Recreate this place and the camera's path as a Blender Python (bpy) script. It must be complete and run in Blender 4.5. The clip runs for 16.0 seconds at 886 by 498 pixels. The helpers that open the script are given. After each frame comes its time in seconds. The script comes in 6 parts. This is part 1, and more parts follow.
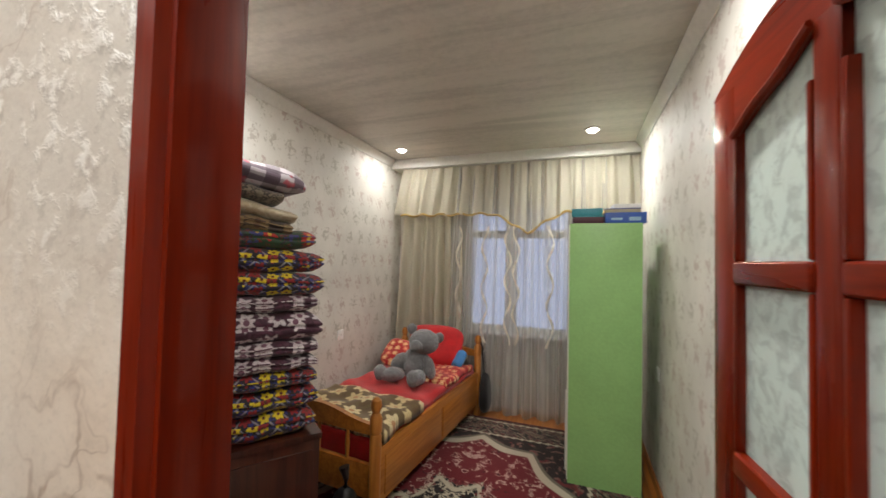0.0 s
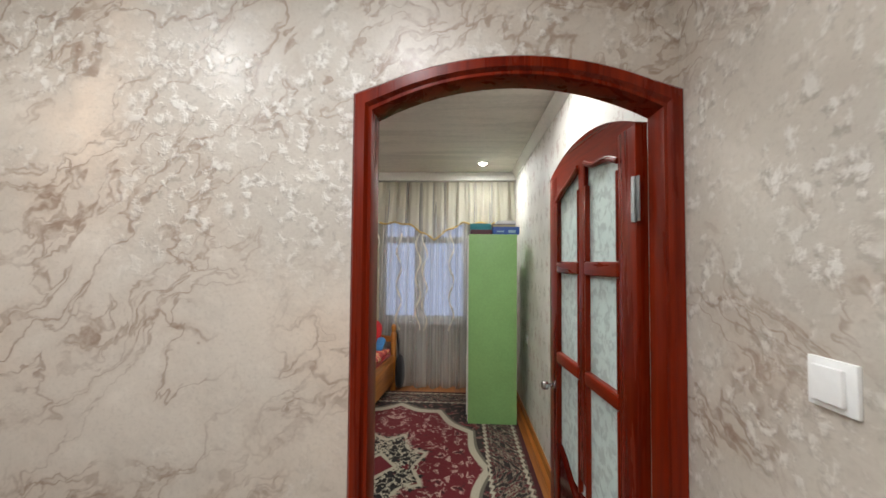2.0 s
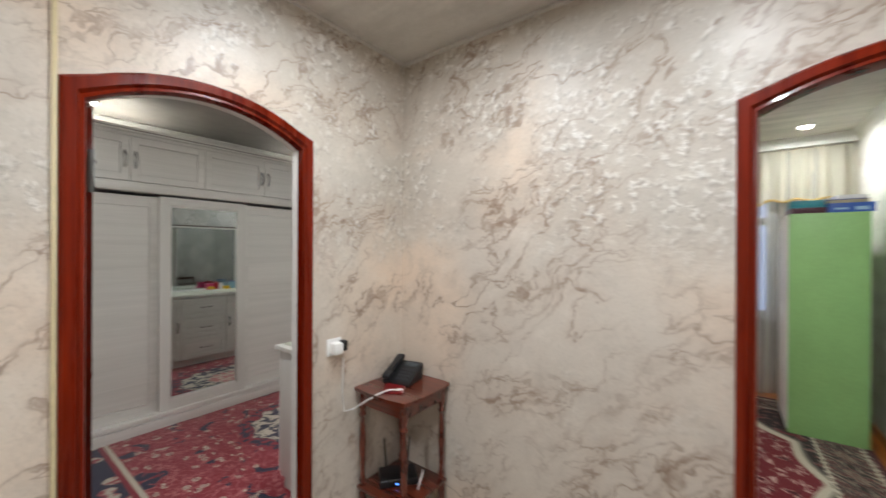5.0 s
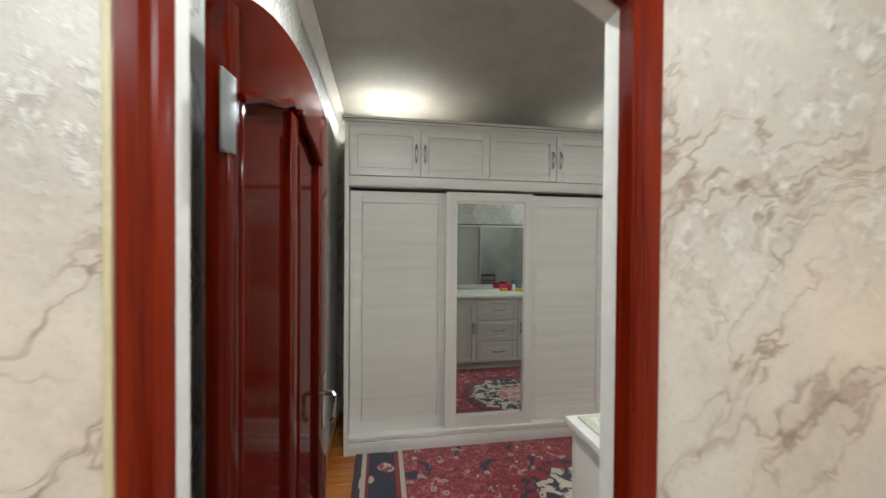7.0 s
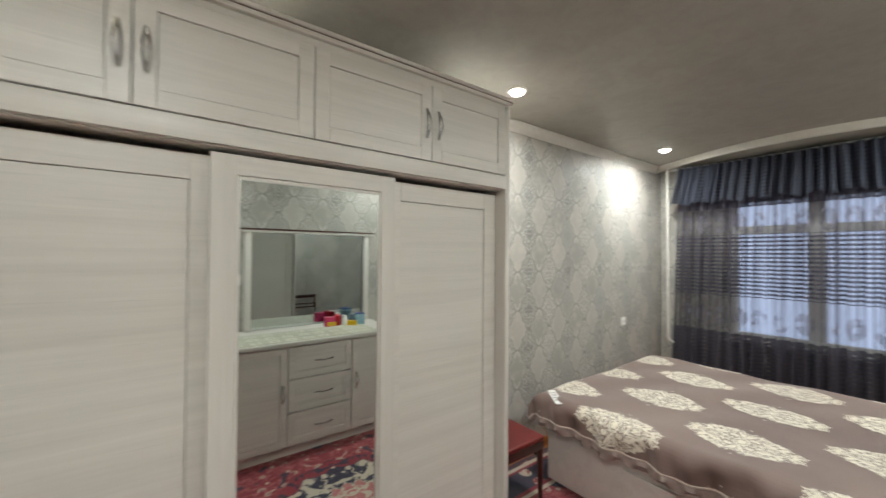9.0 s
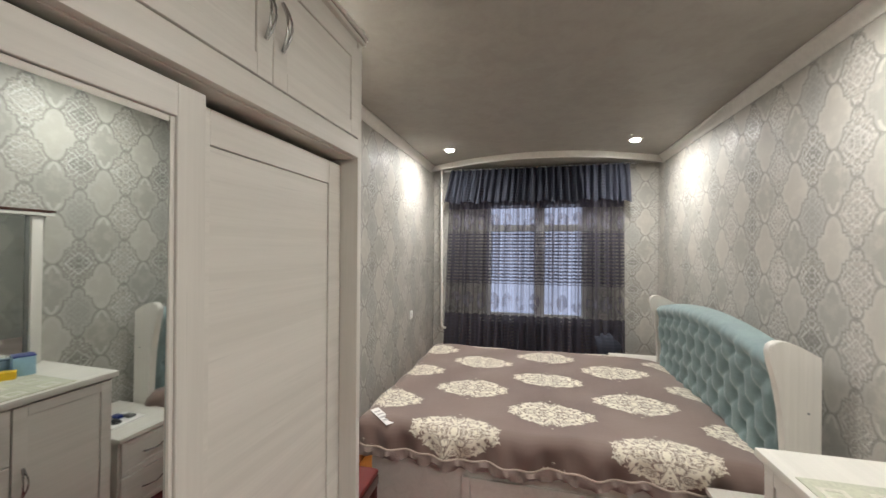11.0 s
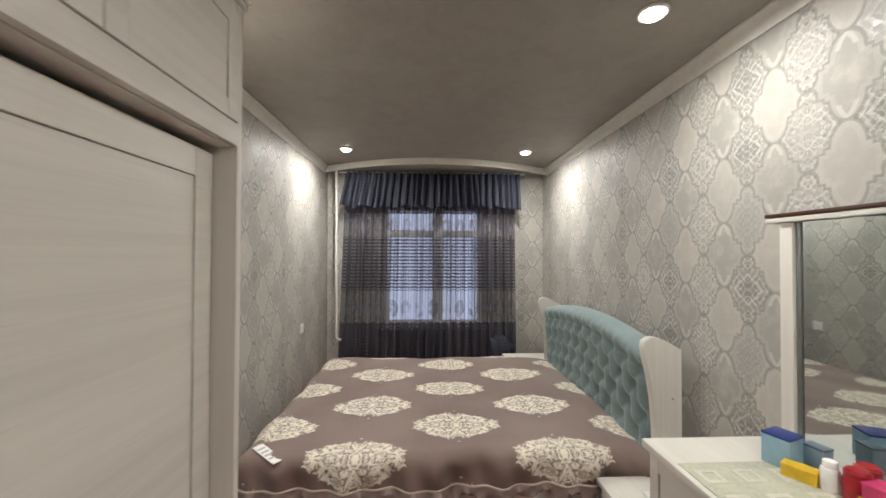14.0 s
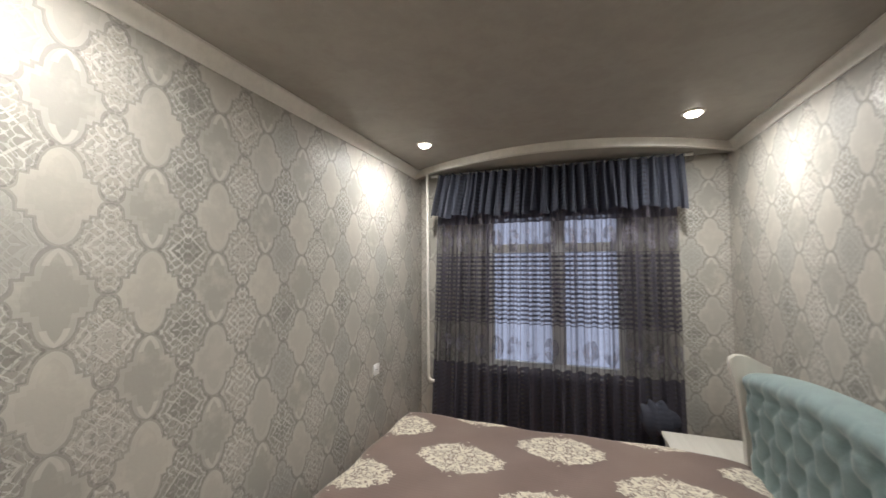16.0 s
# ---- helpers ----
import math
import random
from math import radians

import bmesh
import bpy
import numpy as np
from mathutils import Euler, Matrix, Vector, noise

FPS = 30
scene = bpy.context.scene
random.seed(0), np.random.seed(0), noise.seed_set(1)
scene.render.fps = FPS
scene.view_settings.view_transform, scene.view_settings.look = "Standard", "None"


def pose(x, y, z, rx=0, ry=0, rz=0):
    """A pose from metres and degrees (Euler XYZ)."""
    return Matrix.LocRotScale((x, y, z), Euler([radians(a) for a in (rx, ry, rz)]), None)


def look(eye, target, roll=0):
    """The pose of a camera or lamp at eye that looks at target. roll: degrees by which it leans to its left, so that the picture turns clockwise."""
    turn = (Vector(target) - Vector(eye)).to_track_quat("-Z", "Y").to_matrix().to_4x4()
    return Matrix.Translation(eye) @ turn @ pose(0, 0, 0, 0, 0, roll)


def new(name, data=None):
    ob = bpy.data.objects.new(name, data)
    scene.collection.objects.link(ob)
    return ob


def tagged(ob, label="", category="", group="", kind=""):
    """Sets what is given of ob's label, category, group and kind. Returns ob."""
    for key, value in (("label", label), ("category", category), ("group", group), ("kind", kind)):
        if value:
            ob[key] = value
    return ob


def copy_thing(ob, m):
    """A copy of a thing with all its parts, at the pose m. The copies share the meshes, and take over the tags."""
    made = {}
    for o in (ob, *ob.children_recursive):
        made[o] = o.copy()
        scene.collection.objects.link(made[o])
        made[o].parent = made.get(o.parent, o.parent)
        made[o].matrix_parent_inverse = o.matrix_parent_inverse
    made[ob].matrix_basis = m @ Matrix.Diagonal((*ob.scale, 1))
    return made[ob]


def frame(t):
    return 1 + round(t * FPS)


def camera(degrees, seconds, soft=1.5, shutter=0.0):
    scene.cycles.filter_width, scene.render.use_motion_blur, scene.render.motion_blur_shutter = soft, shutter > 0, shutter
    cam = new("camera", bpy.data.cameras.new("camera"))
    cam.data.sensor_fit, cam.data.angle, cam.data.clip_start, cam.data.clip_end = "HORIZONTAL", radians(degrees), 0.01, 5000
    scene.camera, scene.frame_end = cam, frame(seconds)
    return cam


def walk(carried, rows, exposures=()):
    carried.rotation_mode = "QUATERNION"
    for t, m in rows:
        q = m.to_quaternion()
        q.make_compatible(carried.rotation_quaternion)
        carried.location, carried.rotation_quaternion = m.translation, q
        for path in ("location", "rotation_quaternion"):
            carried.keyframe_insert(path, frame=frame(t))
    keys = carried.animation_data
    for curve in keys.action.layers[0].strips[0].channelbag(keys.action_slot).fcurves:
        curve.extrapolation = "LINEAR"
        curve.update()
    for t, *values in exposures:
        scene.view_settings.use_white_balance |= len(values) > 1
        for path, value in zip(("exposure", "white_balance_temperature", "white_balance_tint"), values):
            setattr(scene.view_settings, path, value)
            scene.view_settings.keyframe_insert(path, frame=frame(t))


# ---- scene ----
cam = camera(100.1, 16.0, 1.5, 0.35)

PATH = [
    (0, (-0.053, 0.071, 1.506), (-0.739, 1.949, 1.569), 1.3),
    (0.5, (-0.052, -0.1, 1.506), (-0.516, 1.845, 1.531), 1.0),
    (1, (-0.049, -0.306, 1.503), (-0.392, 1.662, 1.607), 0.7),
    (1.5, (-0.082, -0.524, 1.508), (-0.297, 1.461, 1.615), 0.6),
    (2, (-0.178, -0.736, 1.511), (-0.279, 1.26, 1.585), 0.5),
    (2.5, (-0.24, -0.923, 1.514), (-0.257, 1.077, 1.539), 0.4),
    (3, (-0.227, -1.124, 1.498), (-0.332, 0.872, 1.541), 0.4),
    (3.5, (-0.24, -1.318, 1.507), (-0.503, 0.664, 1.52), 0.4),
    (4, (-0.299, -1.423, 1.494), (-0.777, 0.519, 1.512), 0.4),
    (4.5, (-0.4, -1.419, 1.493), (-1.188, 0.419, 1.477), 0.4),
    (5, (-0.535, -1.306, 1.491), (-1.74, 0.29, 1.488), 0.3),
    (5.2, (-0.588, -1.237, 1.509), (-1.994, 0.186, 1.535), 0.1),
    (7.5, (-1.82, -0.693, 1.516), (-3.799, -0.409, 1.47), 0.4),
    (8, (-2.152, -0.635, 1.537), (-4.107, -0.213, 1.525), 0.4),
    (8.5, (-2.511, -0.519, 1.537), (-4.378, 0.199, 1.569), 0.3),
    (9, (-2.805, -0.399, 1.577), (-4.403, 0.804, 1.603), 0.4),
    (9.5, (-3.071, -0.301, 1.577), (-4.284, 1.289, 1.601), 0.7),
    (10, (-3.265, -0.212, 1.575), (-4.223, 1.543, 1.588), 0.6),
    (12.3, (-3.682, -0.389, 1.577), (-3.791, 1.608, 1.596), 0.3),
    (12.5, (-3.689, -0.403, 1.58), (-3.798, 1.594, 1.608), 0.3),
    (13, (-3.675, -0.395, 1.587), (-3.774, 1.602, 1.625), 0.3),
    (13.5, (-3.662, -0.333, 1.592), (-3.696, 1.666, 1.641), 0.3),
    (14, (-3.594, -0.127, 1.59), (-3.506, 1.87, 1.619), 0.2),
    (14.5, (-3.479, 0.167, 1.614), (-3.443, 2.166, 1.657), -0.0),
    (15, (-3.451, 0.45, 1.631), (-3.562, 2.444, 1.746), 0.1),
    (15.5, (-3.394, 0.701, 1.676), (-3.77, 2.662, 1.781), -0.1),
    (16, (-3.316, 0.89, 1.683), (-3.985, 2.772, 1.772), -0.2),
]
walk(cam, [(t, look(eye, target, roll)) for t, eye, target, roll in PATH], [(0.0, 0.0, 6500, 10), (1.2, 0.0, 6500, 10), (2.0, -0.05, 6150, 9), (5.2, 0.05, 6000, 8), (7.4, 0.45, 5950, 3), (8.0, 0.7, 6050, 3), (8.5, 0.66, 6150, 4), (9.1, 0.5, 6220, 5), (10.2, 0.53, 6350, 8), (12.4, 0.32, 6500, 10), (15.0, 0.28, 6500, 10), (16.0, 0.18, 6500, 10)])

# ---- light ----

def downlight_lamp(x, y, z, watts, colour):
    data = bpy.data.lights.new("downlight_lamp", "AREA")
    data.spread = radians(178)
    data.shape, data.size, data.energy, data.color = "DISK", 0.085, watts, colour
    ob = new("downlight_lamp", data)
    ob.location = (x, y, z)
    return ob


NEUTRAL, HALLC, COOL = (1.0, 0.98, 0.94), (0.985, 0.985, 0.985), (0.93, 0.97, 1.0)
BED_LAMPS = [(-4.37, 3.45), (-2.63, 3.46), (-4.37, 1.35), (-2.66, 1.36), (-4.38, -0.68), (-2.66, -0.68)]
KIDS_LAMPS = [(0.045, 3.27), (-1.71, 3.35), (0.045, 1.3), (-1.71, 1.3)]
# the third hall lamp is an unseen addition that fills the walls from behind
HALL_LAMPS = [(-0.42, -0.48), (-1.38, -0.46), (-0.9, -2.1)]
for (lx, ly), watts in zip(BED_LAMPS, (15.5, 16.0, 12.5, 11.5, 19.5, 15.0)):
    downlight_lamp(lx, ly, 2.565, watts, NEUTRAL)
for (lx, ly), watts in zip(KIDS_LAMPS, (12.5, 6.5, 15.5, 15.0)):
    downlight_lamp(lx, ly, 2.565, watts, NEUTRAL)
for lx, ly in HALL_LAMPS:
    downlight_lamp(lx, ly, 2.565, 14.0 if ly > -1 else 27.0, HALLC)
world = bpy.data.worlds.new("world")
world.use_nodes = True
scene.world = world
sky = world.node_tree.nodes.new("ShaderNodeTexSky")
sky.sky_type, sky.sun_disc = "NISHITA", False
sky.sun_elevation, sky.sun_rotation = radians(6), radians(200)
world.node_tree.links.new(sky.outputs[0], world.node_tree.nodes["Background"].inputs[0])
world.node_tree.nodes["Background"].inputs[1].default_value = 0.12
sun_data = bpy.data.lights.new("sun", "SUN")
sun_data.energy, sun_data.angle, sun_data.color = 0.6, radians(12), (1.0, 0.93, 0.85)
sun_lamp = new("sun", sun_data)
sun_lamp.matrix_world = pose(0, -20, 30, 84, 0, 200)


# ---- material tools ----
def rgb(r, g, b):
    """Linear colour from the everyday 0 to 255 values."""
    return tuple((c / 12.92 if c <= 0.04045 else ((c + 0.055) / 1.055) ** 2.4) for c in (r / 255, g / 255, b / 255)) + (1.0,)


class Val:
    """A number in a node tree, for plain arithmetic."""

    def __init__(self, g, s):
        self.g, self.s = g, s

    def op(self, kind, *others):
        return self.g.math(kind, self, *others)

    def __add__(self, o): return self.op("ADD", o)
    def __radd__(self, o): return self.op("ADD", o)
    def __sub__(self, o): return self.op("SUBTRACT", o)
    def __rsub__(self, o): return self.g.math("SUBTRACT", o, self)
    def __mul__(self, o): return self.op("MULTIPLY", o)
    def __rmul__(self, o): return self.op("MULTIPLY", o)
    def __truediv__(self, o): return self.op("DIVIDE", o)
    def __abs__(self): return self.op("ABSOLUTE")
    def sin(self): return self.op("SINE")
    def cos(self): return self.op("COSINE")
    def frac(self): return self.op("FRACT")
    def floor(self): return self.op("FLOOR")
    def sqrt(self): return self.op("SQRT")
    def mx(self, o): return self.op("MAXIMUM", o)
    def mn(self, o): return self.op("MINIMUM", o)
    def lt(self, o): return self.op("LESS_THAN", o)
    def gt(self, o): return self.op("GREATER_THAN", o)
    def tri(self):
        """0 at whole numbers plus a half, 1 at whole numbers."""
        return abs(self.frac() - 0.5) * 2.0


class Graph:
    def __init__(self, name):
        self.mat = bpy.data.materials.new(name)
        self.mat.use_nodes = True
        self.nt = self.mat.node_tree
        self.bsdf = self.nt.nodes["Principled BSDF"]
        self.output = self.nt.nodes["Material Output"]

    def node(self, kind):
        return self.nt.nodes.new(kind)

    def put(self, sock, v):
        if isinstance(v, Val):
            self.nt.links.new(v.s, sock)
        elif hasattr(v, "is_output"):
            self.nt.links.new(v, sock)
        else:
            sock.default_value = v

    def math(self, kind, *a):
        n = self.node("ShaderNodeMath")
        n.operation = kind
        for i, v in enumerate(a):
            self.put(n.inputs[i], v)
        return Val(self, n.outputs[0])

    def coords(self, which="Object"):
        n = self.node("ShaderNodeTexCoord")
        s = self.node("ShaderNodeSeparateXYZ")
        self.nt.links.new(n.outputs[which], s.inputs[0])
        return [Val(self, s.outputs[i]) for i in range(3)]

    def vec(self, x, y, z=0.0):
        n = self.node("ShaderNodeCombineXYZ")
        for i, v in enumerate((x, y, z)):
            self.put(n.inputs[i], v)
        return n.outputs[0]

    def noise(self, v, scale=1.0, detail=3.0, rough=0.5, distort=0.0):
        n = self.node("ShaderNodeTexNoise")
        self.nt.links.new(v, n.inputs["Vector"])
        for k, x in (("Scale", scale), ("Detail", detail), ("Roughness", rough), ("Distortion", distort)):
            n.inputs[k].default_value = x
        return Val(self, n.outputs[0])

    def voronoi(self, v, scale=1.0, feature="F1", out="Distance", rand=1.0):
        n = self.node("ShaderNodeTexVoronoi")
        n.feature = feature
        self.nt.links.new(v, n.inputs["Vector"])
        n.inputs["Scale"].default_value = scale
        n.inputs["Randomness"].default_value = rand
        return Val(self, n.outputs[out])

    def white(self, v):
        n = self.node("ShaderNodeTexWhiteNoise")
        self.nt.links.new(v, n.inputs["Vector"])
        return Val(self, n.outputs["Value"])

    def random(self):
        return Val(self, self.node("ShaderNodeObjectInfo").outputs["Random"])

    def step(self, v, lo, hi):
        n = self.node("ShaderNodeMapRange")
        n.interpolation_type = "SMOOTHSTEP"
        self.put(n.inputs[0], v)
        n.inputs[1].default_value, n.inputs[2].default_value = lo, hi
        return Val(self, n.outputs[0])

    def mix(self, f, a, b):
        n = self.node("ShaderNodeMix")
        n.data_type = "RGBA"
        self.put(n.inputs[0], f)
        self.put(n.inputs[6], a)
        self.put(n.inputs[7], b)
        return n.outputs[2]

    def done(self, colour, rough=0.5, metal=0.0, bump=None, strength=0.3, dist=0.01, coat=0.0, coat_rough=0.05, sheen=0.0, alpha=None, **more):
        b = self.bsdf
        self.put(b.inputs["Base Color"], colour)
        self.put(b.inputs["Roughness"], rough)
        b.inputs["Metallic"].default_value = metal
        b.inputs["Coat Weight"].default_value, b.inputs["Coat Roughness"].default_value = coat, coat_rough
        b.inputs["Sheen Weight"].default_value = sheen
        if alpha is not None:
            self.put(b.inputs["Alpha"], alpha)
        for k, v in more.items():
            self.put(b.inputs[k.replace("_", " ")], v)
        if bump is not None:
            n = self.node("ShaderNodeBump")
            n.inputs["Strength"].default_value, n.inputs["Distance"].default_value = strength, dist
            self.put(n.inputs["Height"], bump)
            self.nt.links.new(n.outputs[0], b.inputs["Normal"])
        return self.mat


# ---- materials ----
def mat_hall_paper():
    """Embossed marbled paper: peach clouds with brown branching veins, greyer patches with pale raised flakes."""
    g = Graph("hall_wallpaper")
    x, y, z = g.coords()
    v = g.vec(x, y, z)
    h = x + y
    mid = g.noise(v, 6.0, 5, 0.62)
    flaky = g.step(g.noise(g.vec(x * 0.9, y * 0.9, z + 5.0), 1.25, 3, 0.5) + x.gt(0.3) * 0.14 + (z - 1.5) * 0.13, 0.45, 0.64)
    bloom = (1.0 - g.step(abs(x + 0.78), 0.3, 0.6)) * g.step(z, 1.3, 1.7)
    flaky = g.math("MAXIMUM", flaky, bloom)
    peach = g.step(g.noise(g.vec(x + 7.0, y, z), 1.0, 2, 0.5), 0.42, 0.64)
    col = g.mix(peach, rgb(207, 197, 183), rgb(223, 204, 183))
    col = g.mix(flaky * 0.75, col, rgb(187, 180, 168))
    col = g.mix(g.step(mid, 0.5, 0.74) * 0.4, col, rgb(173, 163, 150))
    col = g.mix(g.step(1.0 - mid, 0.52, 0.7) * 0.35, col, rgb(226, 217, 203))
    # veins: warped ridges that come in clusters and break up
    wx, wz = g.noise(g.vec(x, y, z + 11.0), 3.6, 4, 0.56) - 0.5, g.noise(g.vec(x + 4.0, y, z), 3.6, 4, 0.56) - 0.5
    along, across = (h + wx * 0.3) * 0.8 + (z + wz * 0.3) * 0.6, (z + wz * 0.3) * 0.8 - (h + wx * 0.3) * 0.6
    where = g.step(g.noise(g.vec(x, y + 3.0, z), 1.9, 3, 0.55), 0.36, 0.58)
    broken = g.step(g.noise(v, 17.0, 4, 0.65), 0.34, 0.58)
    for sc, width, amount, off in ((1.0, 0.007, 0.72, 0.0), (1.75, 0.01, 0.68, 3.0), (2.9, 0.014, 0.55, 6.0)):
        vn = g.noise(g.vec(along * 0.62 + off, across * 1.35, off), sc, 5, 0.55, 0.1)
        d = abs(vn - 0.5)
        vein = 1.0 - g.step(d, 0.001, width)
        halo = 1.0 - g.step(d, 0.0, width * 5.0)
        col = g.mix(halo * where * (amount * 0.26), col, rgb(168, 148, 128))
        col = g.mix(vein * where * (broken * 0.6 + 0.4) * amount, col, rgb(134, 108, 88))
    # raised pale flakes; their emboss shadow is painted in from the same noise, shifted
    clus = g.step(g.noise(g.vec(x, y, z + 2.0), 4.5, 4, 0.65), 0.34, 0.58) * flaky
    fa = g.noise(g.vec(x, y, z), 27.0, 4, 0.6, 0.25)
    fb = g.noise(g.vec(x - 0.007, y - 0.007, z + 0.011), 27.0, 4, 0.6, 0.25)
    speck = g.noise(v, 85.0, 3, 0.6)
    col = g.mix(g.step(speck, 0.5, 0.7) * 0.16, col, rgb(150, 138, 124))
    fl, flake_shade = g.step(fa, 0.5, 0.66) * clus, g.step(fb, 0.51, 0.65) * clus
    col = g.mix((flake_shade * (1.0 - fl)) * 0.55, col, rgb(140, 130, 117))
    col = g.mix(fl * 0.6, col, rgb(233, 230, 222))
    relief = fl * 0.7 + mid * 0.7 + g.noise(v, 60.0, 4) * 0.35
    return g.done(col, 0.4 + (mid - 0.5) * 0.3 - fl * 0.08, bump=relief, strength=0.4, dist=0.006)


def mat_bed_paper():
    """Stepped star tiles in a half-drop: plain ones in two tones between ornate ones, all with double outlines."""
    g = Graph("bedroom_wallpaper")
    x, y, z = g.coords()
    u, v = (x + y + 3.09) / 0.262, (z - 1.744) / 0.305
    tu, tv = u.tri(), v.tri()

    def half(t):
        # half width of a plain tile by height: hollow-sided point, two steps, then a round arch
        a = (0.26 - t) / 0.26
        tip = 1.0 - (1.0 - a * a).mx(0.0).sqrt() * 0.27
        b = (t - 0.46) / 0.54
        arc = (1.0 - b * b).mx(0.0).sqrt() * 0.43
        return t.lt(0.26) * tip + (t.gt(0.26) - t.gt(0.36)) * 0.73 + (t.gt(0.36) - t.gt(0.46)) * 0.57 + t.gt(0.46) * arc

    here, above, below = half(tv), half((tv + 0.032).mn(1.0)), half((tv - 0.032).mx(0.0))
    soft = (g.noise(g.vec(x, y, z), 40.0, 2) - 0.5) * 0.05
    plain = tu.lt(here)
    line = tu.gt(above - 0.036 + soft) * tu.lt(below + 0.036 + soft)
    rim = tu.gt(half((tv + 0.13).mn(1.0)) - 0.15) * (1.0 - line)
    rim = rim * tu.lt(half((tv - 0.13).mx(0.0)) + 0.15)
    cell = g.white(g.vec(u.floor(), v.floor(), 0.0))
    cu, cv = (u + 0.5).floor(), (v + 0.5).floor()
    celb = g.white(g.vec(cu, cv, 3.0))
    fine, mott = g.noise(g.vec(x, y, z), 70.0, 3), g.noise(g.vec(x, y, z), 11.0, 4, 0.6)
    # plain tiles: cream and grey by turns, faintly clouded
    even = ((u.floor() + v.floor()) * 0.5).frac().gt(0.25)
    flat = g.mix(even, rgb(164, 161, 153), rgb(181, 177, 168))
    flat = g.mix(g.step(mott, 0.45, 0.7) * 0.5, flat, rgb(200, 195, 184))
    flat = g.mix(g.step(cell, 0.5, 0.9) * 0.25, flat, rgb(150, 149, 146))
    crescent = (1.0 - even) * tv.gt(0.62) * (1.0 - g.step(abs(tu - here + 0.2), 0.05, 0.08))
    flat = g.mix(crescent * 0.4, flat, rgb(220, 217, 208))
    # ornate tiles: mirrored filigree round a diamond heart, dark or pale ground, a few left almost plain
    pu, pv = 1.0 - tu, 1.0 - tv
    dark = (cu * 0.5).frac().gt(0.25)
    bare = (((cv + cu) * 0.5).frac().gt(0.25)) * celb.gt(0.35) * dark
    warp = g.noise(g.vec(pu * 3.0, pv * 3.0, celb * 9.0), 1.0, 2, 0.5, 0.6)
    leaf = (pu * 14.0 + (pv * 9.0).sin() * 2.2 + warp * 5.0).sin() * (pv * 15.0 + (pu * 10.0).cos() * 1.8).cos()
    scroll = 1.0 - g.step(abs(leaf), 0.1, 0.3)
    bud = g.step(leaf, 0.45, 0.6)
    dia = pu / 0.5 + pv / 0.42
    heart = 1.0 - g.step(dia, 0.94, 1.0)
    ring = 1.0 - g.step(abs(dia - 1.05), 0.05, 0.11)
    ground = g.mix(dark, rgb(174, 169, 160), rgb(155, 151, 143))
    orn = g.mix(bud * 0.8, ground, g.mix(dark, rgb(148, 145, 138), rgb(129, 126, 119)))
    orn = g.mix(heart * 0.7, orn, g.mix(dark, rgb(182, 178, 170), rgb(141, 139, 132)))
    orn = g.mix(scroll * g.step(mott, 0.3, 0.6) * 0.75, orn, rgb(207, 206, 201))
    orn = g.mix(ring * 0.55, orn, rgb(208, 206, 200))
    fleck = g.step(g.noise(g.vec(pu * 2.0, pv * 2.0, celb * 5.0), 6.0, 3, 0.6, 0.8), 0.54, 0.6)
    orn = g.mix(fleck * 0.55, orn, rgb(122, 120, 114))
    orn = g.mix(bare * 0.8, orn, rgb(164, 162, 156))
    col = g.mix(plain, orn, flat)
    col = g.mix(rim * 0.2, col, rgb(203, 200, 193))
    col = g.mix(line * (0.48 + (mott - 0.5) * 0.9), col, rgb(130, 127, 121))
    wear = g.step(g.noise(g.vec(x, y, z), 3.0, 5, 0.6), 0.35, 0.75)
    col = g.mix(wear * 0.22, col, rgb(158, 155, 150))
    foil = (1.0 - plain) * (1.0 - line) * (scroll + ring).mn(1.0)
    return g.done(col, 0.62 - foil * 0.22 + (fine - 0.5) * 0.2, bump=line * -0.5 + foil * 0.8 + fine * 0.3, strength=0.3, dist=0.004)


def mat_kids_paper():
    g = Graph("kids_wallpaper")
    x, y, z = g.coords()
    u, v = (x + y) / 0.17, z / 0.2
    cellrow = v.floor()
    uu = u + cellrow * 0.5
    fx, fy = uu.frac() - 0.5, v.frac() - 0.5
    cell = g.white(g.vec(uu.floor(), cellrow, 0.0))
    r = (fx * fx + fy * fy).sqrt()
    n = g.noise(g.vec(fx + cell * 5.0, fy + cell * 7.0, cell), 6.5, 3, 0.55, 0.7)
    leaf = g.step(n - r * 0.42, 0.43, 0.47)
    base = g.mix(g.step(g.noise(g.vec(x, y, z), 2.5, 5, 0.6), 0.3, 0.7), rgb(206, 202, 194), rgb(222, 218, 210))
    tint = g.mix(g.step(cell, 0.45, 0.55), rgb(186, 168, 160), rgb(176, 170, 158))
    col = g.mix(leaf * 0.75, base, tint)
    fine = g.noise(g.vec(x, y, z), 80.0, 3)
    return g.done(col, 0.62, bump=leaf * 0.6 + fine * 0.5, strength=0.22, dist=0.004)


def mat_damask():
    g = Graph("damask_wallpaper")
    x, y, z = g.coords()
    u, v = (x + y) / 0.46, z / 0.62
    a, b = u.tri(), v.tri()
    d = a + b
    near = g.math("MINIMUM", d, 2.0 - d)
    n = g.noise(g.vec(a * 2.0, b * 2.6, 1.0), 3.0, 3, 0.5, 0.8)
    mask = (1.0 - g.step(near + (n - 0.5) * 0.9, 0.62, 0.68)) * g.step(abs(n - 0.5), 0.015, 0.04)
    col = g.mix(mask * 0.85, rgb(226, 228, 230), rgb(140, 144, 148))
    return g.done(col, 0.5, bump=mask, strength=0.15, dist=0.003)


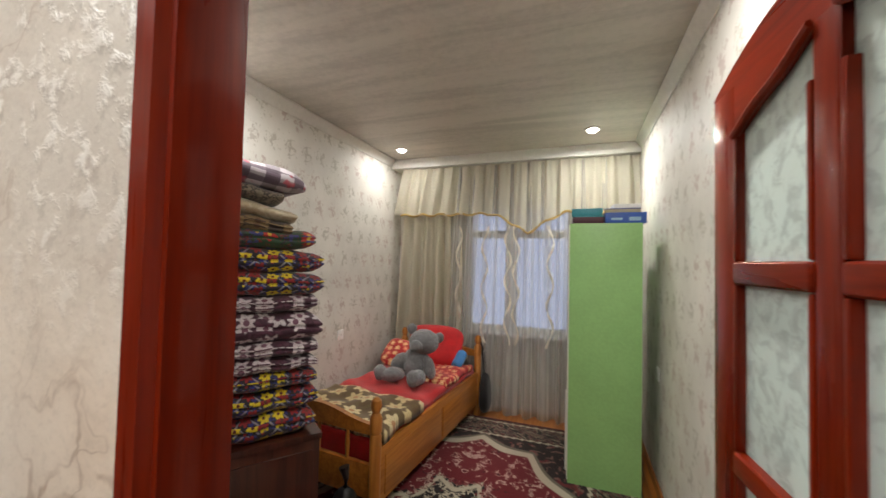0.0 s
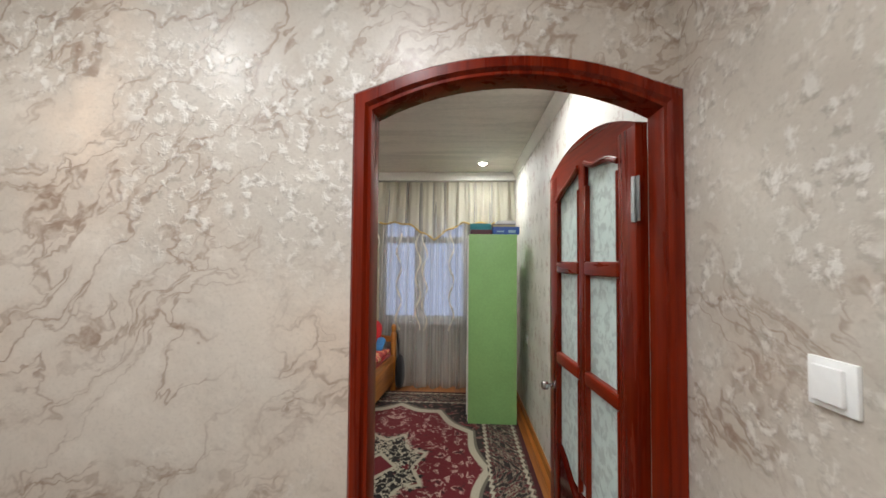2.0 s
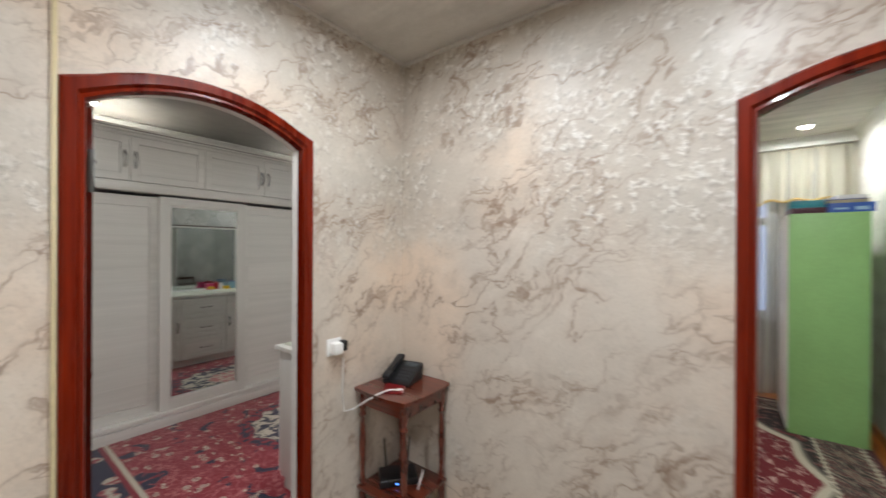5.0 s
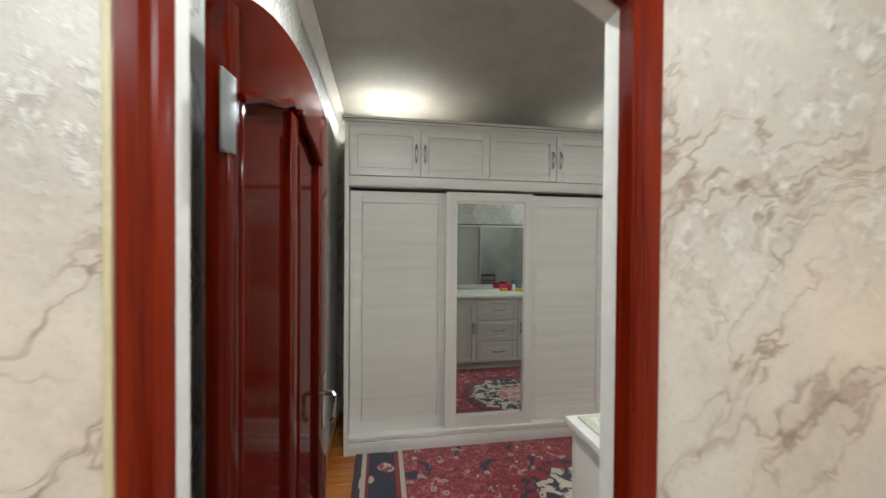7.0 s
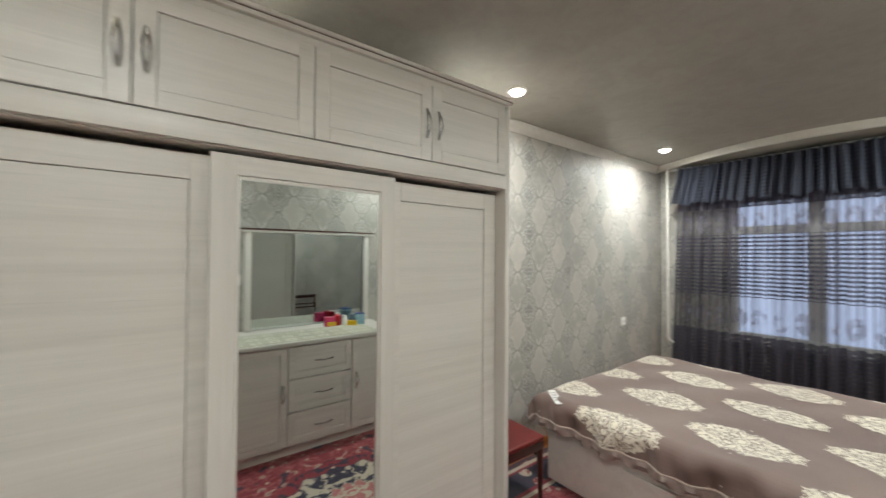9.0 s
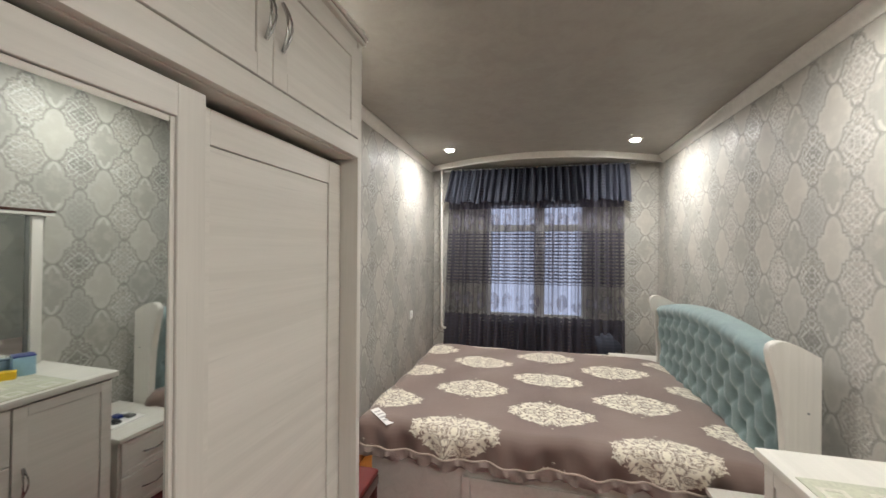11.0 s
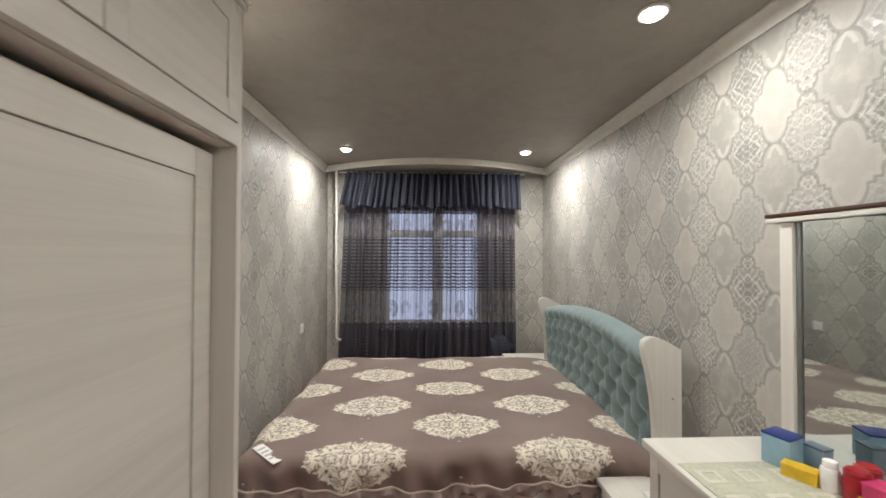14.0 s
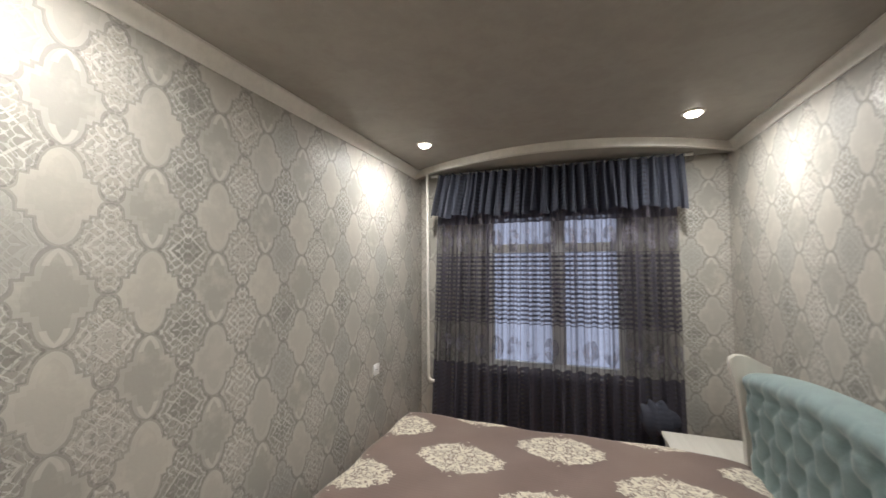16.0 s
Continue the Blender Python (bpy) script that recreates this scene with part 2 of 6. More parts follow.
def mat_plain(name, colour, rough=0.6, grain=0.06, scale=30.0, stretch=(1, 1, 1), strength=0.08, metal=0.0, coat=0.0, sheen=0.0, **more):
    """A plain surface with fine grain and broad, faint unevenness."""
    g = Graph(name)
    x, y, z = g.coords()
    v = g.vec(x * stretch[0], y * stretch[1], z * stretch[2])
    fine, broad = g.noise(v, scale, 5, 0.6), g.noise(v, scale * 0.08, 4, 0.6)
    dark = tuple(c * (1 - 2.2 * grain) for c in colour[:3]) + (1.0,)
    lite = tuple(min(1.0, c * (1 + 1.6 * grain)) for c in colour[:3]) + (1.0,)
    col = g.mix(g.step(fine * 0.5 + broad * 0.5, 0.36, 0.64), dark, lite)
    return g.done(col, rough + (broad - 0.5) * 0.15, metal, bump=fine, strength=strength, dist=0.003, coat=coat, sheen=sheen, **more)


def mat_wood(name, dark, light, axis=2, scale=1.0, rough=0.4, coat=0.0, contrast=1.0, strength=0.08, rings=10.0, spec=0.5):
    """Wood with long grain along one axis."""
    g = Graph(name)
    p = g.coords()
    s = [rings * scale] * 3
    s[axis] = 0.55 * scale
    rnd = g.random()
    v = g.vec(p[0] * s[0] + rnd * 9.0, p[1] * s[1] + rnd * 5.0, p[2] * s[2] + rnd * 7.0)
    band, fibre = g.noise(v, 1.0, 5, 0.55, 1.2), g.noise(v, 7.0, 3, 0.6, 0.2)
    tone = g.step(band * 0.65 + fibre * 0.35, 0.5 - 0.16 / contrast, 0.5 + 0.16 / contrast)
    pores = g.step(fibre, 0.6, 0.72)
    col = g.mix(tone, dark, light)
    col = g.mix(pores * 0.3, col, tuple(c * 0.75 for c in dark[:3]) + (1.0,))
    return g.done(col, rough + (band - 0.5) * 0.12, bump=band * 0.5 + fibre * 0.5, strength=strength, dist=0.002, coat=coat, coat_rough=0.06, Specular_IOR_Level=spec)


def mat_ceiling(name, a, b, streak):
    g = Graph(name)
    x, y, z = g.coords()
    n = g.noise(g.vec(x * streak, y * 5.0, z), 1.3, 6, 0.62, 0.5)
    f = g.noise(g.vec(x, y, z), 26.0, 5, 0.65)
    col = g.mix(g.step(n * 0.7 + f * 0.3, 0.36, 0.62), a, b)
    return g.done(col, 0.55, bump=f * 0.7 + n * 0.5, strength=0.25, dist=0.006)


def mat_kids_rug():
    g = Graph("kids_rug_pile")
    x, y, z = g.coords()
    ax, ay = abs(x), abs(y)
    HX, HY = 1.16, 1.6
    th = g.math("ARCTAN2", y / 1.45, x)
    ell = ((x / 0.8) * (x / 0.8) + (y / 1.17) * (y / 1.17)).sqrt()
    scallop = ell + abs((th * 6.0).sin()) * 0.09 - 0.05
    mn = g.noise(g.vec(ax, ay, 0.0), 7.5, 3, 0.55, 0.6)
    mf = g.noise(g.vec(ax, ay, 2.0), 15.0, 3, 0.55, 0.6)
    red, brown, cream, black = rgb(106, 15, 26), rgb(36, 23, 20), rgb(190, 182, 160), rgb(20, 14, 14)
    sprig = (1.0 - g.step(abs(mf - 0.57), 0.02, 0.04)) * g.step(mn, 0.44, 0.5)
    field = g.mix(sprig, red, rgb(190, 160, 148))
    field = g.mix(g.step(mf, 0.64, 0.67), field, rgb(60, 16, 20))
    inner = ell + abs((th * 4.0).cos()) * 0.12
    med = 1.0 - g.step(inner + (mf - 0.5) * 0.3, 0.5, 0.52)
    medcol = g.mix(1.0 - g.step(abs(mf - 0.5), 0.03, 0.05), black, cream)
    medcol = g.mix(g.step(mn, 0.6, 0.63), medcol, red)
    medcol = g.mix(1.0 - g.step(abs(inner - 0.47), 0.012, 0.03), medcol, cream)
    field = g.mix(med, field, medcol)
    core = 1.0 - g.step(ax / 0.17 + ay / 0.2 + (mf - 0.5) * 0.5, 0.95, 1.0)
    field = g.mix(core, field, g.mix(g.step(ax / 0.17 + ay / 0.2, 0.72, 0.76), red, cream))
    span = g.mix(g.step(mf, 0.55, 0.58), brown, rgb(128, 92, 82))
    span = g.mix(g.step(mn, 0.6, 0.63) * 0.8, span, rgb(120, 36, 40))
    col = g.mix(g.step(scallop, 0.93, 0.945), field, cream)
    col = g.mix(g.step(scallop, 1.0, 1.012), col, rgb(110, 104, 90))
    col = g.mix(g.step(scallop, 1.03, 1.04), col, span)
    edge = g.math("MINIMUM", HX - ax, HY - ay)
    along = g.math("MULTIPLY", ax, 1.0) + ay
    zig = ((along / 0.07).tri() - 0.5) * 0.022
    band = edge.lt(0.34)
    motif = g.noise(g.vec((along / 0.3).tri() * 2.0, abs(edge - 0.19) * 9.0, 0.0), 2.4, 2, 0.5, 0.6)
    bcol = g.mix(g.step(motif, 0.52, 0.55), rgb(34, 25, 22), rgb(96, 34, 36))
    bcol = g.mix((1.0 - g.step(abs(motif - 0.5), 0.012, 0.03)) * 0.9, bcol, rgb(176, 164, 142))
    col = g.mix(band, col, bcol)
    for e0 in (0.325, 0.065):
        col = g.mix(1.0 - g.step(abs(edge - e0 + zig), 0.008, 0.014), col, cream)
    col = g.mix(edge.lt(0.035), col, rgb(74, 20, 24))
    pile = g.noise(g.vec(x, y, z), 240.0, 3)
    col = g.mix((pile - 0.3) * 0.5, col, black)
    return g.done(col, 0.95, bump=pile, strength=0.5, dist=0.004, sheen=0.04)


def mat_bed_rug():
    g = Graph("bedroom_rug_pile")
    x, y, z = g.coords()
    ax, ay = abs(x), abs(y)
    red, navy, cream, rose = rgb(132, 30, 42), rgb(38, 36, 58), rgb(190, 178, 158), rgb(176, 106, 104)
    mn = g.noise(g.vec(ax, ay, 0.0), 7.0, 3, 0.5, 0.7)
    mf = g.noise(g.vec(ax, ay, 4.0), 17.0, 3, 0.5, 0.7)
    vor = g.voronoi(g.vec(ax, ay, 0.0), 12.0)
    flower = 1.0 - g.step(vor, 0.26, 0.32)
    ring = 1.0 - g.step(abs(vor - 0.16), 0.03, 0.06)
    field = g.mix((1.0 - g.step(abs(mf - 0.5), 0.015, 0.035)) * 0.8, red, rose)
    field = g.mix(g.step(mn, 0.6, 0.62), field, navy)
    field = g.mix(flower * g.step(mf, 0.44, 0.48), field, cream)
    field = g.mix(flower * ring * 0.8, field, rgb(120, 44, 60))
    th = g.math("ARCTAN2", y, x)
    r = (x * x + y * y * 0.72).sqrt() + abs((th * 6.0).sin()) * 0.05
    med = g.mix(g.step(mf, 0.48, 0.51), navy, cream)
    col = g.mix(r.lt(0.52), field, g.mix(g.step(mf, 0.52, 0.55), red, navy))
    col = g.mix(r.lt(0.42), col, med)
    col = g.mix(r.lt(0.2), col, g.mix(g.step(mf, 0.47, 0.5), cream, rose))
    corner = ((ax / 1.15) * (ax / 1.15) * 0.8 + (ay / 1.5) * (ay / 1.5) * 0.8).sqrt() + abs((th * 8.0).sin()) * 0.05
    col = g.mix(corner.gt(1.02), col, g.mix(g.step(mf, 0.54, 0.57), navy, cream))
    edge = g.math("MINIMUM", 1.27 - ax, 1.53 - ay)
    bflow = 1.0 - g.step(g.voronoi(g.vec(ax, ay, 3.0), 7.0), 0.3, 0.36)
    bord = g.mix(bflow, navy, g.mix(g.step(mf, 0.46, 0.52), rgb(150, 60, 66), cream))
    col = g.mix(edge.lt(0.3), col, bord)
    for e0, e1, c in ((0.3, 0.33, cream), (0.05, 0.08, cream), (0.27, 0.3, red), (0.08, 0.1, red)):
        col = g.mix(edge.gt(e0) * edge.lt(e1), col, c)
    col = g.mix(edge.lt(0.04), col, rgb(60, 26, 40))
    pile = g.noise(g.vec(x, y, z), 230.0, 3)
    col = g.mix((pile - 0.3) * 0.45, col, rgb(24, 14, 18))
    return g.done(col, 0.95, bump=pile, strength=0.5, dist=0.004, sheen=0.2)


def mat_bedspread():
    g = Graph("jacquard_bedspread")
    u, v, _ = g.coords("UV")
    # medallions in a half-drop, 1.02 by 0.6
    a, b = (u + 3.42) / 1.04, (v - 2.02) / 0.6
    tu, tv = (a + 0.5).tri(), (b + 0.5).tri()
    d0 = tu * 1.04 / 2.0
    e0 = tv * 0.6 / 2.0
    first = (tu + tv).lt(1.0)
    pu = first * d0 + (1.0 - first) * (0.52 - d0)
    pv = first * e0 + (1.0 - first) * (0.3 - e0)
    n = g.noise(g.vec(pu, pv, 0.3), 13.0, 2, 0.5, 1.6)
    n2 = g.noise(g.vec(pu, pv, 5.3), 30.0, 1, 0.5, 1.0)
    petal = abs((pu * 30.0 + (pv * 24.0).sin()).sin())
    lob = g.math("POWER", pu / 0.285, 1.1) + g.math("POWER", pv / (petal * 0.035 + 0.165), 1.3) + (n - 0.5) * 0.5 + (n2 - 0.5) * 0.55 + (1.0 - g.step(pu, 0.0, 0.035)) * 0.14 + (1.0 - g.step(pv, 0.0, 0.03)) * 0.1
    mask = 1.0 - g.step(lob, 0.9, 0.93)
    fine = g.noise(g.vec(pu, pv, 1.3), 24.0, 2, 0.5, 2.2)
    scroll = 1.0 - g.step(abs(fine - 0.5), 0.015, 0.045)
    hole = g.step(fine, 0.555, 0.575)
    mask = mask * (1.0 - hole * 0.9)
    rib = ((v / 0.021).tri() - 0.5)
    weave = g.noise(g.vec(u, v, 0.0), 300.0, 3)
    base = g.mix(g.step(g.noise(g.vec(u, v, 0.0), 2.2, 4), 0.35, 0.7), rgb(112, 92, 84), rgb(124, 104, 95))
    motif = g.mix(scroll * 0.65, rgb(218, 210, 192), rgb(136, 118, 104))
    motif = g.mix(scroll * g.step(n, 0.55, 0.6) * 0.8, motif, rgb(112, 92, 84))
    col = g.mix(mask, base, motif)
    return g.done(col, 0.62, bump=mask * 0.8 + rib * 0.12 + weave * 0.15, strength=0.35, dist=0.005, sheen=0.25)


def mat_flower_cloth(name, ground, petals, scale, line, dots, swirl=0.6, bloom=0.37, share=0.5):
    """Printed cloth: six-petalled flowers in two colours with outlines and hearts, on a lined ground."""
    g = Graph(name)
    u, v, _ = g.coords("UV")
    n = g.node("ShaderNodeTexVoronoi")
    n.voronoi_dimensions = "2D"
    n.inputs["Scale"].default_value, n.inputs["Randomness"].default_value = 1.0, 0.45
    su, sv = u * scale, v * scale
    g.nt.links.new(g.vec(su, sv, 0.0), n.inputs["Vector"])
    pos, hue = g.node("ShaderNodeSeparateXYZ"), g.node("ShaderNodeSeparateXYZ")
    g.nt.links.new(n.outputs["Position"], pos.inputs[0])
    g.nt.links.new(n.outputs["Color"], hue.inputs[0])
    dx, dy = su - Val(g, pos.outputs[0]), sv - Val(g, pos.outputs[1])
    pick, turn = Val(g, hue.outputs[0]), Val(g, hue.outputs[1])
    th = g.math("ARCTAN2", dy, dx)
    r = (dx * dx + dy * dy).sqrt()
    wob = g.noise(g.vec(su, sv, 0.0), 2.2, 2, 0.5, swirl)
    size = (th * 6.0 + turn * 6.0).cos() * 0.08 + bloom + (wob - 0.5) * 0.25
    flower = 1.0 - g.step(r - size, -0.01, 0.02)
    ring = 1.0 - g.step(abs(r - size), 0.015, 0.045)
    vein = (1.0 - g.step(abs((th * 6.0 + turn * 6.0).cos()), 0.1, 0.3)) * (1.0 - g.step(r, 0.2, 0.3))
    heart = 1.0 - g.step(r, 0.09, 0.12)
    leaf = g.step(g.noise(g.vec(su, sv, 3.0), 3.4, 2, 0.5, swirl), 0.55, 0.6)
    col = g.mix(leaf * 0.85, ground, dots)
    diag = g.math("MINIMUM", (su * 0.5 + sv * 0.5).tri(), (su * 0.5 - sv * 0.5).tri())
    col = g.mix((1.0 - g.step(diag, 0.05, 0.12)) * 0.7, col, line)
    col = g.mix(flower, col, g.mix(pick.gt(share), petals[0], petals[1]))
    col = g.mix(vein * flower * 0.6, col, ground)
    col = g.mix(ring * 0.7, col, ground)
    col = g.mix(heart, col, petals[2])
    weave = g.noise(g.vec(u, v, 0.0), 220.0, 3)
    return g.done(col, 0.72, bump=weave, strength=0.2, dist=0.003, sheen=0.15)


def mat_cloth(name, colour, rough=0.85, grain=0.1, scale=140.0, sheen=0.3):
    return mat_plain(name, colour, rough, grain, scale, strength=0.3, sheen=sheen)


def mat_fur(name, colour):
    g = Graph(name)
    x, y, z = g.coords()
    n, m = g.noise(g.vec(x, y, z), 90.0, 4, 0.7), g.noise(g.vec(x, y, z), 14.0, 3)
    col = g.mix(g.step(n * 0.6 + m * 0.4, 0.35, 0.65), tuple(c * 0.6 for c in colour[:3]) + (1.0,), tuple(c * 1.25 for c in colour[:3]) + (1.0,))
    return g.done(col, 0.95, bump=n, strength=0.9, dist=0.012, sheen=0.6)


def mat_sheer(name, colour, opacity, stripe=None, bands=(), glow=0.45, middle=None, gather=0.7):
    """Thin curtain cloth: opacity changes in bands of height; stripe is the pitch of woven lines."""
    g = Graph(name)
    x, y, z = g.coords()
    weave = g.noise(g.vec(x * 3.0, y * 3.0, z), 160.0, 2)
    fold = g.noise(g.vec(x * 16.0, y * 6.0, z * 0.25), 1.0, 3, 0.6)
    dense = (fold - 0.5) * gather
    if middle is not None:
        dense = dense + (1.0 - g.step(abs(y - middle), 0.004, 0.022)) * 0.3 - 0.1
    op = (weave - 0.5) * 0.2 + opacity
    lace = None
    for z0, z1, value, ornament in bands:
        inside = z.gt(z0) * z.lt(z1)
        new_op = (weave - 0.5) * 0.2 + value
        if ornament:
            fx = ((x + 0.03) / 0.155).frac() - 0.5
            mid = (z0 + z1) / 2 - 0.02
            fz = (z - mid) / 0.26
            r = (fx * fx + fz * fz).sqrt()
            n = g.noise(g.vec(abs(fx), abs(fz), 0.0), 9.0, 2, 0.5, 0.8)
            fig = (1.0 - g.step(r, 0.36, 0.4)) * g.step(abs(n - 0.5), 0.02, 0.05)
            fig = fig * g.step(r, 0.08, 0.1) * g.step(g.noise(g.vec(x, 0.0, z), 7.0, 2), 0.35, 0.6)
            lace = fig * inside if lace is None else lace + fig * inside
            new_op = new_op + fig * 0.4
        op = op * (1.0 - inside) + new_op * inside
    if stripe:
        line = g.step((z / stripe).tri(), 0.42, 0.6)
        plain = 1.0
        for z0, z1, value, ornament in bands:
            if ornament:
                plain = plain * (1.0 - z.gt(z0) * z.lt(z1))
        op = op + line * plain * 0.4 - 0.04
    op = (op + dense).mn(0.985).mx(0.05)
    pale = tuple(min(1, c * 2.6 + 0.1) for c in colour[:3]) + (1.0,)
    col = g.mix(g.step(weave, 0.3, 0.7), tuple(c * 0.8 for c in colour[:3]) + (1.0,), colour)
    if lace is not None:
        col = g.mix(lace * 0.6, col, pale)
    diff, tran, clear = g.node("ShaderNodeBsdfDiffuse"), g.node("ShaderNodeBsdfTranslucent"), g.node("ShaderNodeBsdfTransparent")
    for n in (diff, tran):
        g.nt.links.new(col, n.inputs[0])
    m1, m2 = g.node("ShaderNodeMixShader"), g.node("ShaderNodeMixShader")
    m1.inputs[0].default_value = glow
    g.nt.links.new(diff.outputs[0], m1.inputs[1])
    g.nt.links.new(tran.outputs[0], m1.inputs[2])
    g.put(m2.inputs[0], op)
    g.nt.links.new(clear.outputs[0], m2.inputs[1])
    g.nt.links.new(m1.outputs[0], m2.inputs[2])
    g.nt.links.new(m2.outputs[0], g.output.inputs[0])
    return g.mat


def mat_glow(name, colour, strength):
    g = Graph(name)
    e = g.node("ShaderNodeEmission")
    e.inputs[0].default_value, e.inputs[1].default_value = colour, strength
    g.nt.links.new(e.outputs[0], g.output.inputs[0])
    return g.mat


def mat_glass(name, tint, rough, frosted=False):
    g = Graph(name)
    if frosted:
        x, y, z = g.coords()
        n = g.noise(g.vec(x, y, z), 34.0, 3, 0.6, 0.8)
        m = g.step(g.noise(g.vec(x, y, z), 24.0, 4, 0.62, 0.6), 0.44, 0.62)
        col = g.mix(m, tint, tuple(c * 0.7 for c in tint[:3]) + (1.0,))
        return g.done(col, g.step(n, 0.4, 0.6) * 0.12 + rough + 0.1, bump=n, strength=0.12, dist=0.003, Transmission_Weight=0.3, IOR=1.45)
    return g.done(tint, rough, Transmission_Weight=1.0, IOR=1.45)


M_HALL, M_BEDP, M_KIDP, M_DAMASK = mat_hall_paper(), mat_bed_paper(), mat_kids_paper(), mat_damask()
M_CEIL_HALL = mat_ceiling("hall_ceiling_paint", rgb(196, 192, 184), rgb(212, 208, 200), 1.0)
M_CEIL_KIDS = mat_ceiling("kids_ceiling_paint", rgb(176, 170, 160), rgb(200, 193, 182), 0.6)
M_CEIL_BED = mat_ceiling("bedroom_ceiling_paint", rgb(152, 147, 139), rgb(160, 155, 147), 5.0)
M_WHITE = mat_plain("white_paint", rgb(222, 219, 212), 0.45, 0.03)
M_PLASTIC = mat_plain("white_plastic", rgb(240, 239, 235), 0.3, 0.02)
M_CREAM = mat_plain("cream_trim", rgb(206, 190, 150), 0.45, 0.04)
M_RED = mat_wood("red_lacquered_wood", rgb(78, 12, 2), rgb(128, 35, 7), 2, 1.0, 0.28, 0.2, 0.8, spec=0.15)
M_RED_H = mat_wood("red_lacquered_wood_cross", rgb(78, 12, 2), rgb(128, 35, 7), 1, 1.0, 0.28, 0.2, 0.8, spec=0.15)
M_RED_DARK = mat_wood("dark_red_gloss_wood", rgb(52, 5, 1), rgb(92, 18, 4), 2, 1.0, 0.12, 0.0, 0.8, spec=0.16)
M_RED_PANEL = mat_wood("red_lacquered_panel", rgb(56, 6, 2), rgb(78, 11, 3), 2, 0.8, 0.08, 0.0, 0.7, spec=0.1)
M_BROWN = mat_wood("dark_brown_wood", rgb(48, 20, 12), rgb(78, 36, 22), 2, 1.0, 0.35, 0.4)
M_TABLE = mat_wood("cherry_table_wood", rgb(66, 22, 12), rgb(108, 46, 26), 0, 1.0, 0.28, 0.6)
M_ASH = mat_wood("bleached_ash_laminate", rgb(206, 202, 193), rgb(226, 222, 214), 1, 0.6, 0.4, 0.0, 0.55, 0.04, 20.0)
M_ASH_V = mat_wood("bleached_ash_laminate_upright", rgb(206, 202, 193), rgb(224, 220, 212), 2, 0.6, 0.4, 0.0, 0.55, 0.04, 20.0)
M_GREEN = mat_plain("green_laminate", rgb(148, 193, 122), 0.4, 0.03, 50.0, strength=0.03)
M_PINE = mat_wood("honey_pine", rgb(150, 88, 30), rgb(196, 128, 54), 1, 1.0, 0.35, 0.4)
M_PINE_V = mat_wood("honey_pine_upright", rgb(150, 88, 30), rgb(196, 128, 54), 2, 1.0, 0.35, 0.4)
M_FLOOR = mat_wood("orange_floor_board", rgb(140, 78, 26), rgb(190, 120, 52), 1, 0.7, 0.35, 0.3)
M_CHROME = mat_plain("brushed_chrome", rgb(200, 200, 200), 0.22, 0.03, metal=1.0)
M_STEEL = mat_plain("dull_steel", rgb(150, 152, 150), 0.4, 0.05, metal=1.0)
M_BLACK = mat_plain("black_plastic", rgb(26, 26, 28), 0.4, 0.05)
M_MIRROR = mat_plain("mirror_glass", rgb(205, 210, 208), 0.015, 0.0, strength=0.0, metal=1.0)
M_FROST = mat_glass("frosted_glass", rgb(212, 224, 218), 0.25, True)
M_CLEAR = mat_glass("clear_glass", rgb(245, 250, 250), 0.0)
M_MINT = mat_cloth("mint_velvet", rgb(120, 140, 140), 0.75, 0.06, 180.0, 0.3)
M_SPREAD = mat_bedspread()
M_RUG_K, M_RUG_B = mat_kids_rug(), mat_bed_rug()
M_LAMP = mat_glow("lamp_glow", (1.0, 0.93, 0.8, 1.0), 14.0)
M_DUSK = mat_glow("dusk_backdrop", (0.68, 0.73, 1.0, 1.0), 0.82)
M_REDCLOTH = mat_cloth("red_cotton", rgb(186, 16, 22))
M_BLACKCLOTH = mat_cloth("black_cloth", rgb(20, 20, 22))
M_NAVY_SHEER = mat_sheer("navy_striped_sheer", rgb(92, 89, 99), 0.92, 0.039, ((1.79, 2.06, 0.56, True), (1.17, 1.79, 0.62, False), (0.8, 1.17, 0.56, True)), 0.3, 4.185, 0.75)
M_NAVY_VAL = mat_sheer("navy_valance", rgb(82, 85, 97), 0.93, 0.034, (), 0.25)
M_CREAM_DRAPE = mat_sheer("cream_drape", rgb(230, 224, 205), 0.93, None, (), 0.45, None, 0.3)
M_WHITE_SHEER = mat_sheer("white_sheer", rgb(222, 219, 213), 0.5, None, (), 0.5, 3.75, 0.5)


# ---- mesh tools ----
def box(bm, x0, y0, z0, x1, y1, z1, bevel=0.0, seg=2):
    m = Matrix.LocRotScale(((x0 + x1) / 2, (y0 + y1) / 2, (z0 + z1) / 2), None, (abs(x1 - x0), abs(y1 - y0), abs(z1 - z0)))
    vs = bmesh.ops.create_cube(bm, size=1.0, matrix=m)["verts"]
    if bevel > 0:
        es = list({e for v in vs for e in v.link_edges})
        bmesh.ops.bevel(bm, geom=es, offset=bevel, segments=seg, affect="EDGES", profile=0.6)
    return bm


def lathe(bm, prof, x=0.0, y=0.0, z=0.0, seg=16, m=None):
    """A turned shape from (radius, height) pairs."""
    rings = []
    for r, h in prof:
        ring = []
        for i in range(seg):
            a = 2 * math.pi * i / seg
            p = Vector((r * math.cos(a), r * math.sin(a), h))
            ring.append(bm.verts.new((m @ p if m else p) + Vector((x, y, z))))
        rings.append(ring)
    for a, b in zip(rings, rings[1:]):
        for i in range(seg):
            bm.faces.new((a[i], a[(i + 1) % seg], b[(i + 1) % seg], b[i]))
    bm.faces.new(list(reversed(rings[0])))
    bm.faces.new(rings[-1])
    return bm


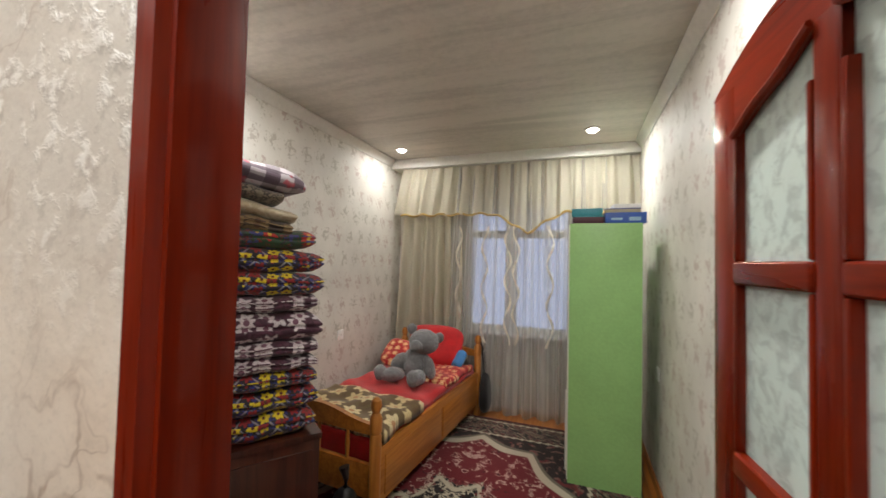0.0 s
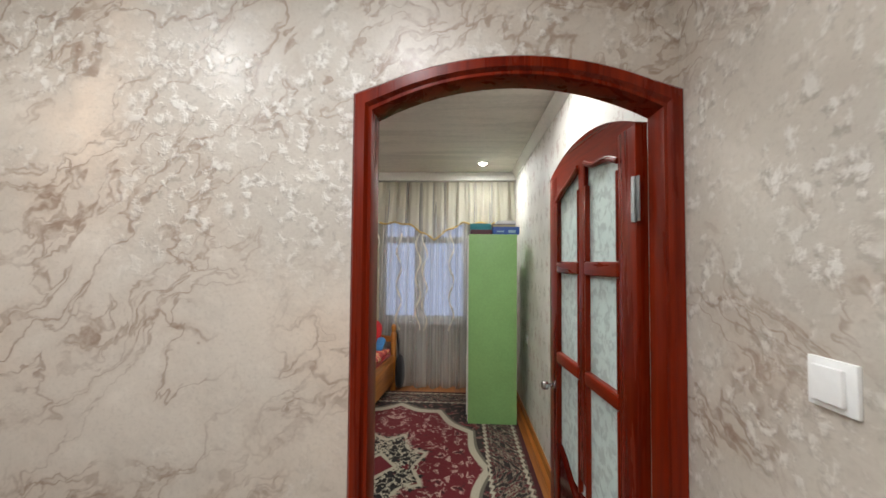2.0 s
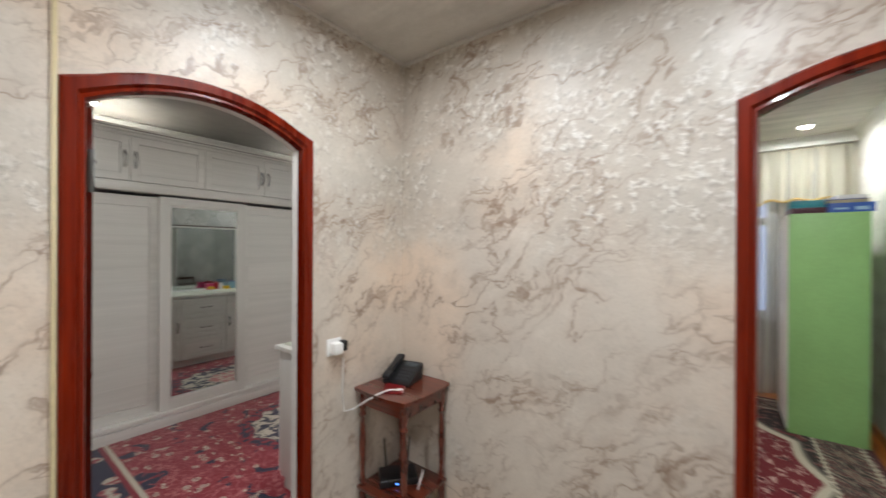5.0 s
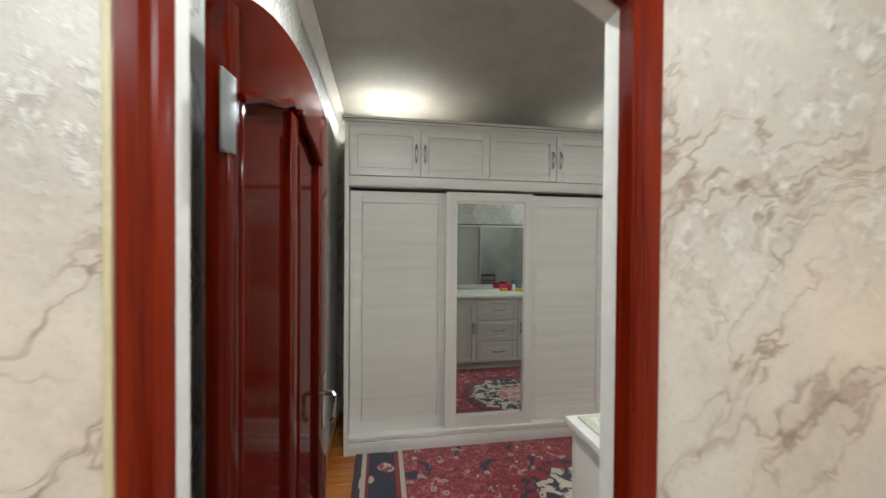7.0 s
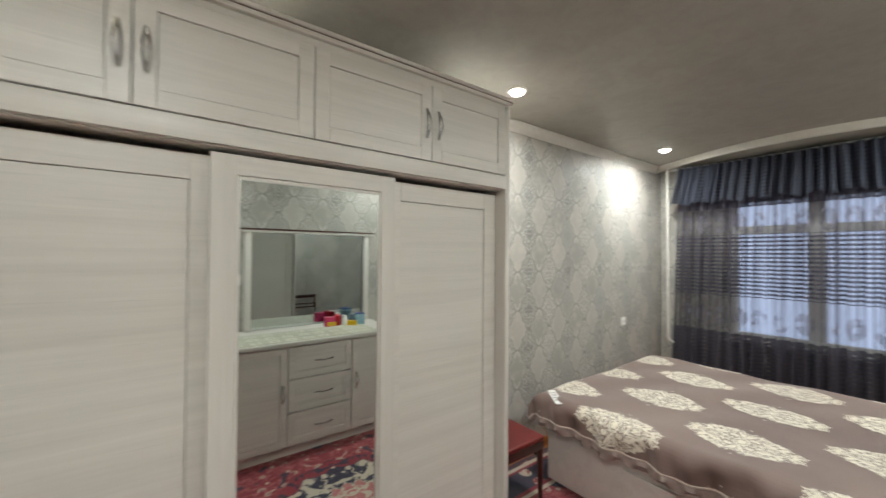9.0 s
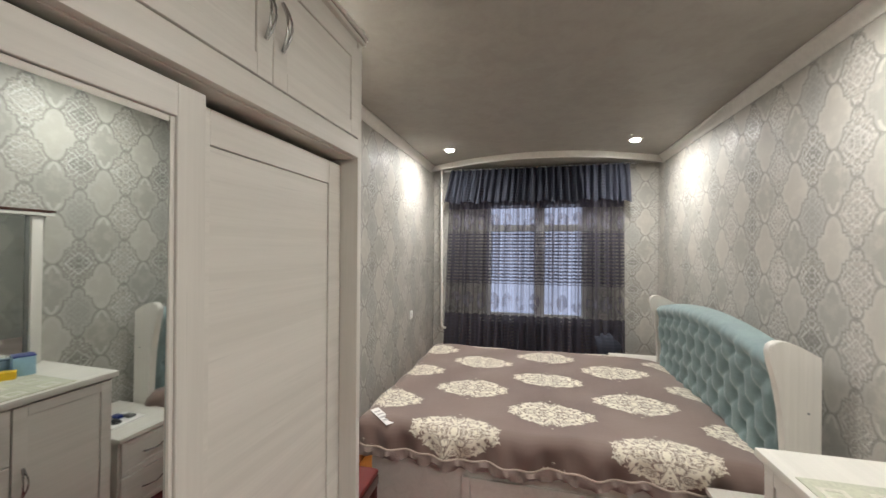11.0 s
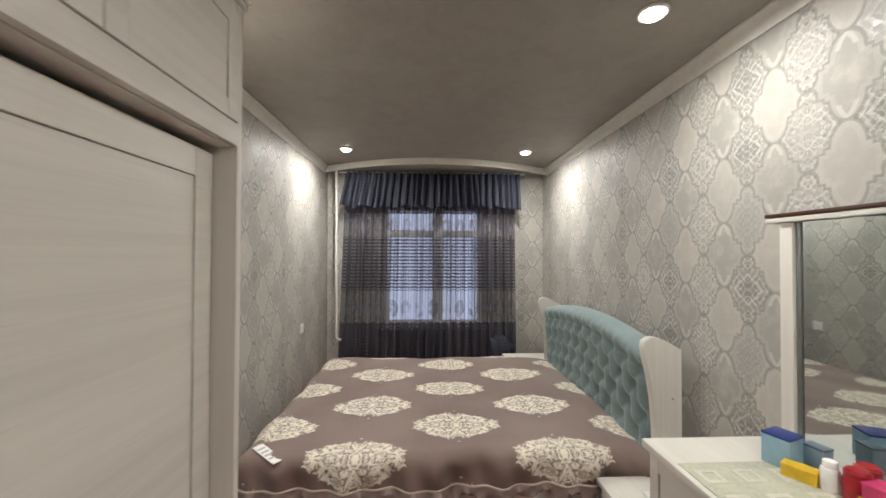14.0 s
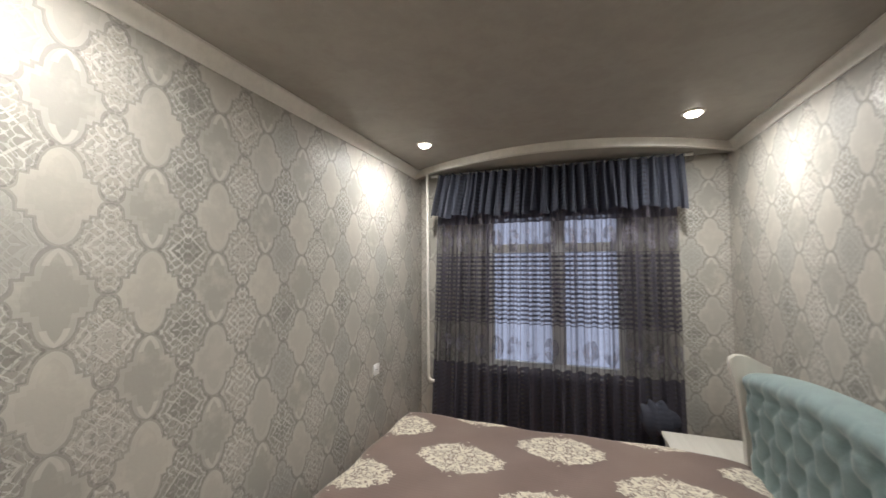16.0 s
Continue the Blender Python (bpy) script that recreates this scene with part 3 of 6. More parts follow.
def tube(bm, pts, r, seg=8, closed=False):
    pts = [Vector(p) for p in pts]
    rings = []
    n = len(pts)
    for i, p in enumerate(pts):
        d = (pts[min(i + 1, n - 1)] - pts[max(i - 1, 0)]).normalized()
        a = d.cross(Vector((0, 0, 1)))
        a = a.normalized() if a.length > 0.05 else Vector((1, 0, 0))
        b = a.cross(d).normalized()
        rr = r[i] if isinstance(r, (list, tuple)) else r
        rings.append([bm.verts.new(p + rr * (math.cos(t) * a + math.sin(t) * b)) for t in [2 * math.pi * k / seg for k in range(seg)]])
    for a, b in zip(rings, rings[1:]):
        for i in range(seg):
            bm.faces.new((a[i], a[(i + 1) % seg], b[(i + 1) % seg], b[i]))
    bm.faces.new(list(reversed(rings[0])))
    bm.faces.new(rings[-1])
    return bm


def prism(bm, pts, axis, d0, d1):
    """An outline in the plane across the axis (for x: y z; y: x z; z: x y), pushed from d0 to d1."""
    def at(p, d):
        return {"x": (d, p[0], p[1]), "y": (p[0], d, p[1]), "z": (p[0], p[1], d)}[axis]
    a = [bm.verts.new(at(p, d0)) for p in pts]
    b = [bm.verts.new(at(p, d1)) for p in pts]
    bm.faces.new(a)
    bm.faces.new(list(reversed(b)))
    n = len(pts)
    for i in range(n):
        bm.faces.new((a[(i + 1) % n], a[i], b[i], b[(i + 1) % n]))
    return bm


def blob(bm, c, radii, m=None, seg=20, power=1.0):
    """An ellipsoid; with a power under 1 it is squarer."""
    vs = bmesh.ops.create_uvsphere(bm, u_segments=seg, v_segments=max(8, seg * 2 // 3), radius=1.0)["verts"]
    for v in vs:
        p = Vector([math.copysign(abs(k) ** power, k) * r for k, r in zip(v.co, radii)])
        v.co = (m @ p if m else p) + Vector(c)
    return bm


def solid_uv(bm):
    """Map every face by its main direction, in metres."""
    lay = bm.loops.layers.uv.verify()
    for f in bm.faces:
        n = [abs(k) for k in f.normal]
        i = n.index(max(n))
        a, b = ((1, 2), (0, 2), (0, 1))[i]
        for l in f.loops:
            l[lay].uv = (l.vert.co[a], l.vert.co[b])


def link(name, bm, material, smooth=35.0):
    bmesh.ops.recalc_face_normals(bm, faces=bm.faces[:])
    me = bpy.data.meshes.new(name)
    bm.to_mesh(me)
    bm.free()
    me.materials.append(material)
    if smooth:
        me.polygons.foreach_set("use_smooth", [True] * len(me.polygons))
        me.set_sharp_from_angle(angle=radians(smooth))
    return new(name, me)


def part(name, bm, material, parent, label="", smooth=35.0):
    ob = link(name, bm, material, smooth)
    ob.parent = parent
    return tagged(ob, label)


def thing(name, label, category, m=None, group="", kind=""):
    ob = new(name)
    ob.empty_display_size = 0.1
    if m is not None:
        ob.matrix_basis = m
    return tagged(ob, label, category, group, kind)


def solo(name, bm, material, label, category, group="", kind="", smooth=35.0):
    return tagged(link(name, bm, material, smooth), label, category, group, kind)


def new_bm():
    return bmesh.new()


# ---- structure ----
CEIL = 2.6
D1 = (-0.44, 0.385, 1.955, 2.055)    # inner edges, spring and crown of the arch
D2 = (-1.06, -0.345, 1.935, 2.04)
D3 = (-1.13, -0.315, 1.945, 2.045)


def arch(a0, a1, spring, crown, n=16):
    """The arched head of an opening, from a0 to a1."""
    h, w = crown - spring, (a1 - a0) / 2
    r = (w * w + h * h) / (2 * h)
    pts = []
    for i in range(n + 1):
        t = -w + 2 * w * i / n
        pts.append(((a0 + a1) / 2 + t, crown - r + math.sqrt(r * r - t * t)))
    return pts


def wall(name, axis, d0, d1, a0, a1, material, label, openings=(), z0=0.0, z1=CEIL):
    """A wall slab across axis from d0 to d1, with openings (a0, a1, bottom, list of head points)."""
    bm = new_bm()
    outline = [(a0, z0)]
    holes = []
    for o0, o1, bottom, head in sorted(openings):
        if bottom > z0:
            holes.append((o0, o1, bottom, head[0][1]))
        else:
            outline += [(o0, z0)] + list(head) + [(o1, z0)]
    outline += [(a1, z0), (a1, z1), (a0, z1)]
    if holes:
        # a ring of quads round the window, front and back
        o0, o1, q0, q1 = holes[0]
        us, ws = [a0, o0, o1, a1], [z0, q0, q1, z1]
        side = []
        for dd in (d0, d1):
            side.append([[bm.verts.new((u, dd, w) if axis == "y" else (dd, u, w)) for u in us] for w in ws])
        for s in side:
            for r in range(3):
                for c in range(3):
                    if (r, c) != (1, 1):
                        bm.faces.new((s[r][c], s[r][c + 1], s[r + 1][c + 1], s[r + 1][c]))
        f, k = side
        loops = [[(1, 1), (1, 2), (2, 2), (2, 1)], [(0, 0), (0, 1), (0, 2), (0, 3), (1, 3), (2, 3), (3, 3), (3, 2), (3, 1), (3, 0), (2, 0), (1, 0)]]
        for lp in loops:
            for (r, c), (r2, c2) in zip(lp, lp[1:] + lp[:1]):
                bm.faces.new((f[r][c], f[r2][c2], k[r2][c2], k[r][c]))
    else:
        prism(bm, outline, axis, d0, d1)
    return solo(name, bm, material, label, "wall", kind="structure", smooth=0)


def door_hole(d, grow=0.025):
    return (d[0] - grow, d[1] + grow, 0.0, arch(d[0] - grow, d[1] + grow, d[2] + grow, d[3] + grow))


def sweep_frame(name, axis, d, profile, material, parent, label):
    """A moulded frame round an arched opening: profile is (outwards from the clear edge, across the wall)."""
    head = arch(d[0], d[1], d[2], d[3], 18)
    mid = (d[0] + d[1]) / 2
    stations = [((d[0], 0.0), (-1.0, 0.0)), ((d[0], d[2] * 0.5), (-1.0, 0.0))]
    for i, (a, z) in enumerate(head):
        if i == 0:
            nrm = (-1.0, 0.9)
        elif i == len(head) - 1:
            nrm = (1.0, 0.9)
        else:
            t = (a - mid) / ((d[1] - d[0]) / 2)
            nrm = (0.42 * t, 1.0)
        stations.append(((a, z), nrm))
    stations += [((d[1], d[2] * 0.5), (1.0, 0.0)), ((d[1], 0.0), (1.0, 0.0))]
    bm = new_bm()
    rings = []
    for (a, z), (na, nz) in stations:
        ring = []
        for w, dep in profile:
            p, q = a + na * w, z + nz * w
            ring.append(bm.verts.new((p, dep, q) if axis == "y" else (dep, p, q)))
        rings.append(ring)
    k = len(profile)
    for r0, r1 in zip(rings, rings[1:]):
        for i in range(k):
            bm.faces.new((r0[i], r0[(i + 1) % k], r1[(i + 1) % k], r1[i]))
    bm.faces.new(rings[0])
    bm.faces.new(list(reversed(rings[-1])))
    return part(name, bm, material, parent, label, 28.0)


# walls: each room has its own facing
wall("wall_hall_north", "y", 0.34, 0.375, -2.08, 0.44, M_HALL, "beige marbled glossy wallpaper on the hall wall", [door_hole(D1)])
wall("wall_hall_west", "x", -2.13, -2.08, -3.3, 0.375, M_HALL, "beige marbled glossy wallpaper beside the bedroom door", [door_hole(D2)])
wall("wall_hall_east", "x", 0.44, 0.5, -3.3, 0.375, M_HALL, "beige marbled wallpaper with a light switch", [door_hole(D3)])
wall("wall_hall_south", "y", -3.38, -3.3, -2.08, 0.44, M_HALL, "beige marbled wallpaper closing the hall")
wall("wall_kids_south", "y", 0.375, 0.405, -2.0, 0.46, M_KIDP, "pale floral wallpaper round the door", [door_hole(D1, 0.03)])
wall("wall_kids_west", "x", -2.09, -2.0, 0.375, 4.12, M_KIDP, "pale wallpaper with small floral sprigs")
wall("wall_kids_east", "x", 0.46, 0.52, 0.375, 4.12, M_KIDP, "pale wallpaper with small floral sprigs")
KW = (-1.2, -0.1, 0.78, 2.12)
wall("wall_kids_north", "y", 3.95, 4.12, -2.0, 0.46, M_KIDP, "pale floral wallpaper round the window", [(KW[0], KW[1], KW[2], [(KW[0], KW[3]), (KW[1], KW[3])])])
wall("wall_bedroom_east_south", "x", -2.18, -2.13, -1.2, 0.42, M_BEDP, "silver-grey patterned wallpaper beside the door", [door_hole(D2, 0.055)])
wall("wall_bedroom_east", "x", -2.18, -2.09, 0.42, 4.5, M_BEDP, "silver-grey wallpaper with ornate star tiles behind the bed")
wall("wall_bedroom_west", "x", -4.87, -4.77, -1.2, 4.5, M_BEDP, "silver-grey wallpaper with ornate star tiles")
wall("wall_bedroom_south", "y", -1.2, -1.12, -4.77, -2.18, M_BEDP, "silver-grey patterned wallpaper beside the wardrobe")
BW = (-4.1, -2.92, 0.74, 2.18)
wall("wall_bedroom_north", "y", 4.33, 4.5, -4.77, -2.18, M_BEDP, "silver-grey patterned wallpaper round the window", [(BW[0], BW[1], BW[2], [(BW[0], BW[3]), (BW[1], BW[3])])])
wall("wall_room_west_facing", "x", 0.5, 0.55, -1.6, 3.2, M_WHITE, "white plastered wall beside the door", [door_hole(D3)])
wall("wall_room_east", "x", 3.4, 3.5, -1.6, 3.2, M_DAMASK, "white wallpaper with grey damask medallions")
wall("wall_room_north", "y", 3.2, 3.3, 0.55, 3.4, M_DAMASK, "white wallpaper with grey damask medallions")
wall("wall_room_south", "y", -1.7, -1.6, 0.55, 3.4, M_DAMASK, "white wallpaper with grey damask medallions")

for nm, x0, y0, x1, y1, mt, lb in (
    ("ceiling_hall", -2.13, -3.38, 0.5, 0.375, M_CEIL_HALL, "flat white painted hall ceiling"),
    ("ceiling_kids_room", -2.09, 0.377, 0.52, 4.12, M_CEIL_KIDS, "off-white streaky ceiling with recessed lamps"),
    ("ceiling_bedroom", -4.87, -1.2, -2.13, 4.5, M_CEIL_BED, "taupe-grey textured ceiling with recessed lamps"),
    ("ceiling_white_room", 0.5, -1.7, 3.5, 3.3, M_WHITE, "plain white ceiling with a chandelier"),
):
    b = new_bm()
    box(b, x0, y0, CEIL, x1, y1, CEIL + 0.1)
    solo(nm, b, mt, lb, "ceiling", kind="structure", smooth=0)


def cornice(name, runs, size, material, label):
    """A coved strip where wall and ceiling meet; runs are (axis, wall, inwards, from, to)."""
    bm = new_bm()
    for axis, w, s, a0, a1 in runs:
        prof = [(w, CEIL), (w, CEIL - size), (w + s * 0.008, CEIL - size), (w + s * 0.014, CEIL - size * 0.72), (w + s * size * 0.45, CEIL - size * 0.32), (w + s * size * 0.7, CEIL - 0.012), (w + s * size * 0.7, CEIL)]
        prism(bm, prof, "y" if axis == "x" else "x", a0, a1)
    return solo(name, bm, material, label, "cornice", kind="structure", smooth=50.0)


cornice("cornice_kids_room", [("x", -2.0, 1, 0.405, 3.7), ("x", 0.46, -1, 0.405, 3.7), ("y", 0.405, 1, -2.0, 0.46)], 0.075, M_WHITE, "white moulded cornice along the ceiling")
cornice("cornice_bedroom", [("x", -4.77, 1, -1.12, 4.2), ("x", -2.18, -1, -1.12, 4.2), ("y", -1.12, 1, -4.77, -2.18)], 0.075, M_WHITE, "white moulded cornice along the ceiling")
cornice("cornice_hall", [("x", -2.08, 1, -3.3, 0.34), ("x", 0.44, -1, -3.3, 0.34), ("y", 0.34, -1, -2.08, 0.44)], 0.018, M_CEIL_HALL, "thin ceiling edge strip in the hall")
cornice("cornice_white_room", [("x", 3.4, -1, -1.6, 3.2), ("y", 3.2, -1, 0.55, 3.4)], 0.16, M_WHITE, "broad white ceiling cornice")

# dropped pelmet boxes over the windows
b = new_bm()
box(b, -2.0, 3.7, 2.505, 0.46, 3.95, CEIL)
box(b, -2.0, 3.685, 2.5, 0.46, 3.7, 2.6, 0.004)
solo("pelmet_kids_room", b, M_WHITE, "white dropped curtain pelmet at the ceiling", "pelmet", kind="structure")
bow = [(-4.77 + 2.59 * i / 32, 4.19 - 0.46 * math.sin(math.pi * i / 32) ** 0.9) for i in range(33)]
b = new_bm()
prism(b, bow + [(-2.18, 4.33), (-4.77, 4.33)], "z", 2.555, CEIL)
solo("pelmet_bedroom", b, M_CEIL_BED, "taupe curved ceiling pelmet over the window", "pelmet", kind="structure")
b = new_bm()
inner = [(x, y + 0.03) for x, y in bow]
for (p, q, r, s) in zip(bow, bow[1:], inner[1:], inner):
    prism(b, [(p[0], p[1] - 0.012), (q[0], q[1] - 0.012), r, s], "z", 2.535, 2.597)
solo("pelmet_trim", b, M_WHITE, "white curved moulding on the pelmet", "trim", kind="structure", smooth=60.0)

# floors and skirting
def plank_floor(name, x0, y0, x1, y1, label):
    b = new_bm()
    box(b, x0, y0, -0.12, x1, y1, -0.022)
    fl = solo(name, b, M_BROWN, label, "floor", kind="structure", smooth=0)
    n = int((x1 - x0) / 0.11) + 1
    w = (x1 - x0) / n
    first = None
    for k in range(n):
        if first is None:
            first = ob = part("plank", box(new_bm(), x0 + 0.001, y0, -0.022, x0 + w - 0.001, y1, 0.0, 0.0015, 1), M_FLOOR, fl, "orange varnished floorboard", 0)
        else:
            ob = new("plank", first.data)
            ob.parent = fl
        ob.location.x = k * w


plank_floor("floor_kids_room", -2.09, 0.377, 0.52, 4.12, "orange-brown varnished wooden floor")
plank_floor("floor_bedroom", -4.87, -1.2, -2.13, 4.5, "orange-brown varnished wooden floor")
b = new_bm()
box(b, -2.13, -3.38, -0.12, 0.5, 0.375, 0.0)
solo("floor_hall", b, mat_plain("grey_beige_linoleum", rgb(150, 140, 126), 0.4, 0.08, 12), "grey-beige linoleum hall floor", "floor", kind="structure", smooth=0)
plank_floor("floor_white_room", 0.5, -1.7, 3.5, 3.3, "orange-brown varnished wooden floor")
b = new_bm()
for run in ((0.445, 0.44, 0.46, 3.95), (-2.0, 0.44, -1.985, 3.95)):
    box(b, run[0], run[1], 0, run[2], run[3], 0.07, 0.004)
solo("baseboard_kids_room", b, M_PINE, "orange wooden skirting board", "baseboard", kind="structure")
b = new_bm()
for run in ((-4.77, -1.12, -4.755, 4.33), (-2.195, -0.28, -2.18, 4.33)):
    box(b, run[0], run[1], 0, run[2], run[3], 0.07, 0.004)
box(b, -4.755, -1.12, 0, -2.19, -1.105, 0.07, 0.004)
solo("baseboard_bedroom", b, M_PINE, "orange wooden skirting board", "baseboard", kind="structure")

# cream corner strips by the bedroom door, and the dark door past them
for y0, y1 in ((-1.135, -1.122), (-1.335, -1.318)):
    b = new_bm()
    box(b, -2.08, y0, 0, -2.07, y1, CEIL - 0.02, 0.002)
    solo("trim", b, M_CREAM, "narrow cream plastic corner strip on the wall", "trim", kind="structure")


# ---- doors ----
def ogee(y0, y1, z, amp):
    return [(y0 + (y1 - y0) * i / 14, z + amp * math.sin(2 * math.pi * i / 14 - math.pi / 2) * 0.5) for i in range(15)]


def door_leaf(parent, width, glass):
    """A leaf in its own frame: hinge at the origin, running along +y, faces across x. Two columns of lights, arched head."""
    t, st, mu = 0.02, 0.11, 0.065
    wood, cross = (M_RED, M_RED_H) if glass else (M_RED_DARK, M_RED_DARK)
    low, spring, crown = 0.01, 1.95, 2.045
    hs = st if glass else 0.045
    head = arch(0.0, width, spring, crown, 20)
    c0, c1 = (hs, (width - mu) / 2), ((width + mu) / 2, width - st)
    leaf = part("leaf", box(new_bm(), -t, 0, low, t, hs, spring - 0.004, 0.004), wood, parent, "red lacquered door leaf")
    part("stile", box(new_bm(), -t, width - st, low, t, width, spring - 0.004, 0.004), wood, leaf)
    part("mullion", box(new_bm(), -t, c0[1], 0.62, t, c1[0], 1.93 if glass else 1.86, 0.005), wood, leaf)
    bm = new_bm()
    top = [(y, z) for y, z in head]
    under = []
    for a, z in ((c0, 1), (c1, -1)):
        ys = [(a[0] + (a[1] - a[0]) * i / 10) for i in range(11)]
        for i, y in enumerate(ys):
            k = i / 10 if z == 1 else 1 - i / 10
            foot = (1.86 if z == 1 else 1.82) if glass else 1.78
            under.append((y, foot + (1.925 - foot if glass else 0.1) * (0.5 - 0.5 * math.cos(math.pi * k)) + 0.016 * math.sin(2 * math.pi * k)))
    line = [(0.0, spring - 0.006), (hs, spring - 0.006)] + under + [(width - st, spring - 0.006), (width, spring - 0.006)]
    prism(bm, line + list(reversed(top)), "x", -t, t)
    for a in (under[:11], under[11:]):
        for s in (-t, t):
            tube(bm, [(s, y, z) for y, z in a], 0.011, 8)
    part("head_rail", bm, cross, leaf, "arched red lacquered head rail", 40.0)
    part("bottom_rail", box(new_bm(), -t, hs, low, t, width - st, 0.16, 0.004), cross, leaf)
    bars = [(1.465, 1.52), (1.025, 1.08)] if glass else []
    for z0, z1 in bars:
        for a in (c0, c1):
            bm = new_bm()
            box(bm, -t - 0.006, a[0], z0, t + 0.006, a[1], z1, 0.012, 3)
            part("glazing_bar", bm, cross, leaf)
    rows = [(0.56, 1.025), (1.08, 1.465), (1.52, 1.93)] if glass else [(0.66, 1.88)]
    for a in (c0, c1):
        for z0, z1 in rows:
            bm = box(new_bm(), -0.003 if glass else -0.008, a[0] - 0.008, z0 - 0.008, 0.003 if glass else 0.008, a[1] + 0.008, z1, 0.0)
            pn = part("pane" if glass else "panel", bm, M_FROST if glass else M_RED_PANEL, leaf, "frosted patterned glass" if glass else "glossy red panel", 0)
            if glass:
                pn.visible_shadow = False
            bead = new_bm()
            for e in ((a[0], a[0] + 0.014), (a[1] - 0.014, a[1])):
                box(bead, -t - 0.003, e[0], z0, t + 0.003, e[1], min(z1, 1.83 if glass else 1.79), 0.006, 2)
            part("bead", bead, wood, leaf)
    # the solid foot of the leaf, with wavy upper edges
    for a, sgn in ((c0, 1), (c1, -1)):
        bm = new_bm()
        ys = [a[0] + (a[1] - a[0]) * i / 12 for i in range(13)]
        zz = [0.5 + 0.13 * (0.5 - 0.5 * math.cos(math.pi * ((i / 12) if sgn == -1 else 1 - i / 12))) for i in range(13)]
        prism(bm, [(ys[0], 0.16)] + [(ys[-1], 0.16)] + [(y, z) for y, z in reversed(list(zip(ys, zz)))], "x", -0.012, 0.012)
        tube(bm, [(-0.012, y, z) for y, z in zip(ys, zz)], 0.014, 8)
        tube(bm, [(0.012, y, z) for y, z in zip(ys, zz)], 0.014, 8)
        part("panel", bm, M_RED_PANEL, leaf, "raised red lacquered panel with a wavy edge", 45.0)
    return leaf


def hinge(parent, y, z, x):
    bm = new_bm()
    box(bm, x - 0.002, y - 0.022, z - 0.068, x + 0.002, y + 0.026, z + 0.07, 0.001)
    lathe(bm, [(0.007, -0.07), (0.007, 0.07)], x - 0.006, y, z, 10)
    part("hinge", bm, M_STEEL, parent, "steel butt hinge")


d = thing("door_1", "red lacquered arched door with frosted panes standing open", "door", kind="structure")
sweep_frame("door_frame", "y", D1, [(w, 0.34 + k) for w, k in [(0.0, 0.004), (0.0, 0.069), (0.024, 0.069), (0.024, 0.002), (0.06, 0.002), (0.06, -0.012), (0.052, -0.022), (0.024, -0.022), (0.015, -0.01), (0.005, -0.012)]], M_RED, d, "arched red lacquered door casing")
leaf = door_leaf(d, 0.83, True)
leaf.matrix_basis = pose(0.372, 0.422, 0, 0, 0, 4.5)
hinge(leaf, 0.0, 1.71, -0.02)
hinge(leaf, 0.0, 0.3, -0.02)
bm = lathe(new_bm(), [(0.022, 0.0), (0.022, 0.006), (0.01, 0.008), (0.01, 0.03), (0.02, 0.034), (0.023, 0.05), (0.019, 0.062)], m=pose(0, 0, 0, 0, -90, 0), x=-0.02, y=0.765, z=0.9)
part("door_handle", bm, M_CHROME, leaf, "round chrome door knob")

d = thing("door_2", "red lacquered arched panel door standing open into the bedroom", "door", kind="structure")
sweep_frame("door_frame", "x", D2, [(w, -2.08 - k) for w, k in [(0.0, 0.004), (0.0, 0.022), (0.024, 0.022), (0.024, 0.002), (0.06, 0.002), (0.06, -0.012), (0.052, -0.022), (0.024, -0.022), (0.015, -0.01), (0.005, -0.012)]], M_RED, d, "arched red lacquered door casing")
sweep_frame("inner_casing", "x", D2, [(w, -2.08 - k) for w, k in [(0.003, 0.022), (0.003, 0.07), (0.075, 0.07), (0.075, 0.052), (0.026, 0.05), (0.026, 0.022)]], M_WHITE, d, "white inner door casing")
leaf2 = door_leaf(d, 0.72, False)
leaf2.matrix_basis = pose(-2.2, -1.045, 0, 0, 0, 84.5)
hinge(leaf2, 0.0, 1.74, 0.02)
bm = new_bm()
tube(bm, [(0.02, 0.67, 0.98), (0.055, 0.67, 0.98), (0.062, 0.665, 0.975), (0.062, 0.66, 0.9), (0.05, 0.66, 0.885)], 0.009)
box(bm, 0.02, 0.65, 0.86, 0.024, 0.69, 1.05, 0.003)
part("door_handle", bm, M_CHROME, leaf2, "chrome lever handle")
b = new_bm()
box(b, -2.084, -1.1, 1.72, -2.077, -1.066, 1.81, 0.001)
part("hinge", b, M_STEEL, d, "steel hinge leaf on the casing")

d = thing("door_3", "red lacquered arched doorway without a visible leaf", "door", kind="structure")
sweep_frame("door_frame", "x", D3, [(w, 0.44 + k) for w, k in [(0.0, 0.004), (0.0, 0.055), (0.024, 0.055), (0.024, 0.002), (0.06, 0.002), (0.06, -0.012), (0.052, -0.022), (0.024, -0.022), (0.015, -0.01), (0.005, -0.012)]], M_RED, d, "arched red lacquered door casing")
sweep_frame("reveal", "x", D3, [(w, 0.44 + k) for w, k in [(0.004, 0.055), (0.004, 0.115), (0.026, 0.115), (0.026, 0.055)]], M_WHITE, d, "white plastered reveal")

d = thing("door_4", "dark brown panelled wooden door, closed", "door", kind="structure")
b = new_bm()
box(b, -2.08, -2.2, 0.0, -2.05, -1.34, 1.95, 0.006)
part("door_frame", b, M_BROWN, d)
b = new_bm()
box(b, -2.06, -2.12, 0.02, -2.043, -1.42, 1.88, 0.004)
part("leaf", b, M_BROWN, d)


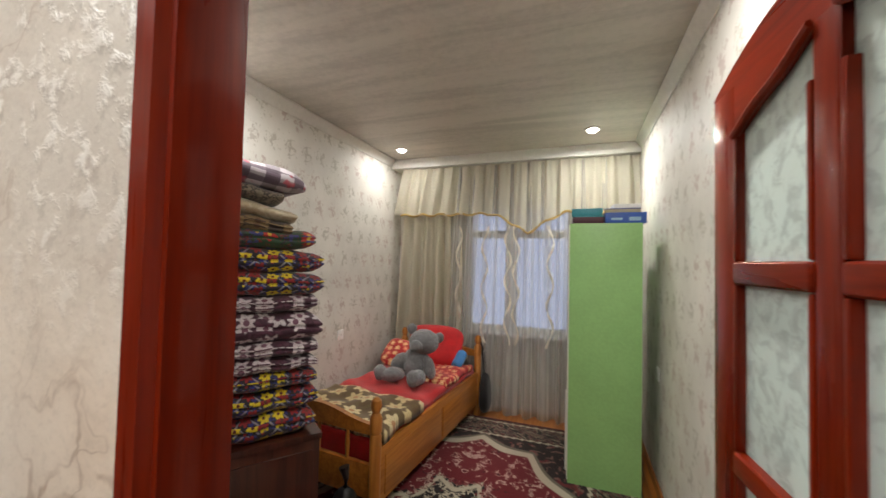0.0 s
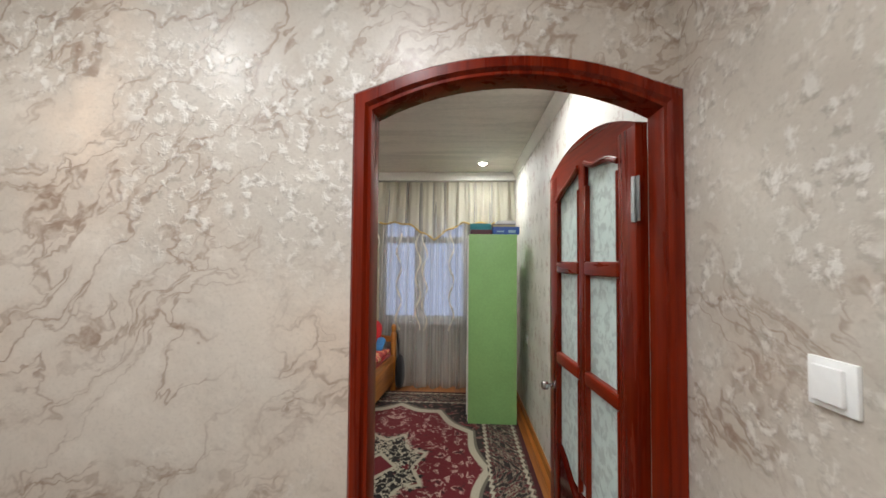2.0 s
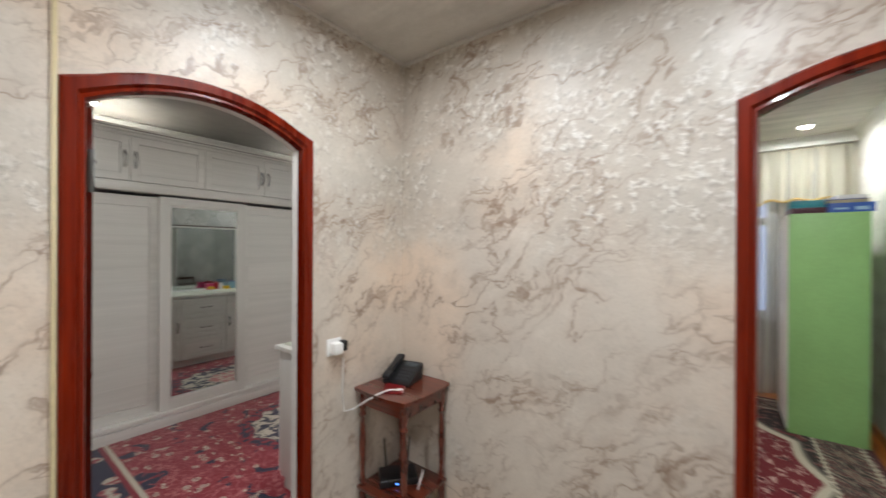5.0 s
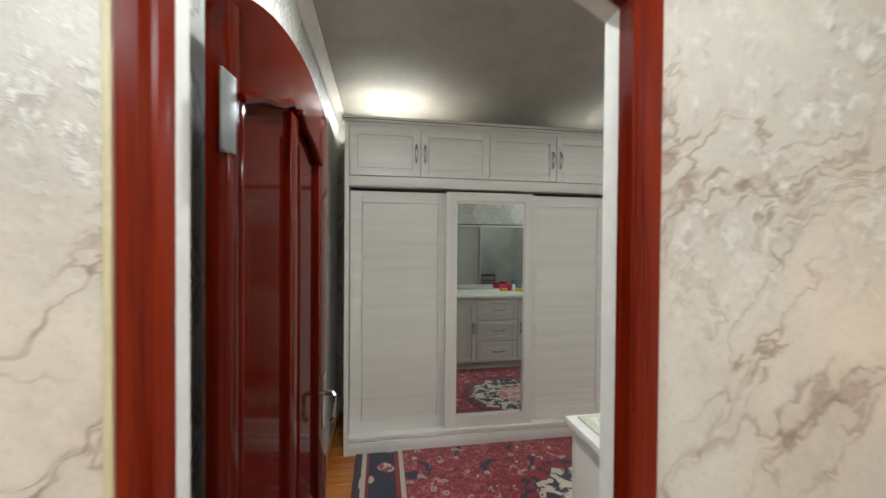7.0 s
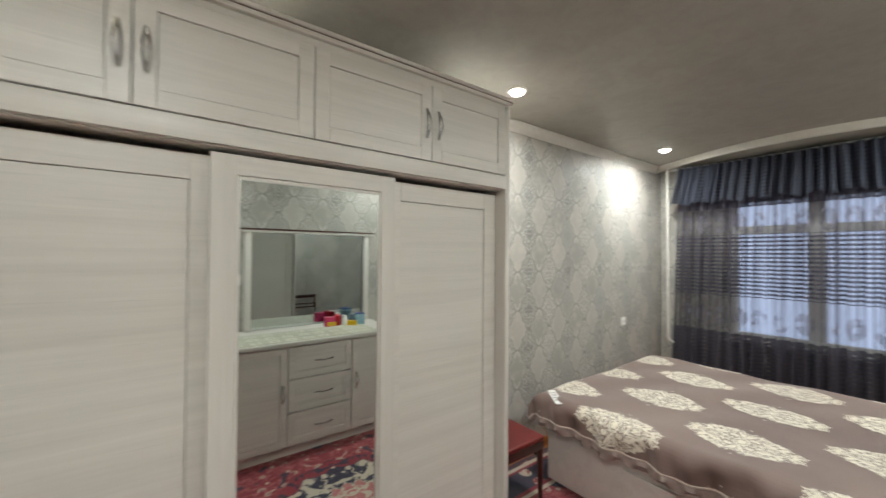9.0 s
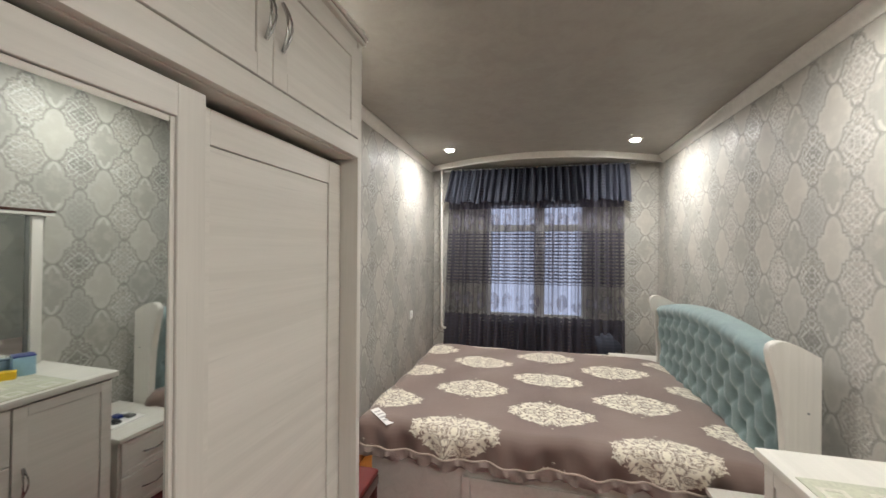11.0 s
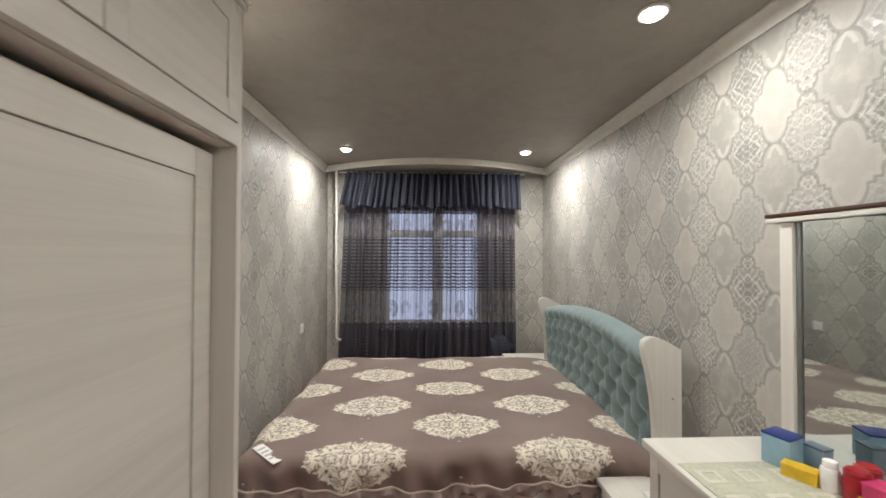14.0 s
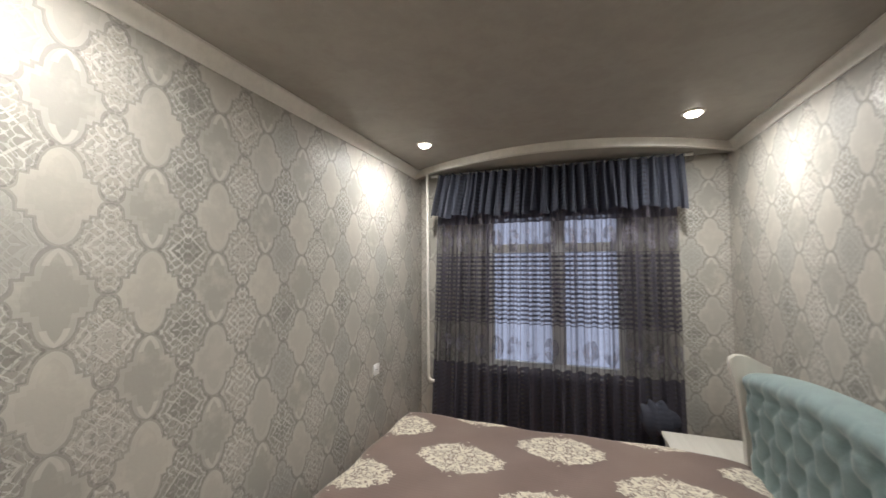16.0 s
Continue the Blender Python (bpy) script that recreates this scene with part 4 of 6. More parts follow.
# ---- windows ----
def window(name, x0, x1, z0, z1, y, mull, trans, label):
    w = thing(name, label, "window", kind="structure")
    f = 0.055
    bm = new_bm()
    box(bm, x0, y, z0, x0 + f, y + 0.07, z1, 0.004)
    box(bm, x1 - f, y, z0, x1, y + 0.07, z1, 0.004)
    box(bm, x0 + f, y, z0, x1 - f, y + 0.07, z0 + f, 0.004)
    box(bm, x0 + f, y, z1 - f, x1 - f, y + 0.07, z1, 0.004)
    part("window_frame", bm, M_PLASTIC, w)
    part("mullion", box(new_bm(), mull - 0.06, y, z0 + f, mull + 0.06, y + 0.065, z1 - f, 0.004), M_PLASTIC, w)
    for a, c in ((x0 + f, mull - 0.06), (mull + 0.06, x1 - f)):
        part("transom", box(new_bm(), a, y, trans - 0.04, c, y + 0.06, trans + 0.04, 0.004), M_PLASTIC, w)
        for p, q in ((z0 + f, trans - 0.04), (trans + 0.04, z1 - f)):
            pane = part("pane", box(new_bm(), a, y + 0.03, p, c, y + 0.036, q), M_CLEAR, w, smooth=0)
            pane.visible_shadow = False
    part("window_sill", box(new_bm(), x0 - 0.08, y - 0.11, z0 - 0.04, x1 + 0.08, y, z0 - 0.005, 0.008), M_PLASTIC, w)
    return w


window("window_1", KW[0], KW[1], KW[2], KW[3], 4.0, -0.72, 1.8, "white plastic window with dusk light behind sheers")
window("window_2", BW[0], BW[1], BW[2], BW[3], 4.38, -3.46, 1.84, "white plastic window with dusk light behind dark sheers")
b = new_bm()
box(b, -16, 12, -4, 12, 12.05, 12)
solo("backdrop", b, M_DUSK, "pale blue dusk sky beyond the windows", "backdrop", kind="structure", smooth=0)
b = new_bm()
box(b, -60, 4.6, -4.2, 60, 200, -4.0)
solo("ground", b, mat_plain("grey_ground", rgb(110, 110, 112), 0.9, 0.1, 3.0), "grey ground outside far below", "ground", kind="structure", smooth=0)


# ---- curtains ----
def curtain(name, x0, x1, z0, z1, y, material, parent, label, folds, depth, seed, gather=0.35, swing=None, top_curve=None):
    """Hanging cloth: folds tighten at the head; swing gives the lower hem's outline as (x share -> z)."""
    rnd = random.Random(seed)
    nx, nz = max(60, int((x1 - x0) * 130)), 26
    ph = [rnd.uniform(0, 6.28) for _ in range(6)]
    bm = new_bm()
    grid = []
    for j in range(nz + 1):
        t = j / nz
        row = []
        for i in range(nx + 1):
            s = i / nx
            top = z1 if top_curve is None else top_curve(s)
            low = z0 if swing is None else swing(s)
            z = top + (low - top) * t
            amp = depth * (gather + (1 - gather) * min(1.0, t * 1.6))
            w = s * folds * 2 * math.pi
            f = math.sin(w + ph[0] + 0.9 * math.sin(w * 0.21 + ph[1]) + t * 0.8 * math.sin(s * 9 + ph[2]))
            f += 0.45 * math.sin(w * 1.9 + ph[3] + t * 1.1) + 0.25 * math.sin(w * 3.3 + ph[4]) * (1 - t)
            x = x0 + (x1 - x0) * s + 0.012 * math.sin(w + ph[5]) * t + ((s - 0.5) * 0.05 - 0.07 * (1 - s) ** 3) * t
            row.append(bm.verts.new((x, y + amp * f * 0.6, z)))
        grid.append(row)
    for r0, r1 in zip(grid, grid[1:]):
        for i in range(nx):
            bm.faces.new((r0[i], r0[i + 1], r1[i + 1], r1[i]))
    return part(name, bm, material, parent, label, 180.0)


c = thing("curtain", "dark navy striped sheer curtain with lace bands and a gathered valance", "curtain", pose(0, 0, 0))
curtain("sheer", -4.53, -2.56, 0.03, 2.5, 4.185, M_NAVY_SHEER, c, "navy striped sheer with pale lace bands", 22, 0.065, 3)
curtain("valance", -4.5, -2.53, 2.1, 2.52, 4.11, M_NAVY_VAL, c, "gathered navy valance", 27, 0.075, 5, 0.7, lambda s: 2.13 + 0.018 * math.sin(s * 60) - 0.03 * (s > 0.93))
b = new_bm()
tube(b, [(-4.6, 4.17, 2.53), (-2.45, 4.17, 2.53)], 0.012)
part("curtain_rail", b, M_PLASTIC, c, "white curtain rail")
bm = new_bm()
blob(bm, (-2.76, 4.06, 0.54), (0.15, 0.07, 0.14), pose(0, 0, 0, 0, 20, 0).to_3x3(), 40)
for v in bm.verts:
    k = 0.5 + 0.5 * math.sin(v.co.x * 75 + v.co.z * 38 + 2.0 * math.sin(v.co.z * 17))
    v.co = Vector((-2.76, 4.06, 0.54)) + (v.co - Vector((-2.76, 4.06, 0.54))) * (0.78 + 0.26 * k)
part("bunched_hem", bm, M_NAVY_VAL, c, "bunched corner of the navy curtain", 180.0)

c = thing("curtain", "cream and white sheer curtains with a gold-trimmed swag valance", "curtain", pose(0, 0, 0))
curtain("drape", -1.88, -1.15, 0.03, 2.48, 3.8, M_CREAM_DRAPE, c, "cream drape", 6, 0.1, 7)
curtain("sheer", -1.3, 0.42, 0.02, 2.48, 3.75, M_WHITE_SHEER, c, "thin white sheer", 10, 0.075, 8)
curtain("drape", 0.0, 0.44, 0.03, 2.48, 3.82, M_CREAM_DRAPE, c, "cream drape", 6, 0.05, 9)


def swag(s):
    x = -1.88 + 2.32 * s
    dip = max(0.0, 1 - abs(x + 0.52) / 0.36)
    return 1.985 - 0.2 * dip ** 1.3 + 0.012 * math.sin(s * 70)


curtain("valance", -1.88, 0.44, 2.0, 2.49, 3.725, mat_sheer("cream_valance_sheer", rgb(229, 223, 205), 0.86, None, (), 0.45, None, 0.15), c, "gathered cream valance", 17, 0.035, 11, 0.6, swag)
b = new_bm()
tube(b, [(-1.88 + 2.32 * i / 90, 3.705 + 0.008 * math.sin(i), swag(i / 90)) for i in range(91)], 0.012, 6)
part("fringe", b, mat_cloth("gold_braid", rgb(190, 160, 92)), c, "gold braid fringe")
for k, x in enumerate((-1.2, -0.93, -0.7, -0.62, -0.3)):
    b = new_bm()
    pts = [(x + 0.03 * math.sin(i * 0.55 + k * 1.3), 3.69 + 0.004 * math.sin(i * 1.7), 1.86 - i * 0.035) for i in range(34)]
    for p, q in zip(pts, pts[1:]):
        w = 0.004 + 0.008 * abs(math.sin((p[2]) * 14 + k))
        vs = [b.verts.new(v) for v in ((p[0] - w, p[1], p[2]), (p[0] + w, p[1], p[2]), (q[0] + w, q[1], q[2]), (q[0] - w, q[1], q[2]))]
        b.faces.new(vs)
    part("ribbon", b, mat_cloth("pale_gold_ribbon", rgb(212, 204, 188)) if k == 0 else bpy.data.materials["pale_gold_ribbon"], c, "wavy pale gold woven ribbon", 0)

# ---- ceiling lamps ----
b = new_bm()
lathe(b, [(0.062, 0.0), (0.064, -0.006), (0.055, -0.011), (0.046, -0.008), (0.046, 0.0)], seg=28)
ring_lamp = thing("downlight", "round white recessed ceiling lamp, lit", "ceiling light", pose(BED_LAMPS[0][0], BED_LAMPS[0][1], CEIL - 0.0005), "recessed lamps")
part("ring", b, M_WHITE, ring_lamp)
b = new_bm()
lathe(b, [(0.0455, -0.001), (0.0455, -0.008), (0.042, -0.017), (0.032, -0.025), (0.018, -0.029), (0.003, -0.03)], seg=28)
part("diffuser", b, M_LAMP, ring_lamp, "glowing diffuser")
# includes a fixture for the added, unseen third hall lamp
for lx, ly in BED_LAMPS[1:] + KIDS_LAMPS + HALL_LAMPS:
    copy_thing(ring_lamp, pose(lx, ly, CEIL - 0.0005))


# ---- bedroom ----
def panel_door(parent, name, x, y0, y1, z0, z1, rail, facing=1, inset=0.006, thick=0.018, material=None):
    """A framed cabinet front in the plane x, with a recessed field; facing gives the side that shows."""
    mt = material or M_ASH
    f = facing
    dr = part(name, box(new_bm(), x, y0 + rail + 0.002, z0 + rail + 0.002, x + f * (thick - inset), y1 - rail - 0.002, z1 - rail - 0.002, 0.001, 1), mt, parent)
    for a, c in ((y0, y0 + rail), (y1 - rail, y1)):
        part("stile", box(new_bm(), x, a, z0, x + f * thick, c, z1, 0.0015, 1), mt, dr)
    for a, c in ((z0, z0 + rail), (z1 - rail, z1)):
        part("rail", box(new_bm(), x, y0 + rail, a, x + f * thick, y1 - rail, c, 0.0015, 1), mt, dr)
    return dr


def bow_handle(parent, x, y, z, length, upright, facing=1):
    bm = new_bm()
    n = 12
    for s in (-1, 1):
        pts = []
        for i in range(n + 1):
            t = i / n
            a = (t - 0.5) * length
            b = s * 0.009 * math.sin(math.pi * t) if upright else 0.0
            out = 0.004 + 0.022 * math.sin(math.pi * t)
            pts.append((x + facing * out, y + (b if upright else a), z + (a if upright else b)))
        tube(bm, pts, [0.0055 - 0.002 * math.sin(math.pi * i / n) for i in range(n + 1)], 8)
        if not upright:
            break
    part("handle", bm, M_CHROME, parent, "curved chrome handle", 60.0)


WX, WY0, WY1 = -4.189, -1.015, 1.089
w = thing("wardrobe", "tall bleached-ash sliding wardrobe with a central mirror", "wardrobe", pose(-4.48, 0.035, 0))


def at_w(bm):
    bmesh.ops.translate(bm, verts=bm.verts[:], vec=(4.48, -0.035, 0))
    return bm


for y in (WY0, WY1 - 0.03):
    part("side_panel", at_w(box(new_bm(), -4.765, y, 0.0, WX, y + 0.03, 2.375, 0.002)), M_ASH_V, w)
for z0, z1, x1 in ((0.09, 0.12, WX - 0.01), (1.935, 1.955, WX - 0.09), (2.35, 2.375, WX - 0.006)):
    part("shelf", at_w(box(new_bm(), -4.765, WY0 + 0.03, z0, x1, WY1 - 0.03, z1)), M_ASH, w)
part("back_panel", at_w(box(new_bm(), -4.765, WY0 + 0.03, 0.121, -4.75, WY1 - 0.03, 2.349)), M_ASH_V, w)
b = new_bm()
box(b, -4.765, WY0 - 0.012, 2.377, WX + 0.01, WY1 + 0.014, 2.395, 0.004)
box(b, -4.765, WY0 - 0.02, 2.399, WX + 0.016, WY1 + 0.022, 2.415, 0.005)
part("cornice", at_w(b), M_ASH, w, "stepped top moulding")
part("cornice_groove", at_w(box(new_bm(), -4.76, WY0 - 0.014, 2.394, WX + 0.008, WY1 + 0.016, 2.4)), M_BROWN, w, "dark groove under the top moulding")
part("plinth", at_w(box(new_bm(), WX - 0.03, WY0 + 0.03, 0.0, WX - 0.002, WY1 - 0.03, 0.085, 0.003)), M_ASH, w)
b = box(new_bm(), WX - 0.12, WY0 + 0.03, 0.1, WX - 0.006, WY1 - 0.03, 0.128, 0.003)
part("bottom_track", at_w(b), M_ASH, w)
part("fascia", at_w(box(new_bm(), WX - 0.02, WY0 + 0.03, 1.925, WX + 0.004, WY1 - 0.03, 1.995, 0.003)), M_ASH, w)
part("top_track", at_w(box(new_bm(), WX - 0.12, WY0 + 0.03, 1.922, WX - 0.021, WY1 - 0.03, 1.934, 0.001)), M_ASH, w)
ys = [WY0 + 0.032, -0.479, 0.041, 0.573, WY1 - 0.032]
for i in range(4):
    y0, y1 = ys[i] + 0.002, ys[i + 1] - 0.002
    dr = panel_door(w, "upper_door", WX - 0.014 + 4.48, y0 - 0.035, y1 - 0.035, 2.0, 2.345, 0.055, 1, 0.005)
    hy = (y1 - 0.03 if i % 2 == 0 else y0 + 0.03) - 0.035
    bow_handle(dr, WX + 0.004 + 4.48, hy, 2.165, 0.13, True)
for y0, y1, x in ((WY0 + 0.035, -0.25, WX - 0.091), (0.37, WY1 - 0.032, WX - 0.091)):
    panel_door(w, "sliding_door", x + 4.48, y0 - 0.035, y1 - 0.035, 0.13, 1.9, 0.085, 1, 0.005, 0.02)
x = WX - 0.05 + 4.48
MY0, MY1, MZ0, MZ1 = -0.205, 0.338, 0.215, 1.838
dr = part("sliding_door", box(new_bm(), x - 0.006, -0.28 - 0.035, 0.13, x, 0.4 - 0.035, 1.905), M_ASH, w, "sliding door with a tall mirror")
for y0, y1 in ((-0.282, MY0), (MY1, 0.404)):
    part("stile", box(new_bm(), x, y0 - 0.035, 0.13, x + 0.02, y1 - 0.035, 1.906, 0.0015, 1), M_ASH_V, dr)
for z0, z1 in ((0.13, MZ0), (MZ1, 1.906)):
    part("rail", box(new_bm(), x, MY0 - 0.035, z0, x + 0.02, MY1 - 0.035, z1, 0.0015, 1), M_ASH, dr)
for y0, y1 in ((MY0, MY0 + 0.012), (MY1 - 0.012, MY1)):
    part("bead", box(new_bm(), x + 0.001, y0 - 0.034, MZ0 + 0.001, x + 0.015, y1 - 0.036, MZ1 - 0.001, 0.003), M_ASH_V, dr, "narrow mirror bead")
for z0, z1 in ((MZ0, MZ0 + 0.012), (MZ1 - 0.016, MZ1)):
    part("bead", box(new_bm(), x + 0.001, MY0 + 0.013 - 0.035, z0 + 0.001, x + 0.0145, MY1 - 0.013 - 0.035, z1 - 0.001, 0.003), M_ASH, dr, "narrow mirror bead")
bm = box(new_bm(), x + 0.004, MY0 - 0.03, MZ0 + 0.004, x + 0.007, MY1 - 0.04, MZ1 - 0.004)
for v in bm.verts:
    v.co.x += (v.co.z - 1.0) * 0.0078    # the pane leans a little forward in its frame
part("mirror", bm, M_MIRROR, dr, "tall mirror pane", 0)

# dressing table, its mirror, bedside cabinets
DX, DY0, DY1 = -2.765, -0.09, 1.28
w = thing("dressing_table", "long bleached-ash dressing table with drawers and doors", "dresser", pose(0, 0, 0))
part("body", box(new_bm(), DX + 0.04, DY0 + 0.02, 0.08, -2.2, DY1 - 0.02, 0.855, 0.002), M_ASH_V, w)
part("plinth", box(new_bm(), DX + 0.07, DY0 + 0.03, 0.0, -2.2, DY1 - 0.03, 0.08, 0.002), M_ASH, w)
part("top", box(new_bm(), DX, DY0, 0.855, -2.185, DY1, 0.885, 0.006), M_ASH, w, "pale ash worktop")
part("end_panel", box(new_bm(), DX + 0.09, DY1 - 0.021, 0.12, -2.24, DY1 - 0.014, 0.81, 0.002), M_ASH_V, w)
for z0, z1 in ((0.1, 0.34), (0.35, 0.59), (0.6, 0.84)):
    dr = panel_door(w, "drawer", DX + 0.04, 0.36, 0.86, z0, z1, 0.05, -1, 0.006)
    bow_handle(dr, DX + 0.02, 0.63, (z0 + z1) / 2, 0.14, False, -1)
for y0, y1, hy in ((DY0 + 0.02, 0.352, 0.32), (0.868, DY1 - 0.02, 0.9)):
    dr = panel_door(w, "cabinet_door", DX + 0.04, y0, y1, 0.1, 0.84, 0.05, -1, 0.006)
    bow_handle(dr, DX + 0.02, hy, 0.5, 0.13, True, -1)

w = thing("dressing_mirror", "wide dresser mirror in a pale ash frame", "mirror", pose(0, 0, 0))
for y0, y1 in ((0.135, 0.185), (1.19, 1.24)):
    part("post", box(new_bm(), -2.24, y0, 0.887, -2.185, y1, 1.715, 0.003), M_ASH_V, w)
part("top_shelf", box(new_bm(), -2.252, 0.1, 1.716, -2.185, 1.285, 1.735, 0.003), M_ASH, w)
part("top_strip", box(new_bm(), -2.255, 0.098, 1.736, -2.19, 1.287, 1.75, 0.002), M_BROWN, w, "dark top strip")
part("inner_post", box(new_bm(), -2.228, 1.172, 0.887, -2.2, 1.189, 1.714, 0.002), M_STEEL, w, "narrow grey mirror edging")
part("glass", box(new_bm(), -2.222, 0.186, 0.89, -2.216, 1.171, 1.714), M_MIRROR, w, "wide mirror pane", 0)

w = thing("bedside_cabinet", "bleached-ash bedside cabinet with two drawers", "nightstand", pose(-2.47, 1.49, 0), "bedside cabinets")
part("body", box(new_bm(), -0.25, -0.18, 0.04, 0.26, 0.18, 0.47, 0.002), M_ASH_V, w)
part("top", box(new_bm(), -0.285, -0.195, 0.47, 0.27, 0.195, 0.495, 0.005), M_ASH, w)
for z0, z1 in ((0.06, 0.255), (0.262, 0.46)):
    dr = panel_door(w, "drawer", -0.25, -0.17, 0.17, z0, z1, 0.03, -1, 0.005)
    bow_handle(dr, -0.27, 0.0, (z0 + z1) / 2, 0.12, False, -1)
for x in (-0.23, 0.24):
    for y in (-0.16, 0.16):
        part("foot", lathe(new_bm(), [(0.018, 0.0), (0.022, 0.04)], x, y, 0.0, 10), M_BLACK, w)
copy_thing(w, pose(-2.47, 3.78, 0))

# the bed
w = thing("double_bed", "wide bleached-ash bed with a mint tufted headboard", "bed", pose(0, 0, 0))
BX0, BX1, BY0, BY1 = -4.47, -2.4, 1.76, 3.42
part("base", box(new_bm(), BX0 + 0.03, BY0, 0.03, BX1, BY1, 0.44, 0.004), M_ASH, w, "boxed ash bed base")
bm = new_bm()
x0, x1, z0, z1, r = -3.9, -2.98, 0.07, 0.33, 0.045
box(bm, x0, BY0 - 0.016, z0, x0 + r, BY0, z1, 0.002)
box(bm, x1 - r, BY0 - 0.016, z0, x1, BY0, z1, 0.002)
box(bm, x0 + r, BY0 - 0.016, z0, x1 - r, BY0, z0 + r, 0.002)
box(bm, x0 + r, BY0 - 0.016, z1 - r, x1 - r, BY0, z1, 0.002)
box(bm, x0 + r + 0.003, BY0 - 0.009, z0 + r + 0.003, x1 - r - 0.003, BY0, z1 - r - 0.003)
dr = part("drawer", bm, M_ASH, w)
bm = new_bm()
tube(bm, [(-3.51 + 0.012 * i, BY0 - 0.02 - 0.02 * math.sin(math.pi * i / 10), 0.2) for i in range(11)], 0.005)
part("handle", bm, M_CHROME, dr, "curved chrome handle")
part("mattress", box(new_bm(), BX0 + 0.05, BY0 + 0.02, 0.44, BX1, BY1 - 0.02, 0.57, 0.04, 4), M_WHITE, w)
part("red_blanket", box(new_bm(), BX0 + 0.03, BY0 + 0.004, 0.441, BX1, BY1 - 0.004, 0.475, 0.012, 3), M_REDCLOTH, w, "red blanket edge under the spread")


def wing(y0, y1):
    pts = [(-2.31, 0.0), (-2.31, 1.115)]
    for i in range(9):
        t = i / 8
        pts.append((-2.33 - 0.15 * t, 1.12 + 0.055 * math.sin(t * 1.9)))
    pts += [(-2.502, 1.155), (-2.508, 1.125), (-2.5, 1.08), (-2.475, 0.98), (-2.455, 0.85), (-2.445, 0.7), (-2.44, 0.5), (-2.44, 0.0)]
    bm = new_bm()
    prism(bm, pts, "y", y0, y1)
    es = [e for e in bm.edges if abs(e.verts[0].co.y - e.verts[1].co.y) < 1e-5]
    bmesh.ops.bevel(bm, geom=es, offset=0.004, segments=2, affect="EDGES")
    return bm


wg = part("wing", wing(1.69, 1.735), M_ASH_V, w, "pale ash scrolled side wing", 50.0)
bm = lathe(new_bm(), [(0.005, 0), (0.005, 0.003)], m=pose(0, 0, 0, 90, 0, 0), x=-2.36, y=1.69, z=0.87, seg=10)
part("screw_cap", bm, M_STEEL, wg)
part("wing", wing(3.42, 3.465), M_ASH_V, w, "pale ash scrolled side wing", 50.0)
part("back_board", box(new_bm(), -2.345, 1.735, 0.0, -2.312, 3.42, 1.02, 0.003), M_ASH_V, w)
bm = new_bm()
ny, nz = 150, 72
rows = []
for j in range(nz + 1):
    row = []
    for i in range(ny + 1):
        s, t = i / ny, j / nz
        y = 1.737 + 1.68 * s
        crown = 1.085 + 0.1 * math.sin(math.pi * s) ** 0.8
        z = 0.42 + (crown - 0.42) * t
        # buttons in a diamond lattice pull the cloth in
        a, b = s * 11.0, (crown - z) / 0.125
        best = 9.0
        for bj in (math.floor(b) - 1, math.floor(b), math.floor(b) + 1, math.floor(b) + 2):
            off = 0.5 * (bj % 2)
            for ai in (math.floor(a - off), math.floor(a - off) + 1):
                if bj < 1:
                    continue
                best = min(best, math.hypot((a - ai - off) * 0.153, (b - bj) * 0.125))
        u = a + b * 0.5
        v = a - b * 0.5
        crease = min(abs(u - round(u)), abs(v - round(v))) * 0.153
        puff = 0.066 * (1 - math.exp(-best / 0.03)) + 0.014 * (1 - math.exp(-crease / 0.02)) * (1 if b > 1 else 0.4)
        edge = min(1.0, (s * 1.68) / 0.05, ((1 - s) * 1.68) / 0.05)
        roll = 1.0 if t < 0.9 else math.sqrt(max(0.0, 1 - ((t - 0.9) / 0.1) ** 2))
        out = (0.03 + puff) * (0.35 + 0.65 * math.sqrt(max(edge, 0.0))) * roll + 0.045 * (t ** 3)
        row.append(bm.verts.new((-2.346 - out, y, z)))
    rows.append(row)
for r0, r1 in zip(rows, rows[1:]):
    for i in range(ny):
        bm.faces.new((r0[i], r0[i + 1], r1[i + 1], r1[i]))
back = [bm.verts.new((-2.346, v.co.y, v.co.z)) for v in rows[-1]]
for i in range(ny):
    bm.faces.new((rows[-1][i], rows[-1][i + 1], back[i + 1], back[i]))
board = part("headboard", bm, M_MINT, w, "mint-green deep-buttoned velvet headboard", 180.0)
button = None
for bj in range(1, 5):
    for ai in range(11):
        s_ = (ai + 0.5 * (bj % 2)) / 11.0
        if 0.02 < s_ < 0.98:
            crown = 1.085 + 0.1 * math.sin(math.pi * s_) ** 0.8
            t = (crown - bj * 0.125 - 0.42) / (crown - 0.42)
            if button is None:
                button = ob = part("button", blob(new_bm(), (0, 0, 0), (0.007, 0.012, 0.012), None, 10), M_MINT, board, "", 180.0)
            else:
                ob = new("button", button.data)
                ob.parent = board
            ob.location = (-2.346 - 0.034 - 0.045 * t ** 3, 1.737 + 1.68 * s_, crown - bj * 0.125)

